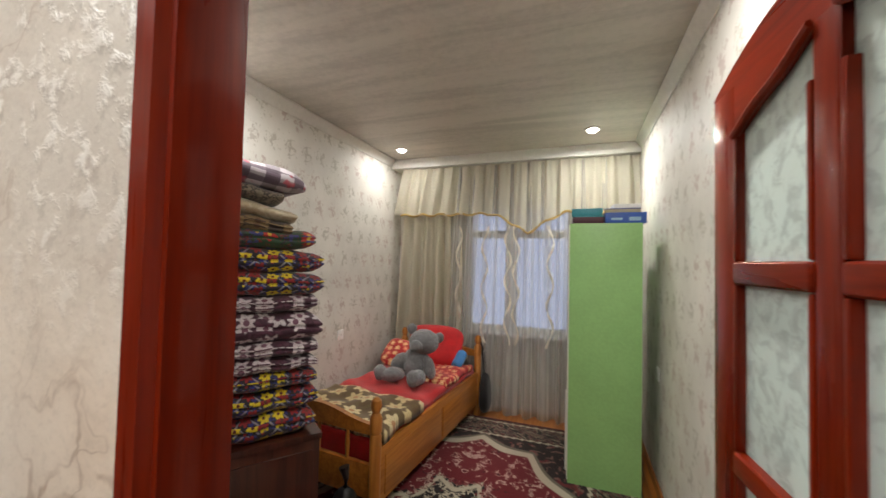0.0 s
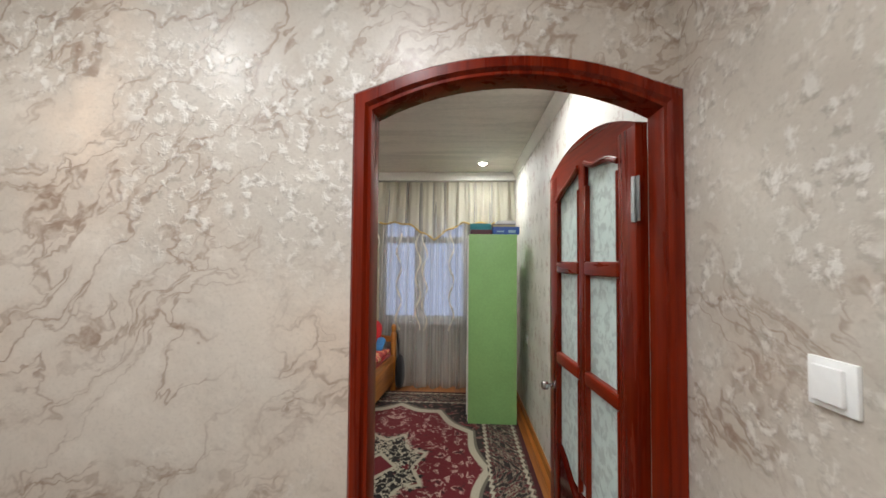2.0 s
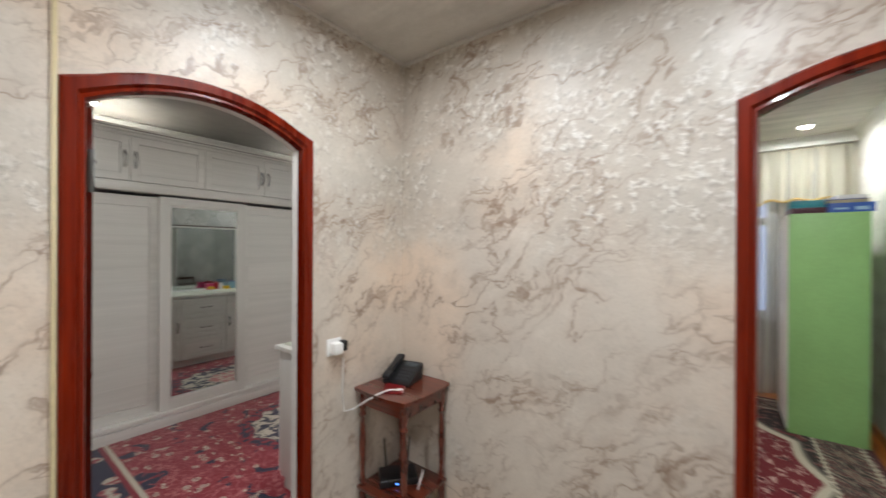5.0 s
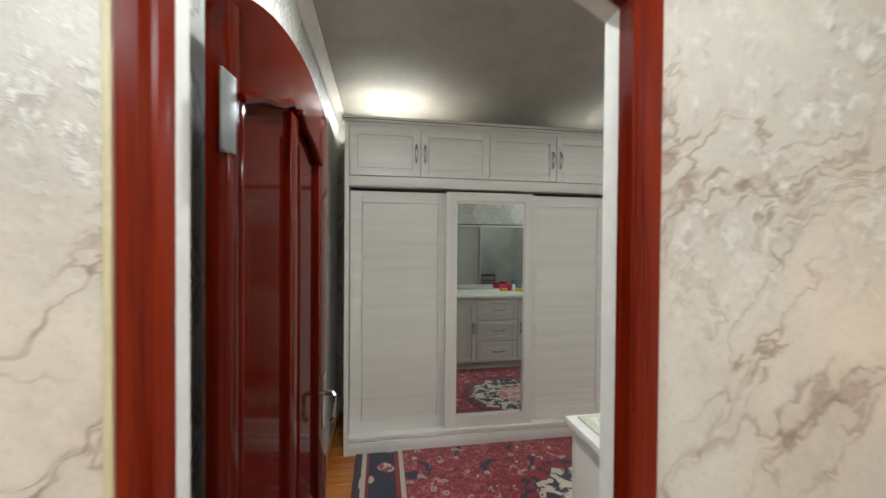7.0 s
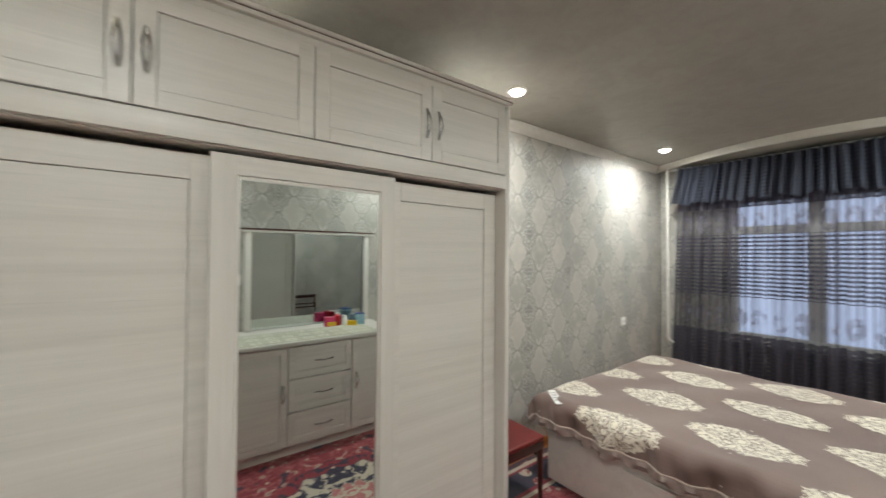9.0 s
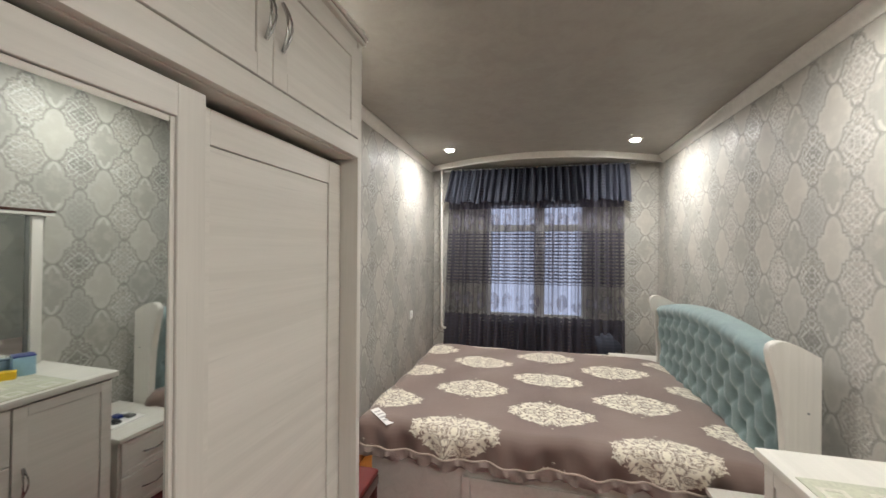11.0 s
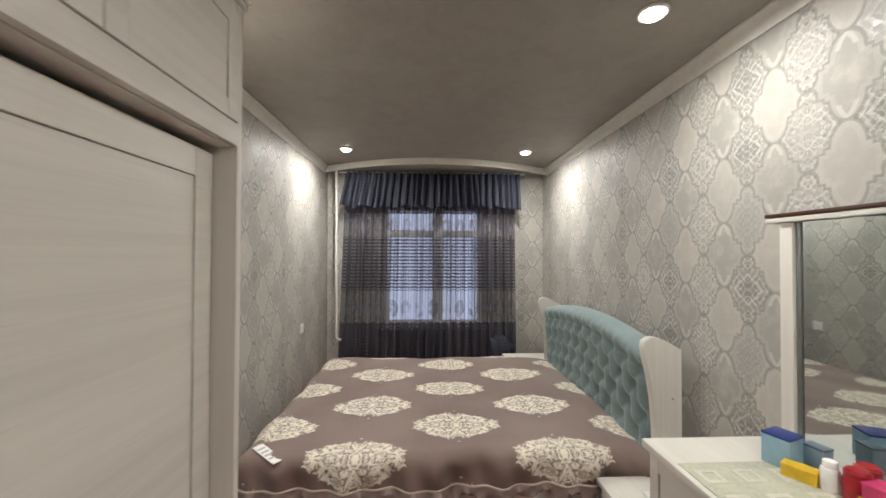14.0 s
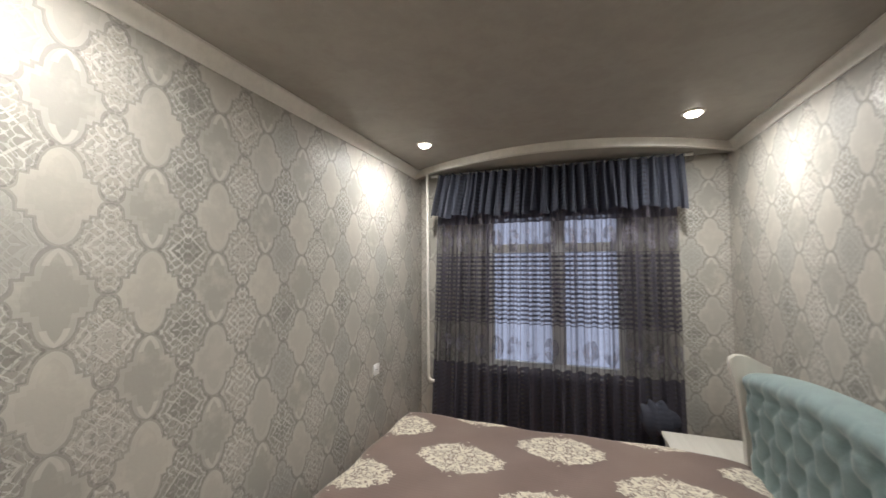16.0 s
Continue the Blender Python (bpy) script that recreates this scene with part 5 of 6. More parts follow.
# the bedspread: a draped sheet with its own flat mapping
SX0, SX1, SY0, SY1, ST = -4.46, -2.43, 1.76, 3.42, 0.605
bm = new_bm()
uvl = bm.loops.layers.uv.verify()
nu, nv, hang = 120, 110, 0.19
us = [SX0 - hang + (SX1 - SX0 + hang) * i / nu for i in range(nu + 1)]
vs_ = [SY0 - hang + (SY1 - SY0 + 2 * hang) * j / nv for j in range(nv + 1)]
grid, flat = [], {}
for v in vs_:
    row = []
    for u in us:
        ox, oy = max(0.0, SX0 - u), max(0.0, SY0 - v, v - SY1)
        x, y = max(u, SX0), min(max(v, SY0), SY1)
        wave = 0.018 * math.sin(u * 17 + 1.3 * math.sin(v * 6)) + 0.012 * math.sin(u * 41 + v * 9)
        wave2 = 0.018 * math.sin(v * 15 + 2.0)
        r = 0.07
        # rounded shoulder, then hanging
        def drop(k):
            if k <= 0:
                return 0.0, 0.0
            a = min(k / r, math.pi / 2)
            return r * math.sin(a), r * (1 - math.cos(a)) + max(0.0, k - r * math.pi / 2)
        sx, dx = drop(ox)
        sy, dy = drop(oy)
        px = x - sx - (wave2 * min(1, ox / 0.12) if ox > 0 else 0)
        py = y + (-sy if v < SY0 else sy) - ((wave * min(1, oy / 0.12)) if v < SY0 else 0)
        z = ST - max(dx, dy) - 0.25 * min(dx, dy)
        z += 0.006 * math.sin(u * 5 + v * 3) + 0.004 * math.sin(u * 13 - v * 7)
        z -= 0.03 * max(0, (u - (SX1 - 0.2)) / 0.2) ** 2
        vert = bm.verts.new((px, py, z))
        flat[vert] = (u, v)
        row.append(vert)
    grid.append(row)
for r0, r1 in zip(grid, grid[1:]):
    for i in range(nu):
        f = bm.faces.new((r0[i], r0[i + 1], r1[i + 1], r1[i]))
        for l in f.loops:
            l[uvl].uv = flat[l.vert]
sp = thing("bedspread", "taupe quilted bedspread with large cream baroque medallions", "bedspread", pose(0, 0, 0))
M_PIPING = mat_cloth("beige_satin", rgb(176, 160, 146), 0.5, 0.05)
edge_pts = [(v.co.x, v.co.y - 0.003, v.co.z) for v in grid[0]]
foot_pts = [(r[0].co.x - 0.003, r[0].co.y, r[0].co.z) for r in grid]
part("cover", bm, M_SPREAD, sp, "", 180.0)
part("piping", tube(new_bm(), edge_pts, 0.005, 6), M_PIPING, sp, "pale satin piping")
part("piping", tube(new_bm(), foot_pts, 0.005, 6), M_PIPING, sp, "pale satin piping")
bm = new_bm()
prev = None
for i, p in enumerate(edge_pts):
    k = math.sin(i * 0.9) * 0.012 + 0.006 * math.sin(i * 2.3)
    cur = [bm.verts.new(p), bm.verts.new((p[0], p[1] - 0.012 + k, p[2] - 0.022)), bm.verts.new((p[0], p[1] - 0.008 - k, p[2] - 0.05 - 0.008 * math.sin(i * 0.7)))]
    if prev:
        for a in range(2):
            bm.faces.new((prev[a], cur[a], cur[a + 1], prev[a + 1]))
    prev = cur
part("ruffle", bm, mat_cloth("taupe_satin", rgb(126, 108, 100), 0.45, 0.08), sp, "ruffled taupe satin hem", 60.0)
bm = new_bm()
box(bm, -0.027, -0.09, 0, 0.027, 0.09, 0.003)
lab = part("maker_label", bm, mat_cloth("white_satin_label", rgb(226, 224, 220), 0.5, 0.02), sp, "white satin label")
lab.matrix_basis = pose(-4.37, 1.745, 0.607, -8, 0, -125.6)
for i in range(4):
    bm = box(new_bm(), -0.018, -0.06 + i * 0.032, 0.0032, 0.02, -0.045 + i * 0.032, 0.0042)
    part("lettering", bm, mat_plain("pale_grey_ink", rgb(176, 172, 172)) if i == 0 else bpy.data.materials["pale_grey_ink"], lab)

# chair by the bed
w = thing("chair", "dark wooden chair with a red padded seat and slatted back", "chair", pose(-4.5, 1.34, 0, 0, 0, -90))
M_CHAIR = mat_wood("dark_chair_wood", rgb(40, 18, 14), rgb(70, 32, 24), 2, 1.0, 0.3, 0.5)
part("seat", box(new_bm(), -0.2, -0.17, 0.405, 0.2, 0.2, 0.435, 0.012, 3), mat_plain("red_leatherette", rgb(98, 22, 18), 0.5, 0.06, 60), w, "red leatherette seat")
part("seat_frame", box(new_bm(), -0.2, -0.17, 0.355, 0.2, 0.2, 0.404, 0.004), M_CHAIR, w)
for x in (-0.18, 0.18):
    part("leg", tube(new_bm(), [(x, 0.18, 0.36), (x, 0.182, 0.18), (x + 0.005, 0.19, 0.0)], [0.02, 0.017, 0.013], 8), M_CHAIR, w)
    part("back_post", tube(new_bm(), [(x, -0.16, 0.0), (x, -0.155, 0.4), (x, -0.19, 0.66), (x, -0.215, 0.86)], [0.014, 0.019, 0.017, 0.013], 8), M_CHAIR, w)
for z, h in ((0.83, 0.045), (0.72, 0.018), (0.67, 0.018)):
    part("back_slat", box(new_bm(), -0.18, -0.215 + (0.86 - z) * 0.13, z - h / 2, 0.18, -0.195 + (0.86 - z) * 0.13, z + h / 2, 0.004), M_CHAIR, w)
for x in (-0.18, 0.18):
    part("stretcher", box(new_bm(), x - 0.009, -0.15, 0.3, x + 0.009, 0.17, 0.318, 0.003), M_CHAIR, w)

# rug
def rug(name, cx, cy, hx, hy, material, label, fringe=False):
    r = thing(name, label, "rug", pose(cx, cy, 0))
    part("carpet", box(new_bm(), -hx, -hy, 0.001, hx, hy, 0.01, 0.003, 2), material, r)
    return r


rug("rug", -3.45, 0.6, 1.27, 1.53, M_RUG_B, "red oriental rug with navy and cream flowers on the floor")

# small things in the bedroom
w = thing("heating_pipe", "white painted heating pipe running down the corner", "pipe", pose(0, 0, 0))
part("riser", tube(new_bm(), [(-4.62, 4.12, 2.555), (-4.615, 4.12, 1.6), (-4.61, 4.12, 0.68), (-4.605, 4.125, 0.645), (-4.585, 4.135, 0.625), (-4.56, 4.15, 0.618), (-4.52, 4.27, 0.614)], 0.013, 12), M_WHITE, w)


def socket_plate(name, axis, d, a, z, facing, label, switch=False):
    """A wall plate in plane axis = d."""
    w = thing(name, label, "switch" if switch else "socket", pose(*((d, a, z) if axis == "x" else (a, d, z))))
    f = facing
    s = 0.042

    def pb(bm, u0, w0, u1, w1, t0, t1, bev):
        if axis == "x":
            return box(bm, f * t0, u0, w0, f * t1, u1, w1, bev)
        return box(bm, u0, f * t0, w0, u1, f * t1, w1, bev)
    part("plate", pb(new_bm(), -s, -s, s, s, 0.0, 0.009, 0.003), M_PLASTIC, w)
    if switch:
        part("rocker", pb(new_bm(), -0.026, -0.03, 0.026, 0.03, 0.009, 0.018, 0.004), M_PLASTIC, w)
    else:
        part("insert", pb(new_bm(), -0.024, -0.024, 0.024, 0.024, 0.009, 0.011, 0.002), M_PLASTIC, w)
        for k in (-0.009, 0.009):
            part("hole", pb(new_bm(), k - 0.003, -0.003, k + 0.003, 0.003, 0.011, 0.0115, 0.0), M_BLACK, w)
    return w


socket_plate("wall_socket", "x", -4.77, 3.43, 0.89, 1, "white plastic wall socket above the bed")
socket_plate("wall_socket", "x", 0.46, 2.93, 0.78, -1, "white plastic wall socket")
socket_plate("wall_socket", "x", -2.0, 2.83, 0.84, 1, "white plastic wall socket above the bed")
for sy in (-0.02, 0.075):
    socket_plate("light_switch", "x", -2.18, sy, 1.315, -1, "white rocker light switch beside the dresser mirror", True)
socket_plate("light_switch", "x", 0.44, -0.085, 1.315, -1, "white rocker light switch beside the door", True)

w = thing("runner", "pale embroidered runner cloth on the dressing table", "table runner", pose(0, 0, 0))
part("cloth", box(new_bm(), -2.745, -0.05, 0.886, -2.37, 1.1, 0.889, 0.001), mat_cloth("sage_runner", rgb(180, 180, 158), 0.6, 0.1, 90), w)
for i in range(9):
    for j in range(3):
        x, y = -2.69 + j * 0.125, 0.02 + i * 0.125
        bm = new_bm()
        for a, b_, c, e in ((-0.035, -0.035, 0.035, -0.02), (-0.035, 0.02, 0.035, 0.035), (-0.035, -0.02, -0.02, 0.02), (0.02, -0.02, 0.035, 0.02)):
            box(bm, x + a, y + b_, 0.889, x + c, y + e, 0.8902)
        part("motif", bm, mat_cloth("cream_embroidery", rgb(206, 202, 186), 0.6, 0.06) if i + j == 0 else bpy.data.materials["cream_embroidery"], w, smooth=0)


def carton(name, x, y, z, sx, sy, sz, rz, mat_side, mat_top, label, category="box"):
    w = thing(name, label, category, pose(x, y, z, 0, 0, rz))
    part("carton", box(new_bm(), -sx / 2, -sy / 2, 0, sx / 2, sy / 2, sz, 0.003), mat_side, w)
    part("lid", box(new_bm(), -sx / 2 - 0.001, -sy / 2 - 0.001, sz - 0.006, sx / 2 + 0.001, sy / 2 + 0.001, sz + 0.001, 0.002), mat_top, w)
    return w


M_PALEBLUE = mat_plain("pale_blue_card", rgb(150, 186, 206), 0.35, 0.05)
M_NAVYC = mat_plain("navy_card", rgb(30, 52, 120), 0.35, 0.05)
M_YELLOW = mat_plain("yellow_card", rgb(226, 186, 40), 0.35, 0.06)
M_PINK = mat_plain("pink_card", rgb(206, 60, 110), 0.35, 0.1, 14)
M_CRIM = mat_plain("crimson_plastic", rgb(160, 20, 34), 0.3, 0.05)
carton("gift_box", -2.39, 1.085, 0.889, 0.085, 0.08, 0.1, 20, M_PALEBLUE, M_NAVYC, "pale blue carton with a navy lid on the dresser")
carton("gift_box", -2.315, 1.04, 0.889, 0.045, 0.06, 0.08, 12, mat_plain("grey_blue_card", rgb(130, 150, 164), 0.35), mat_plain("slate_card", rgb(90, 106, 120), 0.35), "slim grey-blue carton on the dresser")
carton("soap_box", -2.415, 1.0, 0.889, 0.05, 0.085, 0.038, 30, M_YELLOW, M_YELLOW, "small yellow soap carton on the dresser")
w = thing("bottle", "small white plastic bottle on the dresser", "bottle", pose(-2.385, 0.94, 0.889))
part("bottle_body", lathe(new_bm(), [(0.022, 0), (0.024, 0.005), (0.024, 0.06), (0.02, 0.068)], seg=18), M_PLASTIC, w)
part("cap", lathe(new_bm(), [(0.018, 0.068), (0.018, 0.085), (0.016, 0.088)], seg=18), M_PLASTIC, w)
for dx, dy in ((0.0, 0.0), (0.055, 0.02)):
    w = thing("jar", "round crimson cosmetic jar on the dresser", "jar", pose(-2.365 + dx, 0.885 + dy, 0.889), "crimson jars")
    part("jar_body", lathe(new_bm(), [(0.026, 0), (0.031, 0.008), (0.032, 0.06), (0.028, 0.068)], seg=20), M_CRIM, w)
    part("lid", lathe(new_bm(), [(0.029, 0.068), (0.03, 0.085), (0.024, 0.092)], seg=20), M_CRIM, w)
w = carton("carton_box", -2.36, 0.81, 0.889, 0.065, 0.09, 0.08, 8, M_PINK, M_PINK, "pink and yellow printed carton on the dresser")
part("print", box(new_bm(), -0.036, -0.03, 0.006, -0.0355, 0.05, 0.04), M_YELLOW, w, "yellow printed flower patch")
w = thing("tray", "small white tray with toiletries on the bedside cabinet", "tray", pose(-2.52, 1.45, 0.4955))
part("dish", box(new_bm(), -0.08, -0.1, 0, 0.08, 0.1, 0.012, 0.004), M_PLASTIC, w)
for i, (x, y, mt) in enumerate(((-0.03, -0.04, M_BLACK), (0.03, 0.02, M_NAVYC), (-0.02, 0.05, M_STEEL))):
    part("item", box(new_bm(), x - 0.03, y - 0.02, 0.012, x + 0.03, y + 0.02, 0.028, 0.004), mt, w)

# ---- hall things ----
w = thing("side_table", "small cherry-wood telephone table with turned legs and a lower shelf", "side table", pose(-1.9, 0.152, 0, 0, 0, 0))
bm = new_bm()
top = []
S = 0.178
for k, (cx, cy) in enumerate(((-S, -S), (S, -S), (S, S), (-S, S))):
    nx, ny_ = ((S, -S), (S, S), (-S, S), (-S, -S))[k]
    for i in range(8):
        t = i / 8
        bow_in = -0.02 * math.sin(math.pi * t)
        px, py = cx + (nx - cx) * t, cy + (ny_ - cy) * t
        if nx == cx:
            px -= math.copysign(bow_in, cx) * -1
        else:
            py -= math.copysign(bow_in, cy) * -1
        top.append((px, py))
part("tabletop", prism(new_bm(), top, "z", 0.742, 0.76), M_TABLE, w, "cherry top with bowed edges")
bm = new_bm()
for a in (-1, 1):
    box(bm, -S + 0.03, a * (S - 0.028) - 0.008, 0.67, S - 0.03, a * (S - 0.028) + 0.008, 0.741)
    box(bm, a * (S - 0.028) - 0.008, -S + 0.03, 0.67, a * (S - 0.028) + 0.008, S - 0.03, 0.741)
part("apron", bm, M_TABLE, w)
leg_prof = [(0.014, 0.0), (0.018, 0.02), (0.011, 0.05), (0.017, 0.1), (0.02, 0.17), (0.02, 0.22), (0.012, 0.25), (0.018, 0.27), (0.011, 0.3), (0.014, 0.36), (0.018, 0.46), (0.014, 0.55), (0.009, 0.6), (0.019, 0.615), (0.011, 0.635), (0.02, 0.66), (0.02, 0.741)]
for a in (-1, 1):
    for c_ in (-1, 1):
        part("leg", lathe(new_bm(), leg_prof, a * (S - 0.03), c_ * (S - 0.03), 0, 12), M_TABLE, w)
part("shelf", box(new_bm(), -S + 0.008, -S + 0.008, 0.225, S - 0.008, S - 0.008, 0.243, 0.005), M_TABLE, w)

w = thing("telephone", "black corded desk telephone with a slanted keypad", "telephone", pose(-1.945, 0.2, 0.7605, 0, 0, 14))
SL = 0.38


def slope_box(x0, y0, x1, y1, z0, z1, bev=0.003):
    """A block lying on the slanted face of the telephone; z is counted from that face."""
    return bmesh_tilt(box(new_bm(), x0, y0, z0, x1, y1, z1, bev, 2))


def bmesh_tilt(bm):
    for v in bm.verts:
        v.co.z += 0.022 + (v.co.y + 0.085) * SL
    return bm


bm = prism(new_bm(), [(-0.085, 0.0), (0.07, 0.0), (0.085, 0.022 + 0.17 * SL), (-0.085, 0.02)], "x", -0.08, 0.085)
bmesh.ops.bevel(bm, geom=bm.edges[:], offset=0.005, segments=2, affect="EDGES")
part("base", bm, M_BLACK, w)
bm = new_bm()
box(bm, -0.083, -0.088, 0.004, -0.034, -0.035, 0.03, 0.01, 3)
box(bm, -0.078, -0.05, 0.014, -0.04, 0.05, 0.034, 0.008, 3)
box(bm, -0.083, 0.035, 0.004, -0.034, 0.09, 0.032, 0.01, 3)
part("handset", bmesh_tilt(bm), M_BLACK, w, "black handset")
for i in range(4):
    for j in range(3):
        part("key", slope_box(-0.012 + 0.028 * j, -0.07 + 0.024 * i, 0.008 + 0.028 * j, -0.055 + 0.024 * i, -0.001, 0.003, 0.001), mat_plain("dark_key", rgb(46, 48, 52), 0.4) if i + j == 0 else bpy.data.materials["dark_key"], w)
part("display", slope_box(-0.015, 0.04, 0.07, 0.068, -0.001, 0.002, 0.001), mat_plain("grey_display", rgb(70, 76, 80), 0.2), w)
w = thing("notebook", "thin red notebook lying on the telephone table", "notebook", pose(-1.9, 0.09, 0.7605, 0, 0, 35))
part("cover", box(new_bm(), -0.05, -0.08, 0, 0.05, 0.08, 0.007, 0.001), mat_plain("dark_red_cover", rgb(120, 16, 22), 0.3), w)
part("pages", box(new_bm(), -0.047, -0.077, 0.001, 0.051, 0.077, 0.006), M_PLASTIC, w)
w = thing("cable", "white twisted charging cable hanging off the table", "cable", pose(0, 0, 0))
part("wire", tube(new_bm(), [(-1.84, 0.06, 0.775), (-1.87, 0.02, 0.78), (-1.9, -0.03, 0.765), (-1.95, -0.06, 0.73), (-2.02, -0.085, 0.68), (-2.07, -0.1, 0.66), (-2.074, -0.11, 0.75), (-2.06, -0.115, 0.94)], 0.004, 8), M_PLASTIC, w)
part("plug", tube(new_bm(), [(-1.835, 0.075, 0.773), (-1.845, 0.05, 0.777)], 0.007, 8), M_PLASTIC, w)
w = socket_plate("wall_socket", "x", -2.08, -0.16, 1.0, 1, "white wall socket with chargers plugged in")
part("charger", box(new_bm(), 0.011, -0.03, -0.03, 0.055, 0.02, 0.025, 0.006), M_PLASTIC, w, "white cube charger")
part("plug", box(new_bm(), 0.011, 0.026, -0.02, 0.05, 0.05, 0.03, 0.006), M_BLACK, w, "black plug")
w = thing("router", "black wireless router with antennas on the lower shelf", "router", pose(-1.93, 0.15, 0.2435, 0, 0, 50))
part("case", box(new_bm(), -0.1, -0.07, 0, 0.1, 0.07, 0.04, 0.01, 3), M_BLACK, w)
for x in (-0.06, 0.06):
    part("antenna", tube(new_bm(), [(x, 0.068, 0.02), (x, 0.072, 0.06), (x * 1.2, 0.074, 0.19)], [0.006, 0.006, 0.004], 8), M_BLACK, w)
part("status_light", box(new_bm(), -0.02, -0.0715, 0.016, -0.006, -0.0695, 0.021), mat_glow("blue_led", (0.1, 0.25, 1.0, 1.0), 4.0), w, "blue status light")
w = thing("cable", "loose white cable behind the lower shelf", "cable", pose(0, 0, 0))
part("wire", tube(new_bm(), [(-1.85, 0.26, 0.27), (-1.8, 0.2, 0.3), (-1.79, 0.16, 0.26), (-1.8, 0.12, 0.15), (-1.79, 0.1, 0.02)], 0.004, 6), M_PLASTIC, w)

# ---- kids' room ----
rug("rug", -0.8, 2.03, 1.16, 1.6, M_RUG_K, "dark red oval-medallion rug with a brown border on the floor")
w = thing("narrow_cupboard", "tall narrow light-green cupboard with white edges", "cupboard", pose(0.118, 3.065, 0.0105))
part("side_panel", box(new_bm(), -0.228, -0.265, 0.0, 0.225, -0.247, 1.775, 0.002), M_GREEN, w, "light green side panel")
part("body", box(new_bm(), -0.215, -0.247, 0.0, 0.225, 0.3, 1.775, 0.002), M_GREEN, w)
for z0, z1 in ((0.02, 1.0), (1.004, 1.765)):
    part("front", box(new_bm(), -0.236, -0.262, z0, -0.2285, 0.298, z1, 0.002), M_WHITE, w, "white front edge")
part("lower_edge", box(new_bm(), -0.246, -0.262, 0.08, -0.2365, -0.235, 0.62, 0.002), M_WHITE, w, "white door edge standing proud")
M_TEAL = mat_plain("teal_card", rgb(46, 134, 146), 0.4)
M_BLUEB = mat_plain("blue_card", rgb(50, 88, 168), 0.4)
for i, (x, y, z, sx, sy, sz, rz, m1, m2, lb) in enumerate((
    (0.005, 2.95, 1.786, 0.2, 0.28, 0.05, 2, mat_plain("maroon_card", rgb(70, 30, 44), 0.4), M_TEAL, "dark maroon boxed game on the cupboard"),
    (0.005, 2.945, 1.838, 0.2, 0.27, 0.05, -2, M_TEAL, M_TEAL, "teal boxed game stacked on the cupboard"),
    (0.24, 2.945, 1.786, 0.25, 0.28, 0.07, 1, M_BLUEB, M_BLUEB, "blue board-game box on the cupboard"),
    (0.23, 2.95, 1.858, 0.22, 0.24, 0.03, -3, mat_plain("tan_card", rgb(168, 158, 130), 0.5), M_NAVYC, "flat printed box on the cupboard"),
    (0.25, 2.96, 1.89, 0.17, 0.2, 0.032, 4, M_PLASTIC, M_PLASTIC, "white book lying on the boxes"),
)):
    bx = carton("game_box", x, y, z, sx, sy, sz, rz, m1, m2, lb)
    if i == 2:
        part("print", box(new_bm(), -0.09, -0.1415, 0.02, -0.02, -0.1405, 0.035), M_PALEBLUE, bx, "pale printed bar")
        part("print", box(new_bm(), 0.02, -0.1415, 0.015, 0.09, -0.1405, 0.04), M_PALEBLUE, bx, "pale printed bar")

# child's bed, in its own frame: x across from the wall side, y from foot to head
bedk = thing("child_bed", "honey pine single bed with turned posts and drawers", "bed", pose(-1.13, 1.97, 0, 0, 0, -5.0))
post = [(0.034, 0.0), (0.034, 0.5), (0.03, 0.51), (0.036, 0.53), (0.036, 0.6), (0.028, 0.615), (0.022, 0.63), (0.03, 0.65), (0.033, 0.675), (0.028, 0.7), (0.012, 0.715)]
for x, y, h in ((0, 0, 0.0), (-0.84, 0, 0.0), (0, 1.72, 0.06), (-0.84, 1.72, 0.06)):
    part("post", lathe(new_bm(), [(r, z + (h if z > 0.3 else 0)) for r, z in post], x, y, 0, 14), M_PINE_V, bedk)


def board_with_wave(y, z0, z1, amp, th):
    pts = [(-0.82, z0), (-0.02, z0)]
    for i in range(25):
        s = i / 24
        pts.append((-0.02 - 0.8 * s, z1 + amp * math.sin(math.pi * s) ** 2))
    bm = prism(new_bm(), pts, "y", y - th, y + th)
    return bm


for y, dz in ((0, 0.0), (1.72, 0.07)):
    part("top_rail", board_with_wave(y, 0.5 + dz, 0.56 + dz, 0.06, 0.016), M_PINE, bedk, "wavy top rail")
    part("lower_rail", box(new_bm(), -0.82, y - 0.016, 0.14, -0.02, y + 0.016, 0.33, 0.004), M_PINE, bedk)
    for k in range(3):
        x = -0.2 - k * 0.22
        part("spindle", lathe(new_bm(), [(0.009, 0.32), (0.015, 0.42), (0.009, 0.5 + dz)], x, y, 0, 8), M_PINE_V, bedk)
for x in (-0.84, 0.0):
    part("side_rail", box(new_bm(), x - 0.014, 0.03, 0.1, x + 0.014, 1.69, 0.42, 0.005), M_PINE, bedk)
part("drawer_front", box(new_bm(), 0.0145, 0.08, 0.13, 0.022, 0.84, 0.36, 0.004), M_PINE, bedk)
part("drawer_front", box(new_bm(), 0.0145, 0.88, 0.13, 0.022, 1.64, 0.36, 0.004), M_PINE, bedk)
part("mattress", box(new_bm(), -0.82, 0.03, 0.3, -0.02, 1.69, 0.45, 0.03, 3), M_REDCLOTH, bedk, "mattress in a red sheet")


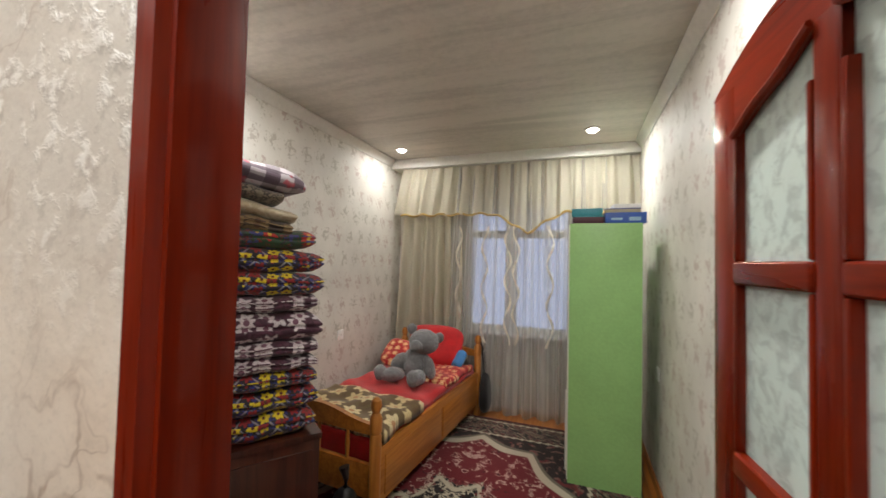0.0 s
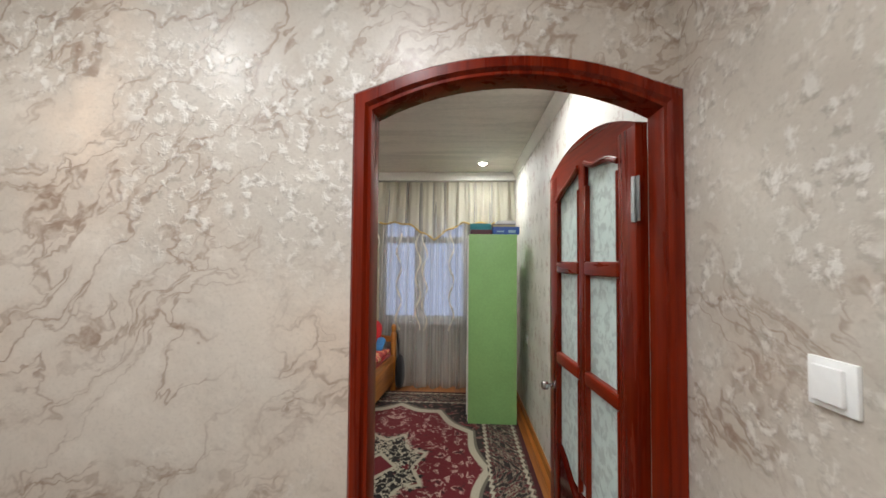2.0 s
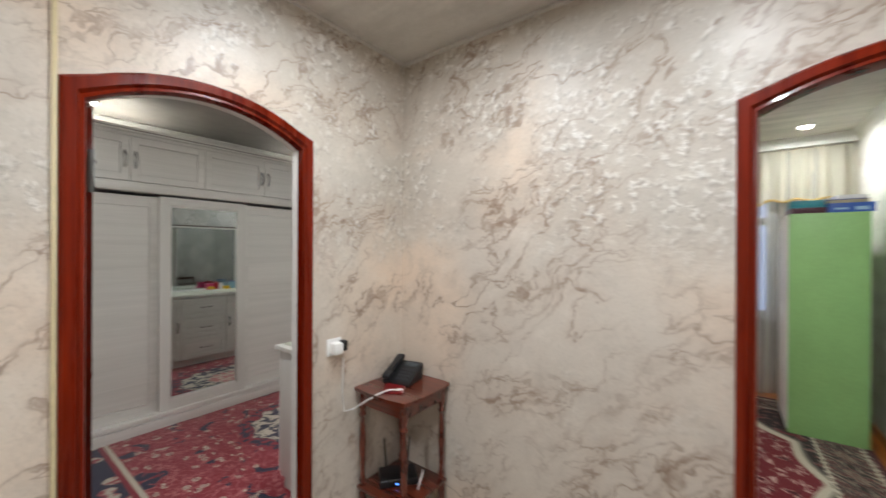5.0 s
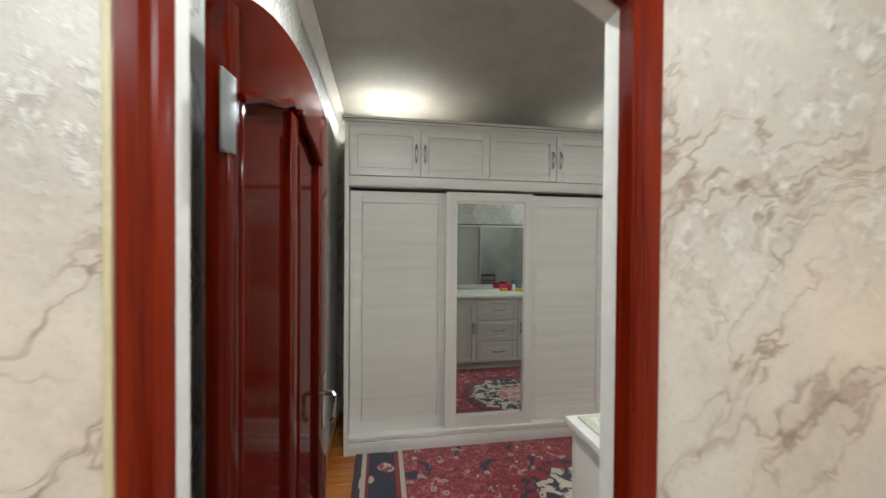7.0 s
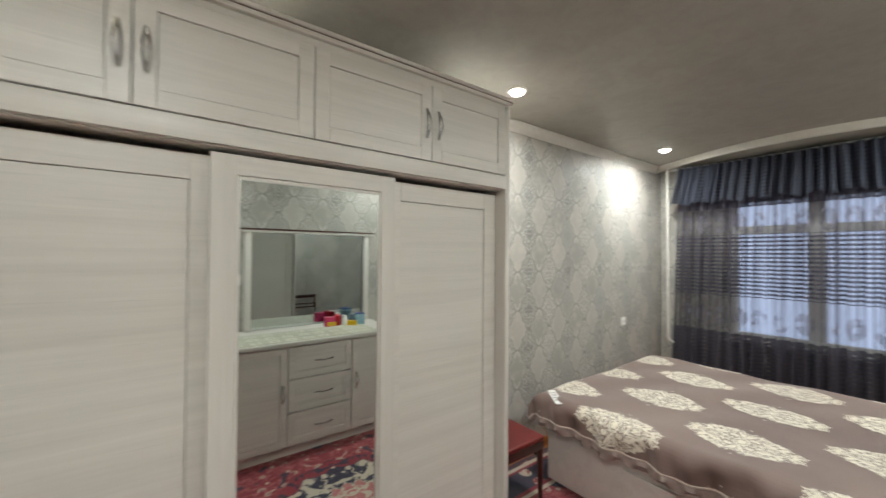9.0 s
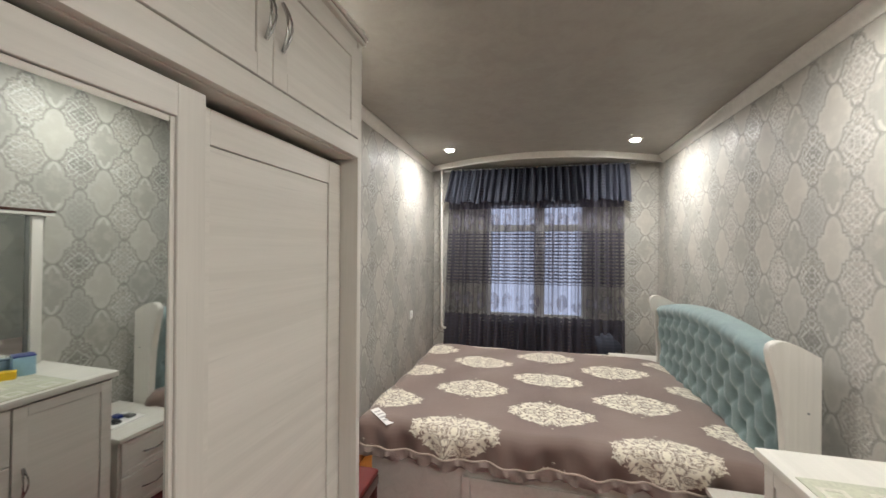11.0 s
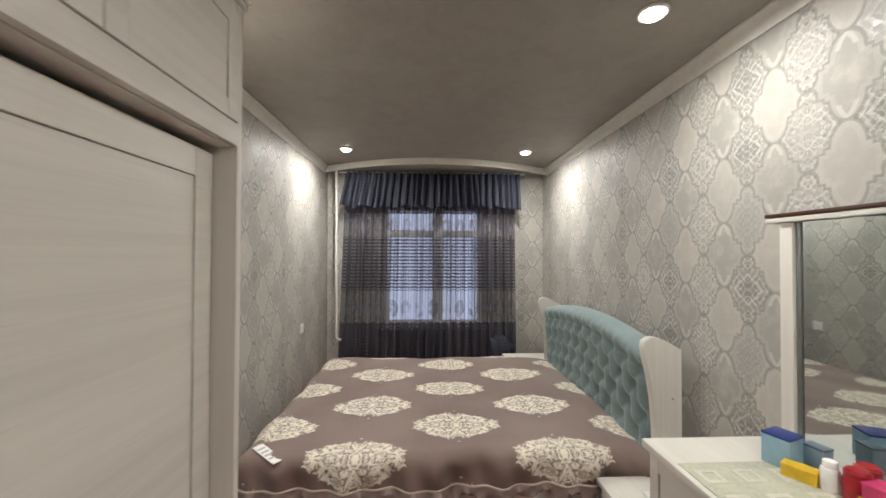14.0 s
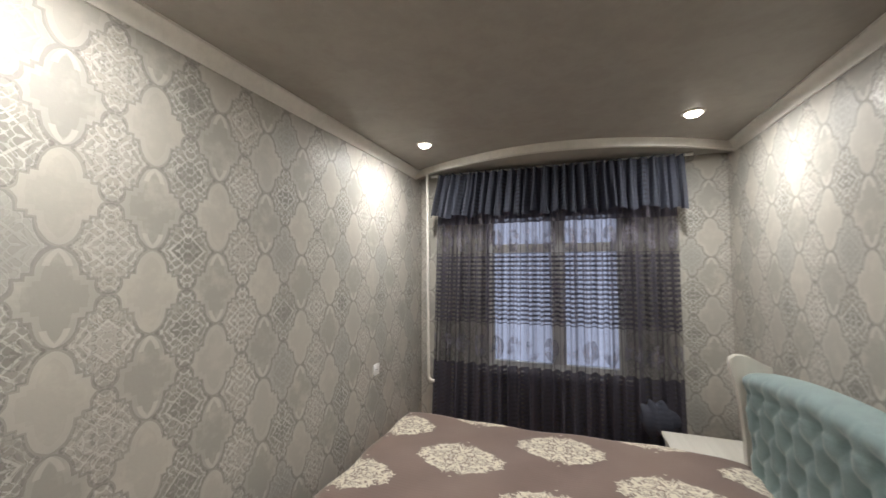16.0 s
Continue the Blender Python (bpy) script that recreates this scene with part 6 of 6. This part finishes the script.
def soft_sheet(name, x0, x1, y0, y1, z, lump, material, label, category, seed, m, thick=0.03):
    rnd = random.Random(seed)
    n = 30
    ph = [rnd.uniform(0, 6.28) for _ in range(5)]
    bm = new_bm()
    uvl = bm.loops.layers.uv.verify()
    rows = []
    for j in range(n + 1):
        row = []
        for i in range(n + 1):
            s, t = i / n, j / n
            x, y = x0 + (x1 - x0) * s, y0 + (y1 - y0) * t
            e = min(s, 1 - s, t, 1 - t)
            zz = z + lump * (0.5 + 0.25 * math.sin(x * 19 + ph[0] + 2 * math.sin(y * 8 + ph[1])) + 0.25 * math.sin(y * 23 + x * 11 + ph[2]))
            zz -= 0.03 * max(0, 1 - e / 0.06) ** 2 + 0.0
            row.append(bm.verts.new((x + 0.008 * math.sin(y * 14 + ph[3]), y + 0.008 * math.sin(x * 13 + ph[4]), zz)))
        rows.append(row)
    for a, b_ in zip(rows, rows[1:]):
        for i in range(n):
            f = bm.faces.new((a[i], a[i + 1], b_[i + 1], b_[i]))
            for l in f.loops:
                l[uvl].uv = (l.vert.co.x, l.vert.co.y)
    r = bmesh.ops.extrude_face_region(bm, geom=bm.faces[:])
    bmesh.ops.translate(bm, verts=[v for v in r["geom"] if isinstance(v, bmesh.types.BMVert)], vec=(0, 0, -thick))
    ob = solo(name, bm, material, label, category, smooth=180.0)
    ob.matrix_basis = m
    return ob


MB = pose(-1.13, 1.97, 0, 0, 0, -5.0)
M_REDFLOWER = mat_flower_cloth("red_flower_cotton", rgb(176, 20, 26), (rgb(226, 170, 120), rgb(222, 120, 90), rgb(240, 210, 160)), 14.0, rgb(120, 14, 20), rgb(190, 40, 40))
M_ROSEBLANKET = mat_flower_cloth("rose_blanket_plush", rgb(104, 80, 50), (rgb(222, 206, 160), rgb(210, 190, 140), rgb(190, 140, 96)), 6.0, rgb(98, 76, 46), rgb(110, 92, 52), 0.6, 0.36)
soft_sheet("blanket", -0.82, -0.015, 0.45, 1.66, 0.475, 0.025, M_REDCLOTH, "bright red blanket spread on the child's bed", "blanket", 2, MB)
soft_sheet("bedsheet", -0.4, -0.01, 1.0, 1.6, 0.5, 0.03, M_REDFLOWER, "red flowered bedding crumpled by the pillow", "bedding", 3, MB, 0.02)
soft_sheet("blanket", -0.8, 0.012, 0.05, 0.55, 0.51, 0.035, M_ROSEBLANKET, "olive plush blanket with cream roses at the bed's foot", "blanket", 4, MB, 0.06)


def cushion(name, m, sx, sy, sz, material, label, category="pillow", seed=1):
    rnd = random.Random(seed)
    bm = new_bm()
    blob(bm, (0, 0, 0), (sx / 2, sy / 2, sz / 2), None, 28, 0.55)
    ph = [rnd.uniform(0, 6) for _ in range(4)]
    for v in bm.verts:
        e = max(abs(v.co.x) / (sx / 2), abs(v.co.y) / (sy / 2))
        v.co.z *= 1 - 0.72 * e ** 5
        v.co.z += 0.01 * math.sin(v.co.x * 17 + ph[0]) * math.sin(v.co.y * 15 + ph[1])
    bm.normal_update()
    solid_uv(bm)
    ob = solo(name, bm, material, label, category, smooth=180.0)
    ob.matrix_basis = m
    return ob


cushion("pillow", MB @ pose(-0.4, 1.55, 0.66, 62, 0, 0), 0.6, 0.42, 0.14, M_REDCLOTH, "red pillow leaning on the headboard")
cushion("pillow", MB @ pose(-0.66, 1.38, 0.58, 35, 8, 10), 0.4, 0.34, 0.12, M_REDFLOWER, "red flowered pillow on the child's bed", seed=5)
cushion("pillow", MB @ pose(-0.16, 1.52, 0.57, 50, 0, -20), 0.24, 0.2, 0.1, mat_cloth("blue_cotton", rgb(60, 120, 176)), "small blue pillow by the headboard", seed=8)

# plush bear: one plain mesh
bm = new_bm()
blob(bm, (0, 0, 0.14), (0.12, 0.1, 0.14), seg=22)
blob(bm, (0.07, -0.02, 0.33), (0.13, 0.105, 0.105), seg=22)
blob(bm, (0.03, -0.11, 0.3), (0.062, 0.05, 0.048), seg=16)
for s in (-1, 1):
    blob(bm, (0.07 + s * 0.12, 0.0, 0.4 - s * 0.03), (0.045, 0.025, 0.045), seg=14)
blob(bm, (-0.13, -0.05, 0.15), (0.06, 0.055, 0.09), pose(0, 0, 0, 0, 35, 0).to_3x3(), 16)
blob(bm, (0.13, -0.04, 0.13), (0.05, 0.05, 0.1), pose(0, 0, 0, 0, -20, 0).to_3x3(), 16)
blob(bm, (-0.15, -0.13, 0.06), (0.07, 0.11, 0.06), pose(0, 0, 0, 0, 0, -45).to_3x3(), 16)
blob(bm, (-0.24, -0.18, 0.075), (0.055, 0.045, 0.065), None, 16)
blob(bm, (0.08, -0.17, 0.06), (0.06, 0.12, 0.06), pose(0, 0, 0, 0, 0, 10).to_3x3(), 16)
blob(bm, (0.07, -0.27, 0.065), (0.055, 0.045, 0.065), None, 16)
for v in bm.verts:
    v.co *= 1 + 0.02 * noise.noise(v.co * 30)
bear = solo("plush_bear", bm, mat_fur("grey_plush", rgb(122, 122, 124)), "grey plush teddy bear sitting on the red blanket", "plush toy", smooth=180.0)
bear.matrix_basis = MB @ pose(-0.3, 0.98, 0.485, -8, 0, 12)

w = thing("hanging_bag", "black bag hanging from the bed's head post", "bag", MB @ pose(0.07, 1.77, 0.0))
bm = new_bm()
blob(bm, (0, 0, 0.22), (0.06, 0.1, 0.2), None, 18, 0.7)
for v in bm.verts:
    v.co.x *= 0.7 + 0.3 * (1 - v.co.z / 0.45)
part("sack", bm, M_BLACKCLOTH, w, "", 180.0)
part("strap", tube(new_bm(), [(0, -0.03, 0.38), (-0.03, -0.03, 0.6), (-0.06, -0.04, 0.75), (-0.03, 0.02, 0.6), (0, 0.03, 0.38)], 0.009, 6), M_BLACKCLOTH, w)

# chest with the pile of folded quilts, turned towards the door
QM = pose(-1.24, 1.6, 0, 0, 0, -36)


def quilt(z0, z1, end, depth, material, label, seed, tilt=0.0, length=0.78, rx=0.0, fold=True):
    """A folded quilt: x 0 is its face, y 0 its end; runs towards -y and -x."""
    rnd = random.Random(seed)
    sx, sy, sz = depth, length, (z1 - z0)
    bm = new_bm()
    vs = bmesh.ops.create_cube(bm, size=1.0)["verts"]
    bmesh.ops.subdivide_edges(bm, edges=bm.edges[:], cuts=13, use_grid_fill=True)
    ph = [rnd.uniform(0, 6) for _ in range(6)]
    for v in bm.verts:
        p = v.co * 2
        q = Vector((p.x * math.sqrt(max(0, 1 - p.z * p.z * 0.42)), p.y * math.sqrt(max(0, 1 - p.z * p.z * 0.2 - p.x * p.x * 0.06)), p.z * math.sqrt(max(0, 1 - (p.x ** 8) * 0.3 - (p.y ** 8) * 0.25))))
        x, y, z = q.x * sx / 2, q.y * sy / 2, q.z * sz / 2
        if fold and abs(p.x) > 0.93:
            x -= math.copysign(0.02 * math.exp(-(p.z / 0.16) ** 2), x)
        if fold and abs(p.y) > 0.93:
            y -= math.copysign(0.015 * math.exp(-(p.z / 0.16) ** 2), y)
        x += 0.008 * math.sin(y * 16 + ph[0]) + 0.005 * math.sin(y * 37 + ph[1])
        y += 0.008 * math.sin(x * 14 + ph[2])
        z += 0.006 * math.sin(y * 12 + ph[3]) * (1 + p.z) * 0.5 + 0.004 * math.sin(y * 33 + ph[4])
        v.co = (x, y, z)
    bm.normal_update()
    solid_uv(bm)
    ob = solo("folded_quilt", bm, material, label, "quilt", "pile of folded quilts", smooth=180.0)
    ob.matrix_basis = QM @ pose(-depth / 2 + 0.0, end - length / 2, (z0 + z1) / 2, tilt, 0, rnd.uniform(-1.5, 1.5))
    return ob


M_Q1 = mat_flower_cloth("yellow_flower_sateen", rgb(22, 16, 26), (rgb(140, 22, 26), rgb(214, 190, 30), rgb(90, 40, 20)), 15.0, rgb(150, 146, 156), rgb(34, 40, 120), 0.6, 0.37, 0.74)
M_Q2 = mat_flower_cloth("purple_rose_sateen", rgb(56, 16, 36), (rgb(208, 200, 200), rgb(196, 186, 188), rgb(104, 62, 80)), 8.0, rgb(78, 30, 52), rgb(84, 44, 62), 1.4, 0.3)
M_Q3 = mat_flower_cloth("green_red_sateen", rgb(34, 66, 40), (rgb(176, 40, 36), rgb(60, 60, 120), rgb(210, 180, 60)), 12.0, rgb(30, 24, 40), rgb(120, 30, 40))
M_Q4 = mat_flower_cloth("brown_rose_plush", rgb(40, 28, 22), (rgb(150, 128, 90), rgb(130, 106, 70), rgb(90, 60, 40)), 7.0, rgb(60, 44, 30), rgb(50, 36, 26))
M_Q5 = mat_flower_cloth("beige_rose_cotton", rgb(186, 174, 150), (rgb(206, 194, 170), rgb(172, 156, 128), rgb(150, 130, 100)), 8.0, rgb(160, 146, 120), rgb(176, 162, 136))
M_Q6 = mat_flower_cloth("leopard_plush", rgb(120, 108, 92), (rgb(44, 34, 28), rgb(52, 42, 36), rgb(120, 108, 92)), 22.0, rgb(30, 24, 20), rgb(100, 88, 74))
LY = "folded quilt printed with yellow and red flowers, in a pile"
LP = "folded dark purple quilt printed with white roses, in a pile"
for i, (z0, z1, end, dep, mt, lb) in enumerate((
    (0.652, 0.775, 0.0, 0.38, M_Q1, LY), (0.77, 0.885, 0.01, 0.38, M_Q1, LY), (0.88, 0.965, 0.0, 0.37, M_Q1, LY),
    (0.96, 1.035, 0.0, 0.37, M_Q2, LP), (1.03, 1.105, 0.01, 0.38, M_Q2, LP), (1.1, 1.245, 0.015, 0.38, M_Q2, LP), (1.24, 1.325, 0.0, 0.37, M_Q2, LP),
    (1.32, 1.435, 0.02, 0.38, M_Q1, LY), (1.43, 1.545, 0.02, 0.38, M_Q1, LY),
    (1.54, 1.645, -0.03, 0.36, M_Q3, "folded quilt printed in green, red and blue, in a pile"),
)):
    quilt(z0, z1, end, dep, mt, lb, 20 + i)
quilt(1.635, 1.715, -0.13, 0.38, M_Q4, "dark brown plush blanket with cream roses, folded", 41, -8, 0.64)
quilt(1.712, 1.782, -0.11, 0.4, M_Q5, "beige flowered blanket, folded", 42, -9, 0.66, fold=False)
quilt(1.785, 1.86, -0.18, 0.36, M_Q6, "leopard-print plush blanket, rolled", 43, -7, 0.56, fold=False)


def mat_check():
    g = Graph("checked_cotton")
    u, v, _ = g.coords("UV")
    a, b_ = (u / 0.13).frac().gt(0.5), (v / 0.13).frac().gt(0.5)
    col = g.mix(a, rgb(196, 190, 196), rgb(110, 96, 108))
    col = g.mix(b_ * 0.5, col, rgb(60, 40, 52))
    spot = g.step(g.noise(g.vec(u, v, 0.0), 9.0, 2), 0.6, 0.66)
    col = g.mix(spot * 0.8, col, rgb(176, 60, 76))
    return g.done(col, 0.7, bump=g.noise(g.vec(u, v, 0.0), 200.0, 2), strength=0.2, dist=0.003)


cushion("pillow", QM @ pose(-0.19, -0.36, 1.905, -9, 4, 4), 0.46, 0.58, 0.13, mat_check(), "grey and pink checked pillow on top of the quilt pile", seed=9)
w = thing("chest", "dark brown wooden chest under the quilt pile", "chest", QM)
part("body", box(new_bm(), -0.39, -0.78, 0.03, 0.0, 0.01, 0.64, 0.006), M_BROWN, w)
part("lid", box(new_bm(), -0.4, -0.79, 0.625, 0.012, 0.018, 0.655, 0.006), M_BROWN, w)
for y0, y1 in ((-0.75, -0.4), (-0.37, -0.02)):
    part("panel", box(new_bm(), 0.0, y0, 0.08, 0.01, y1, 0.58, 0.004), M_BROWN, w)
w = thing("bin_bag", "black plastic bag standing by the chest", "bag", pose(-1.17, 1.74, 0.011))
bm = new_bm()
blob(bm, (0, 0, 0.16), (0.075, 0.075, 0.16), None, 20, 0.75)
for v in bm.verts:
    v.co += Vector((1, 1, 0)) * 0.012 * noise.noise(v.co * 22)
    if v.co.z > 0.2:
        v.co.x *= 1 - (v.co.z - 0.2) * 2.5
        v.co.y *= 1 - (v.co.z - 0.2) * 2.5
part("sack", bm, mat_plain("black_film", rgb(18, 18, 20), 0.3, 0.05), w, "", 180.0)
part("knot", tube(new_bm(), [(0, 0, 0.3), (0.005, 0.0, 0.36), (-0.01, 0.0, 0.42)], [0.02, 0.014, 0.028], 8), bpy.data.materials["black_film"], w)

# ---- white room beyond the hall ----
w = thing("chandelier", "chrome chandelier with glowing frosted glass shades", "chandelier", pose(2.25, 1.66, 0))
part("canopy", lathe(new_bm(), [(0.09, 2.6), (0.09, 2.575), (0.07, 2.565)], seg=20), M_CHROME, w)
part("stem", lathe(new_bm(), [(0.012, 2.575), (0.012, 2.47)], seg=10), M_CHROME, w)
part("ring", lathe(new_bm(), [(0.22, 2.468), (0.22, 2.456), (0.19, 2.456), (0.19, 2.468)], seg=28), M_WHITE, w)
M_SHADE = mat_glow("lit_glass_shade", (0.96, 0.98, 1.0, 1.0), 7.0)
for i in range(6):
    a = i * math.pi / 3 + 0.3
    x, y = 0.21 * math.cos(a), 0.21 * math.sin(a)
    part("arm", tube(new_bm(), [(0, 0, 2.48), (x * 0.6, y * 0.6, 2.462), (x, y, 2.45)], 0.007, 6), M_CHROME, w)
    part("shade", lathe(new_bm(), [(0.02, 2.45), (0.05, 2.43), (0.068, 2.38), (0.074, 2.33), (0.068, 2.325)], x, y, 0, 16), M_SHADE, w, "glowing frosted shade")
room_lamp = bpy.data.lights.new("chandelier_lamp", "POINT")
room_lamp.energy, room_lamp.color, room_lamp.shadow_soft_size = 95.0, COOL, 0.12
ro = new("chandelier_lamp", room_lamp)
ro.location = (2.25, 1.66, 2.26)
w = thing("desk", "orange-brown wooden desk with black legs", "desk", pose(1.55, 0.12, 0))
part("desktop", box(new_bm(), -0.62, -0.3, 0.725, 0.62, 0.3, 0.75, 0.003), mat_wood("orange_laminate", rgb(190, 120, 60), rgb(222, 156, 90), 0, 0.8, 0.4), w)
for x in (-0.56, 0.56):
    for y in (-0.25, 0.25):
        part("leg", box(new_bm(), x - 0.02, y - 0.02, 0, x + 0.02, y + 0.02, 0.725, 0.002), M_BLACK, w)
w = thing("phone", "black smartphone lying on the desk", "phone", pose(1.12, 0.27, 0.7505, 0, 0, 20))
part("slab", box(new_bm(), -0.035, -0.07, 0, 0.035, 0.07, 0.008, 0.003), M_BLACK, w)
w = thing("office_chair", "black mesh office chair at the desk", "office chair", pose(1.85, 1.0, 0, 0, 0, 25))
part("seat", box(new_bm(), -0.24, -0.24, 0.43, 0.24, 0.24, 0.5, 0.03, 3), M_BLACKCLOTH, w)
bm = new_bm()
pts = [(-0.22, 0.26, 0.55), (-0.235, 0.29, 0.75), (-0.2, 0.3, 0.88), (-0.1, 0.3, 0.92), (0.1, 0.3, 0.92), (0.2, 0.3, 0.88), (0.235, 0.29, 0.75), (0.22, 0.26, 0.55)]
part("back_frame", tube(bm, pts, 0.02, 8), M_BLACK, w)
part("back_bar", tube(new_bm(), [(-0.23, 0.29, 0.73), (0.0, 0.3, 0.7), (0.23, 0.29, 0.73)], 0.022, 8), M_BLACK, w)
part("back_mesh", prism(new_bm(), [(-0.2, 0.56), (0.2, 0.56), (0.21, 0.78), (0.17, 0.88), (-0.17, 0.88), (-0.21, 0.78)], "y", 0.28, 0.284), mat_cloth("grey_mesh", rgb(70, 72, 76)), w, "grey see-through mesh")
part("column", lathe(new_bm(), [(0.03, 0.08), (0.03, 0.43)], seg=12), M_BLACK, w)
for i in range(5):
    a = 2 * math.pi * i / 5
    part("foot", tube(new_bm(), [(0, 0, 0.1), (0.26 * math.cos(a), 0.26 * math.sin(a), 0.05)], [0.025, 0.015], 8), M_BLACK, w)
    part("castor", lathe(new_bm(), [(0.025, 0), (0.025, 0.05)], 0.27 * math.cos(a), 0.27 * math.sin(a), 0, 10), M_BLACK, w)
for x in (-0.27, 0.27):
    part("armrest", tube(new_bm(), [(x, 0.1, 0.47), (x, 0.08, 0.66), (x, -0.15, 0.67)], 0.018, 8), M_BLACK, w)
w = thing("guest_bed", "wooden bed with a cream padded headboard and white bedding", "bed", pose(2.75, 2.0, 0))
part("base", box(new_bm(), -0.55, -0.85, 0.05, 0.58, 0.85, 0.36, 0.01), M_TABLE, w)
part("headboard", box(new_bm(), 0.58, -0.9, 0.0, 0.635, 0.9, 0.95, 0.012), M_TABLE, w)
part("pad", box(new_bm(), 0.545, -0.82, 0.5, 0.58, 0.82, 0.88, 0.015, 3), mat_cloth("cream_leather", rgb(212, 190, 130), 0.5), w, "cream padded panel")
part("mattress", box(new_bm(), -0.54, -0.84, 0.36, 0.545, 0.84, 0.56, 0.05, 4), M_WHITE, w)
cushion("pillow", pose(2.98, 2.35, 0.68, 0, 18, 0), 0.5, 0.6, 0.2, mat_cloth("ivory_cotton", rgb(222, 214, 198)), "plump ivory pillow on the bed", seed=12)
cushion("pillow", pose(2.98, 1.65, 0.68, 0, 18, 0), 0.5, 0.6, 0.2, bpy.data.materials["ivory_cotton"], "plump ivory pillow on the bed", seed=13)
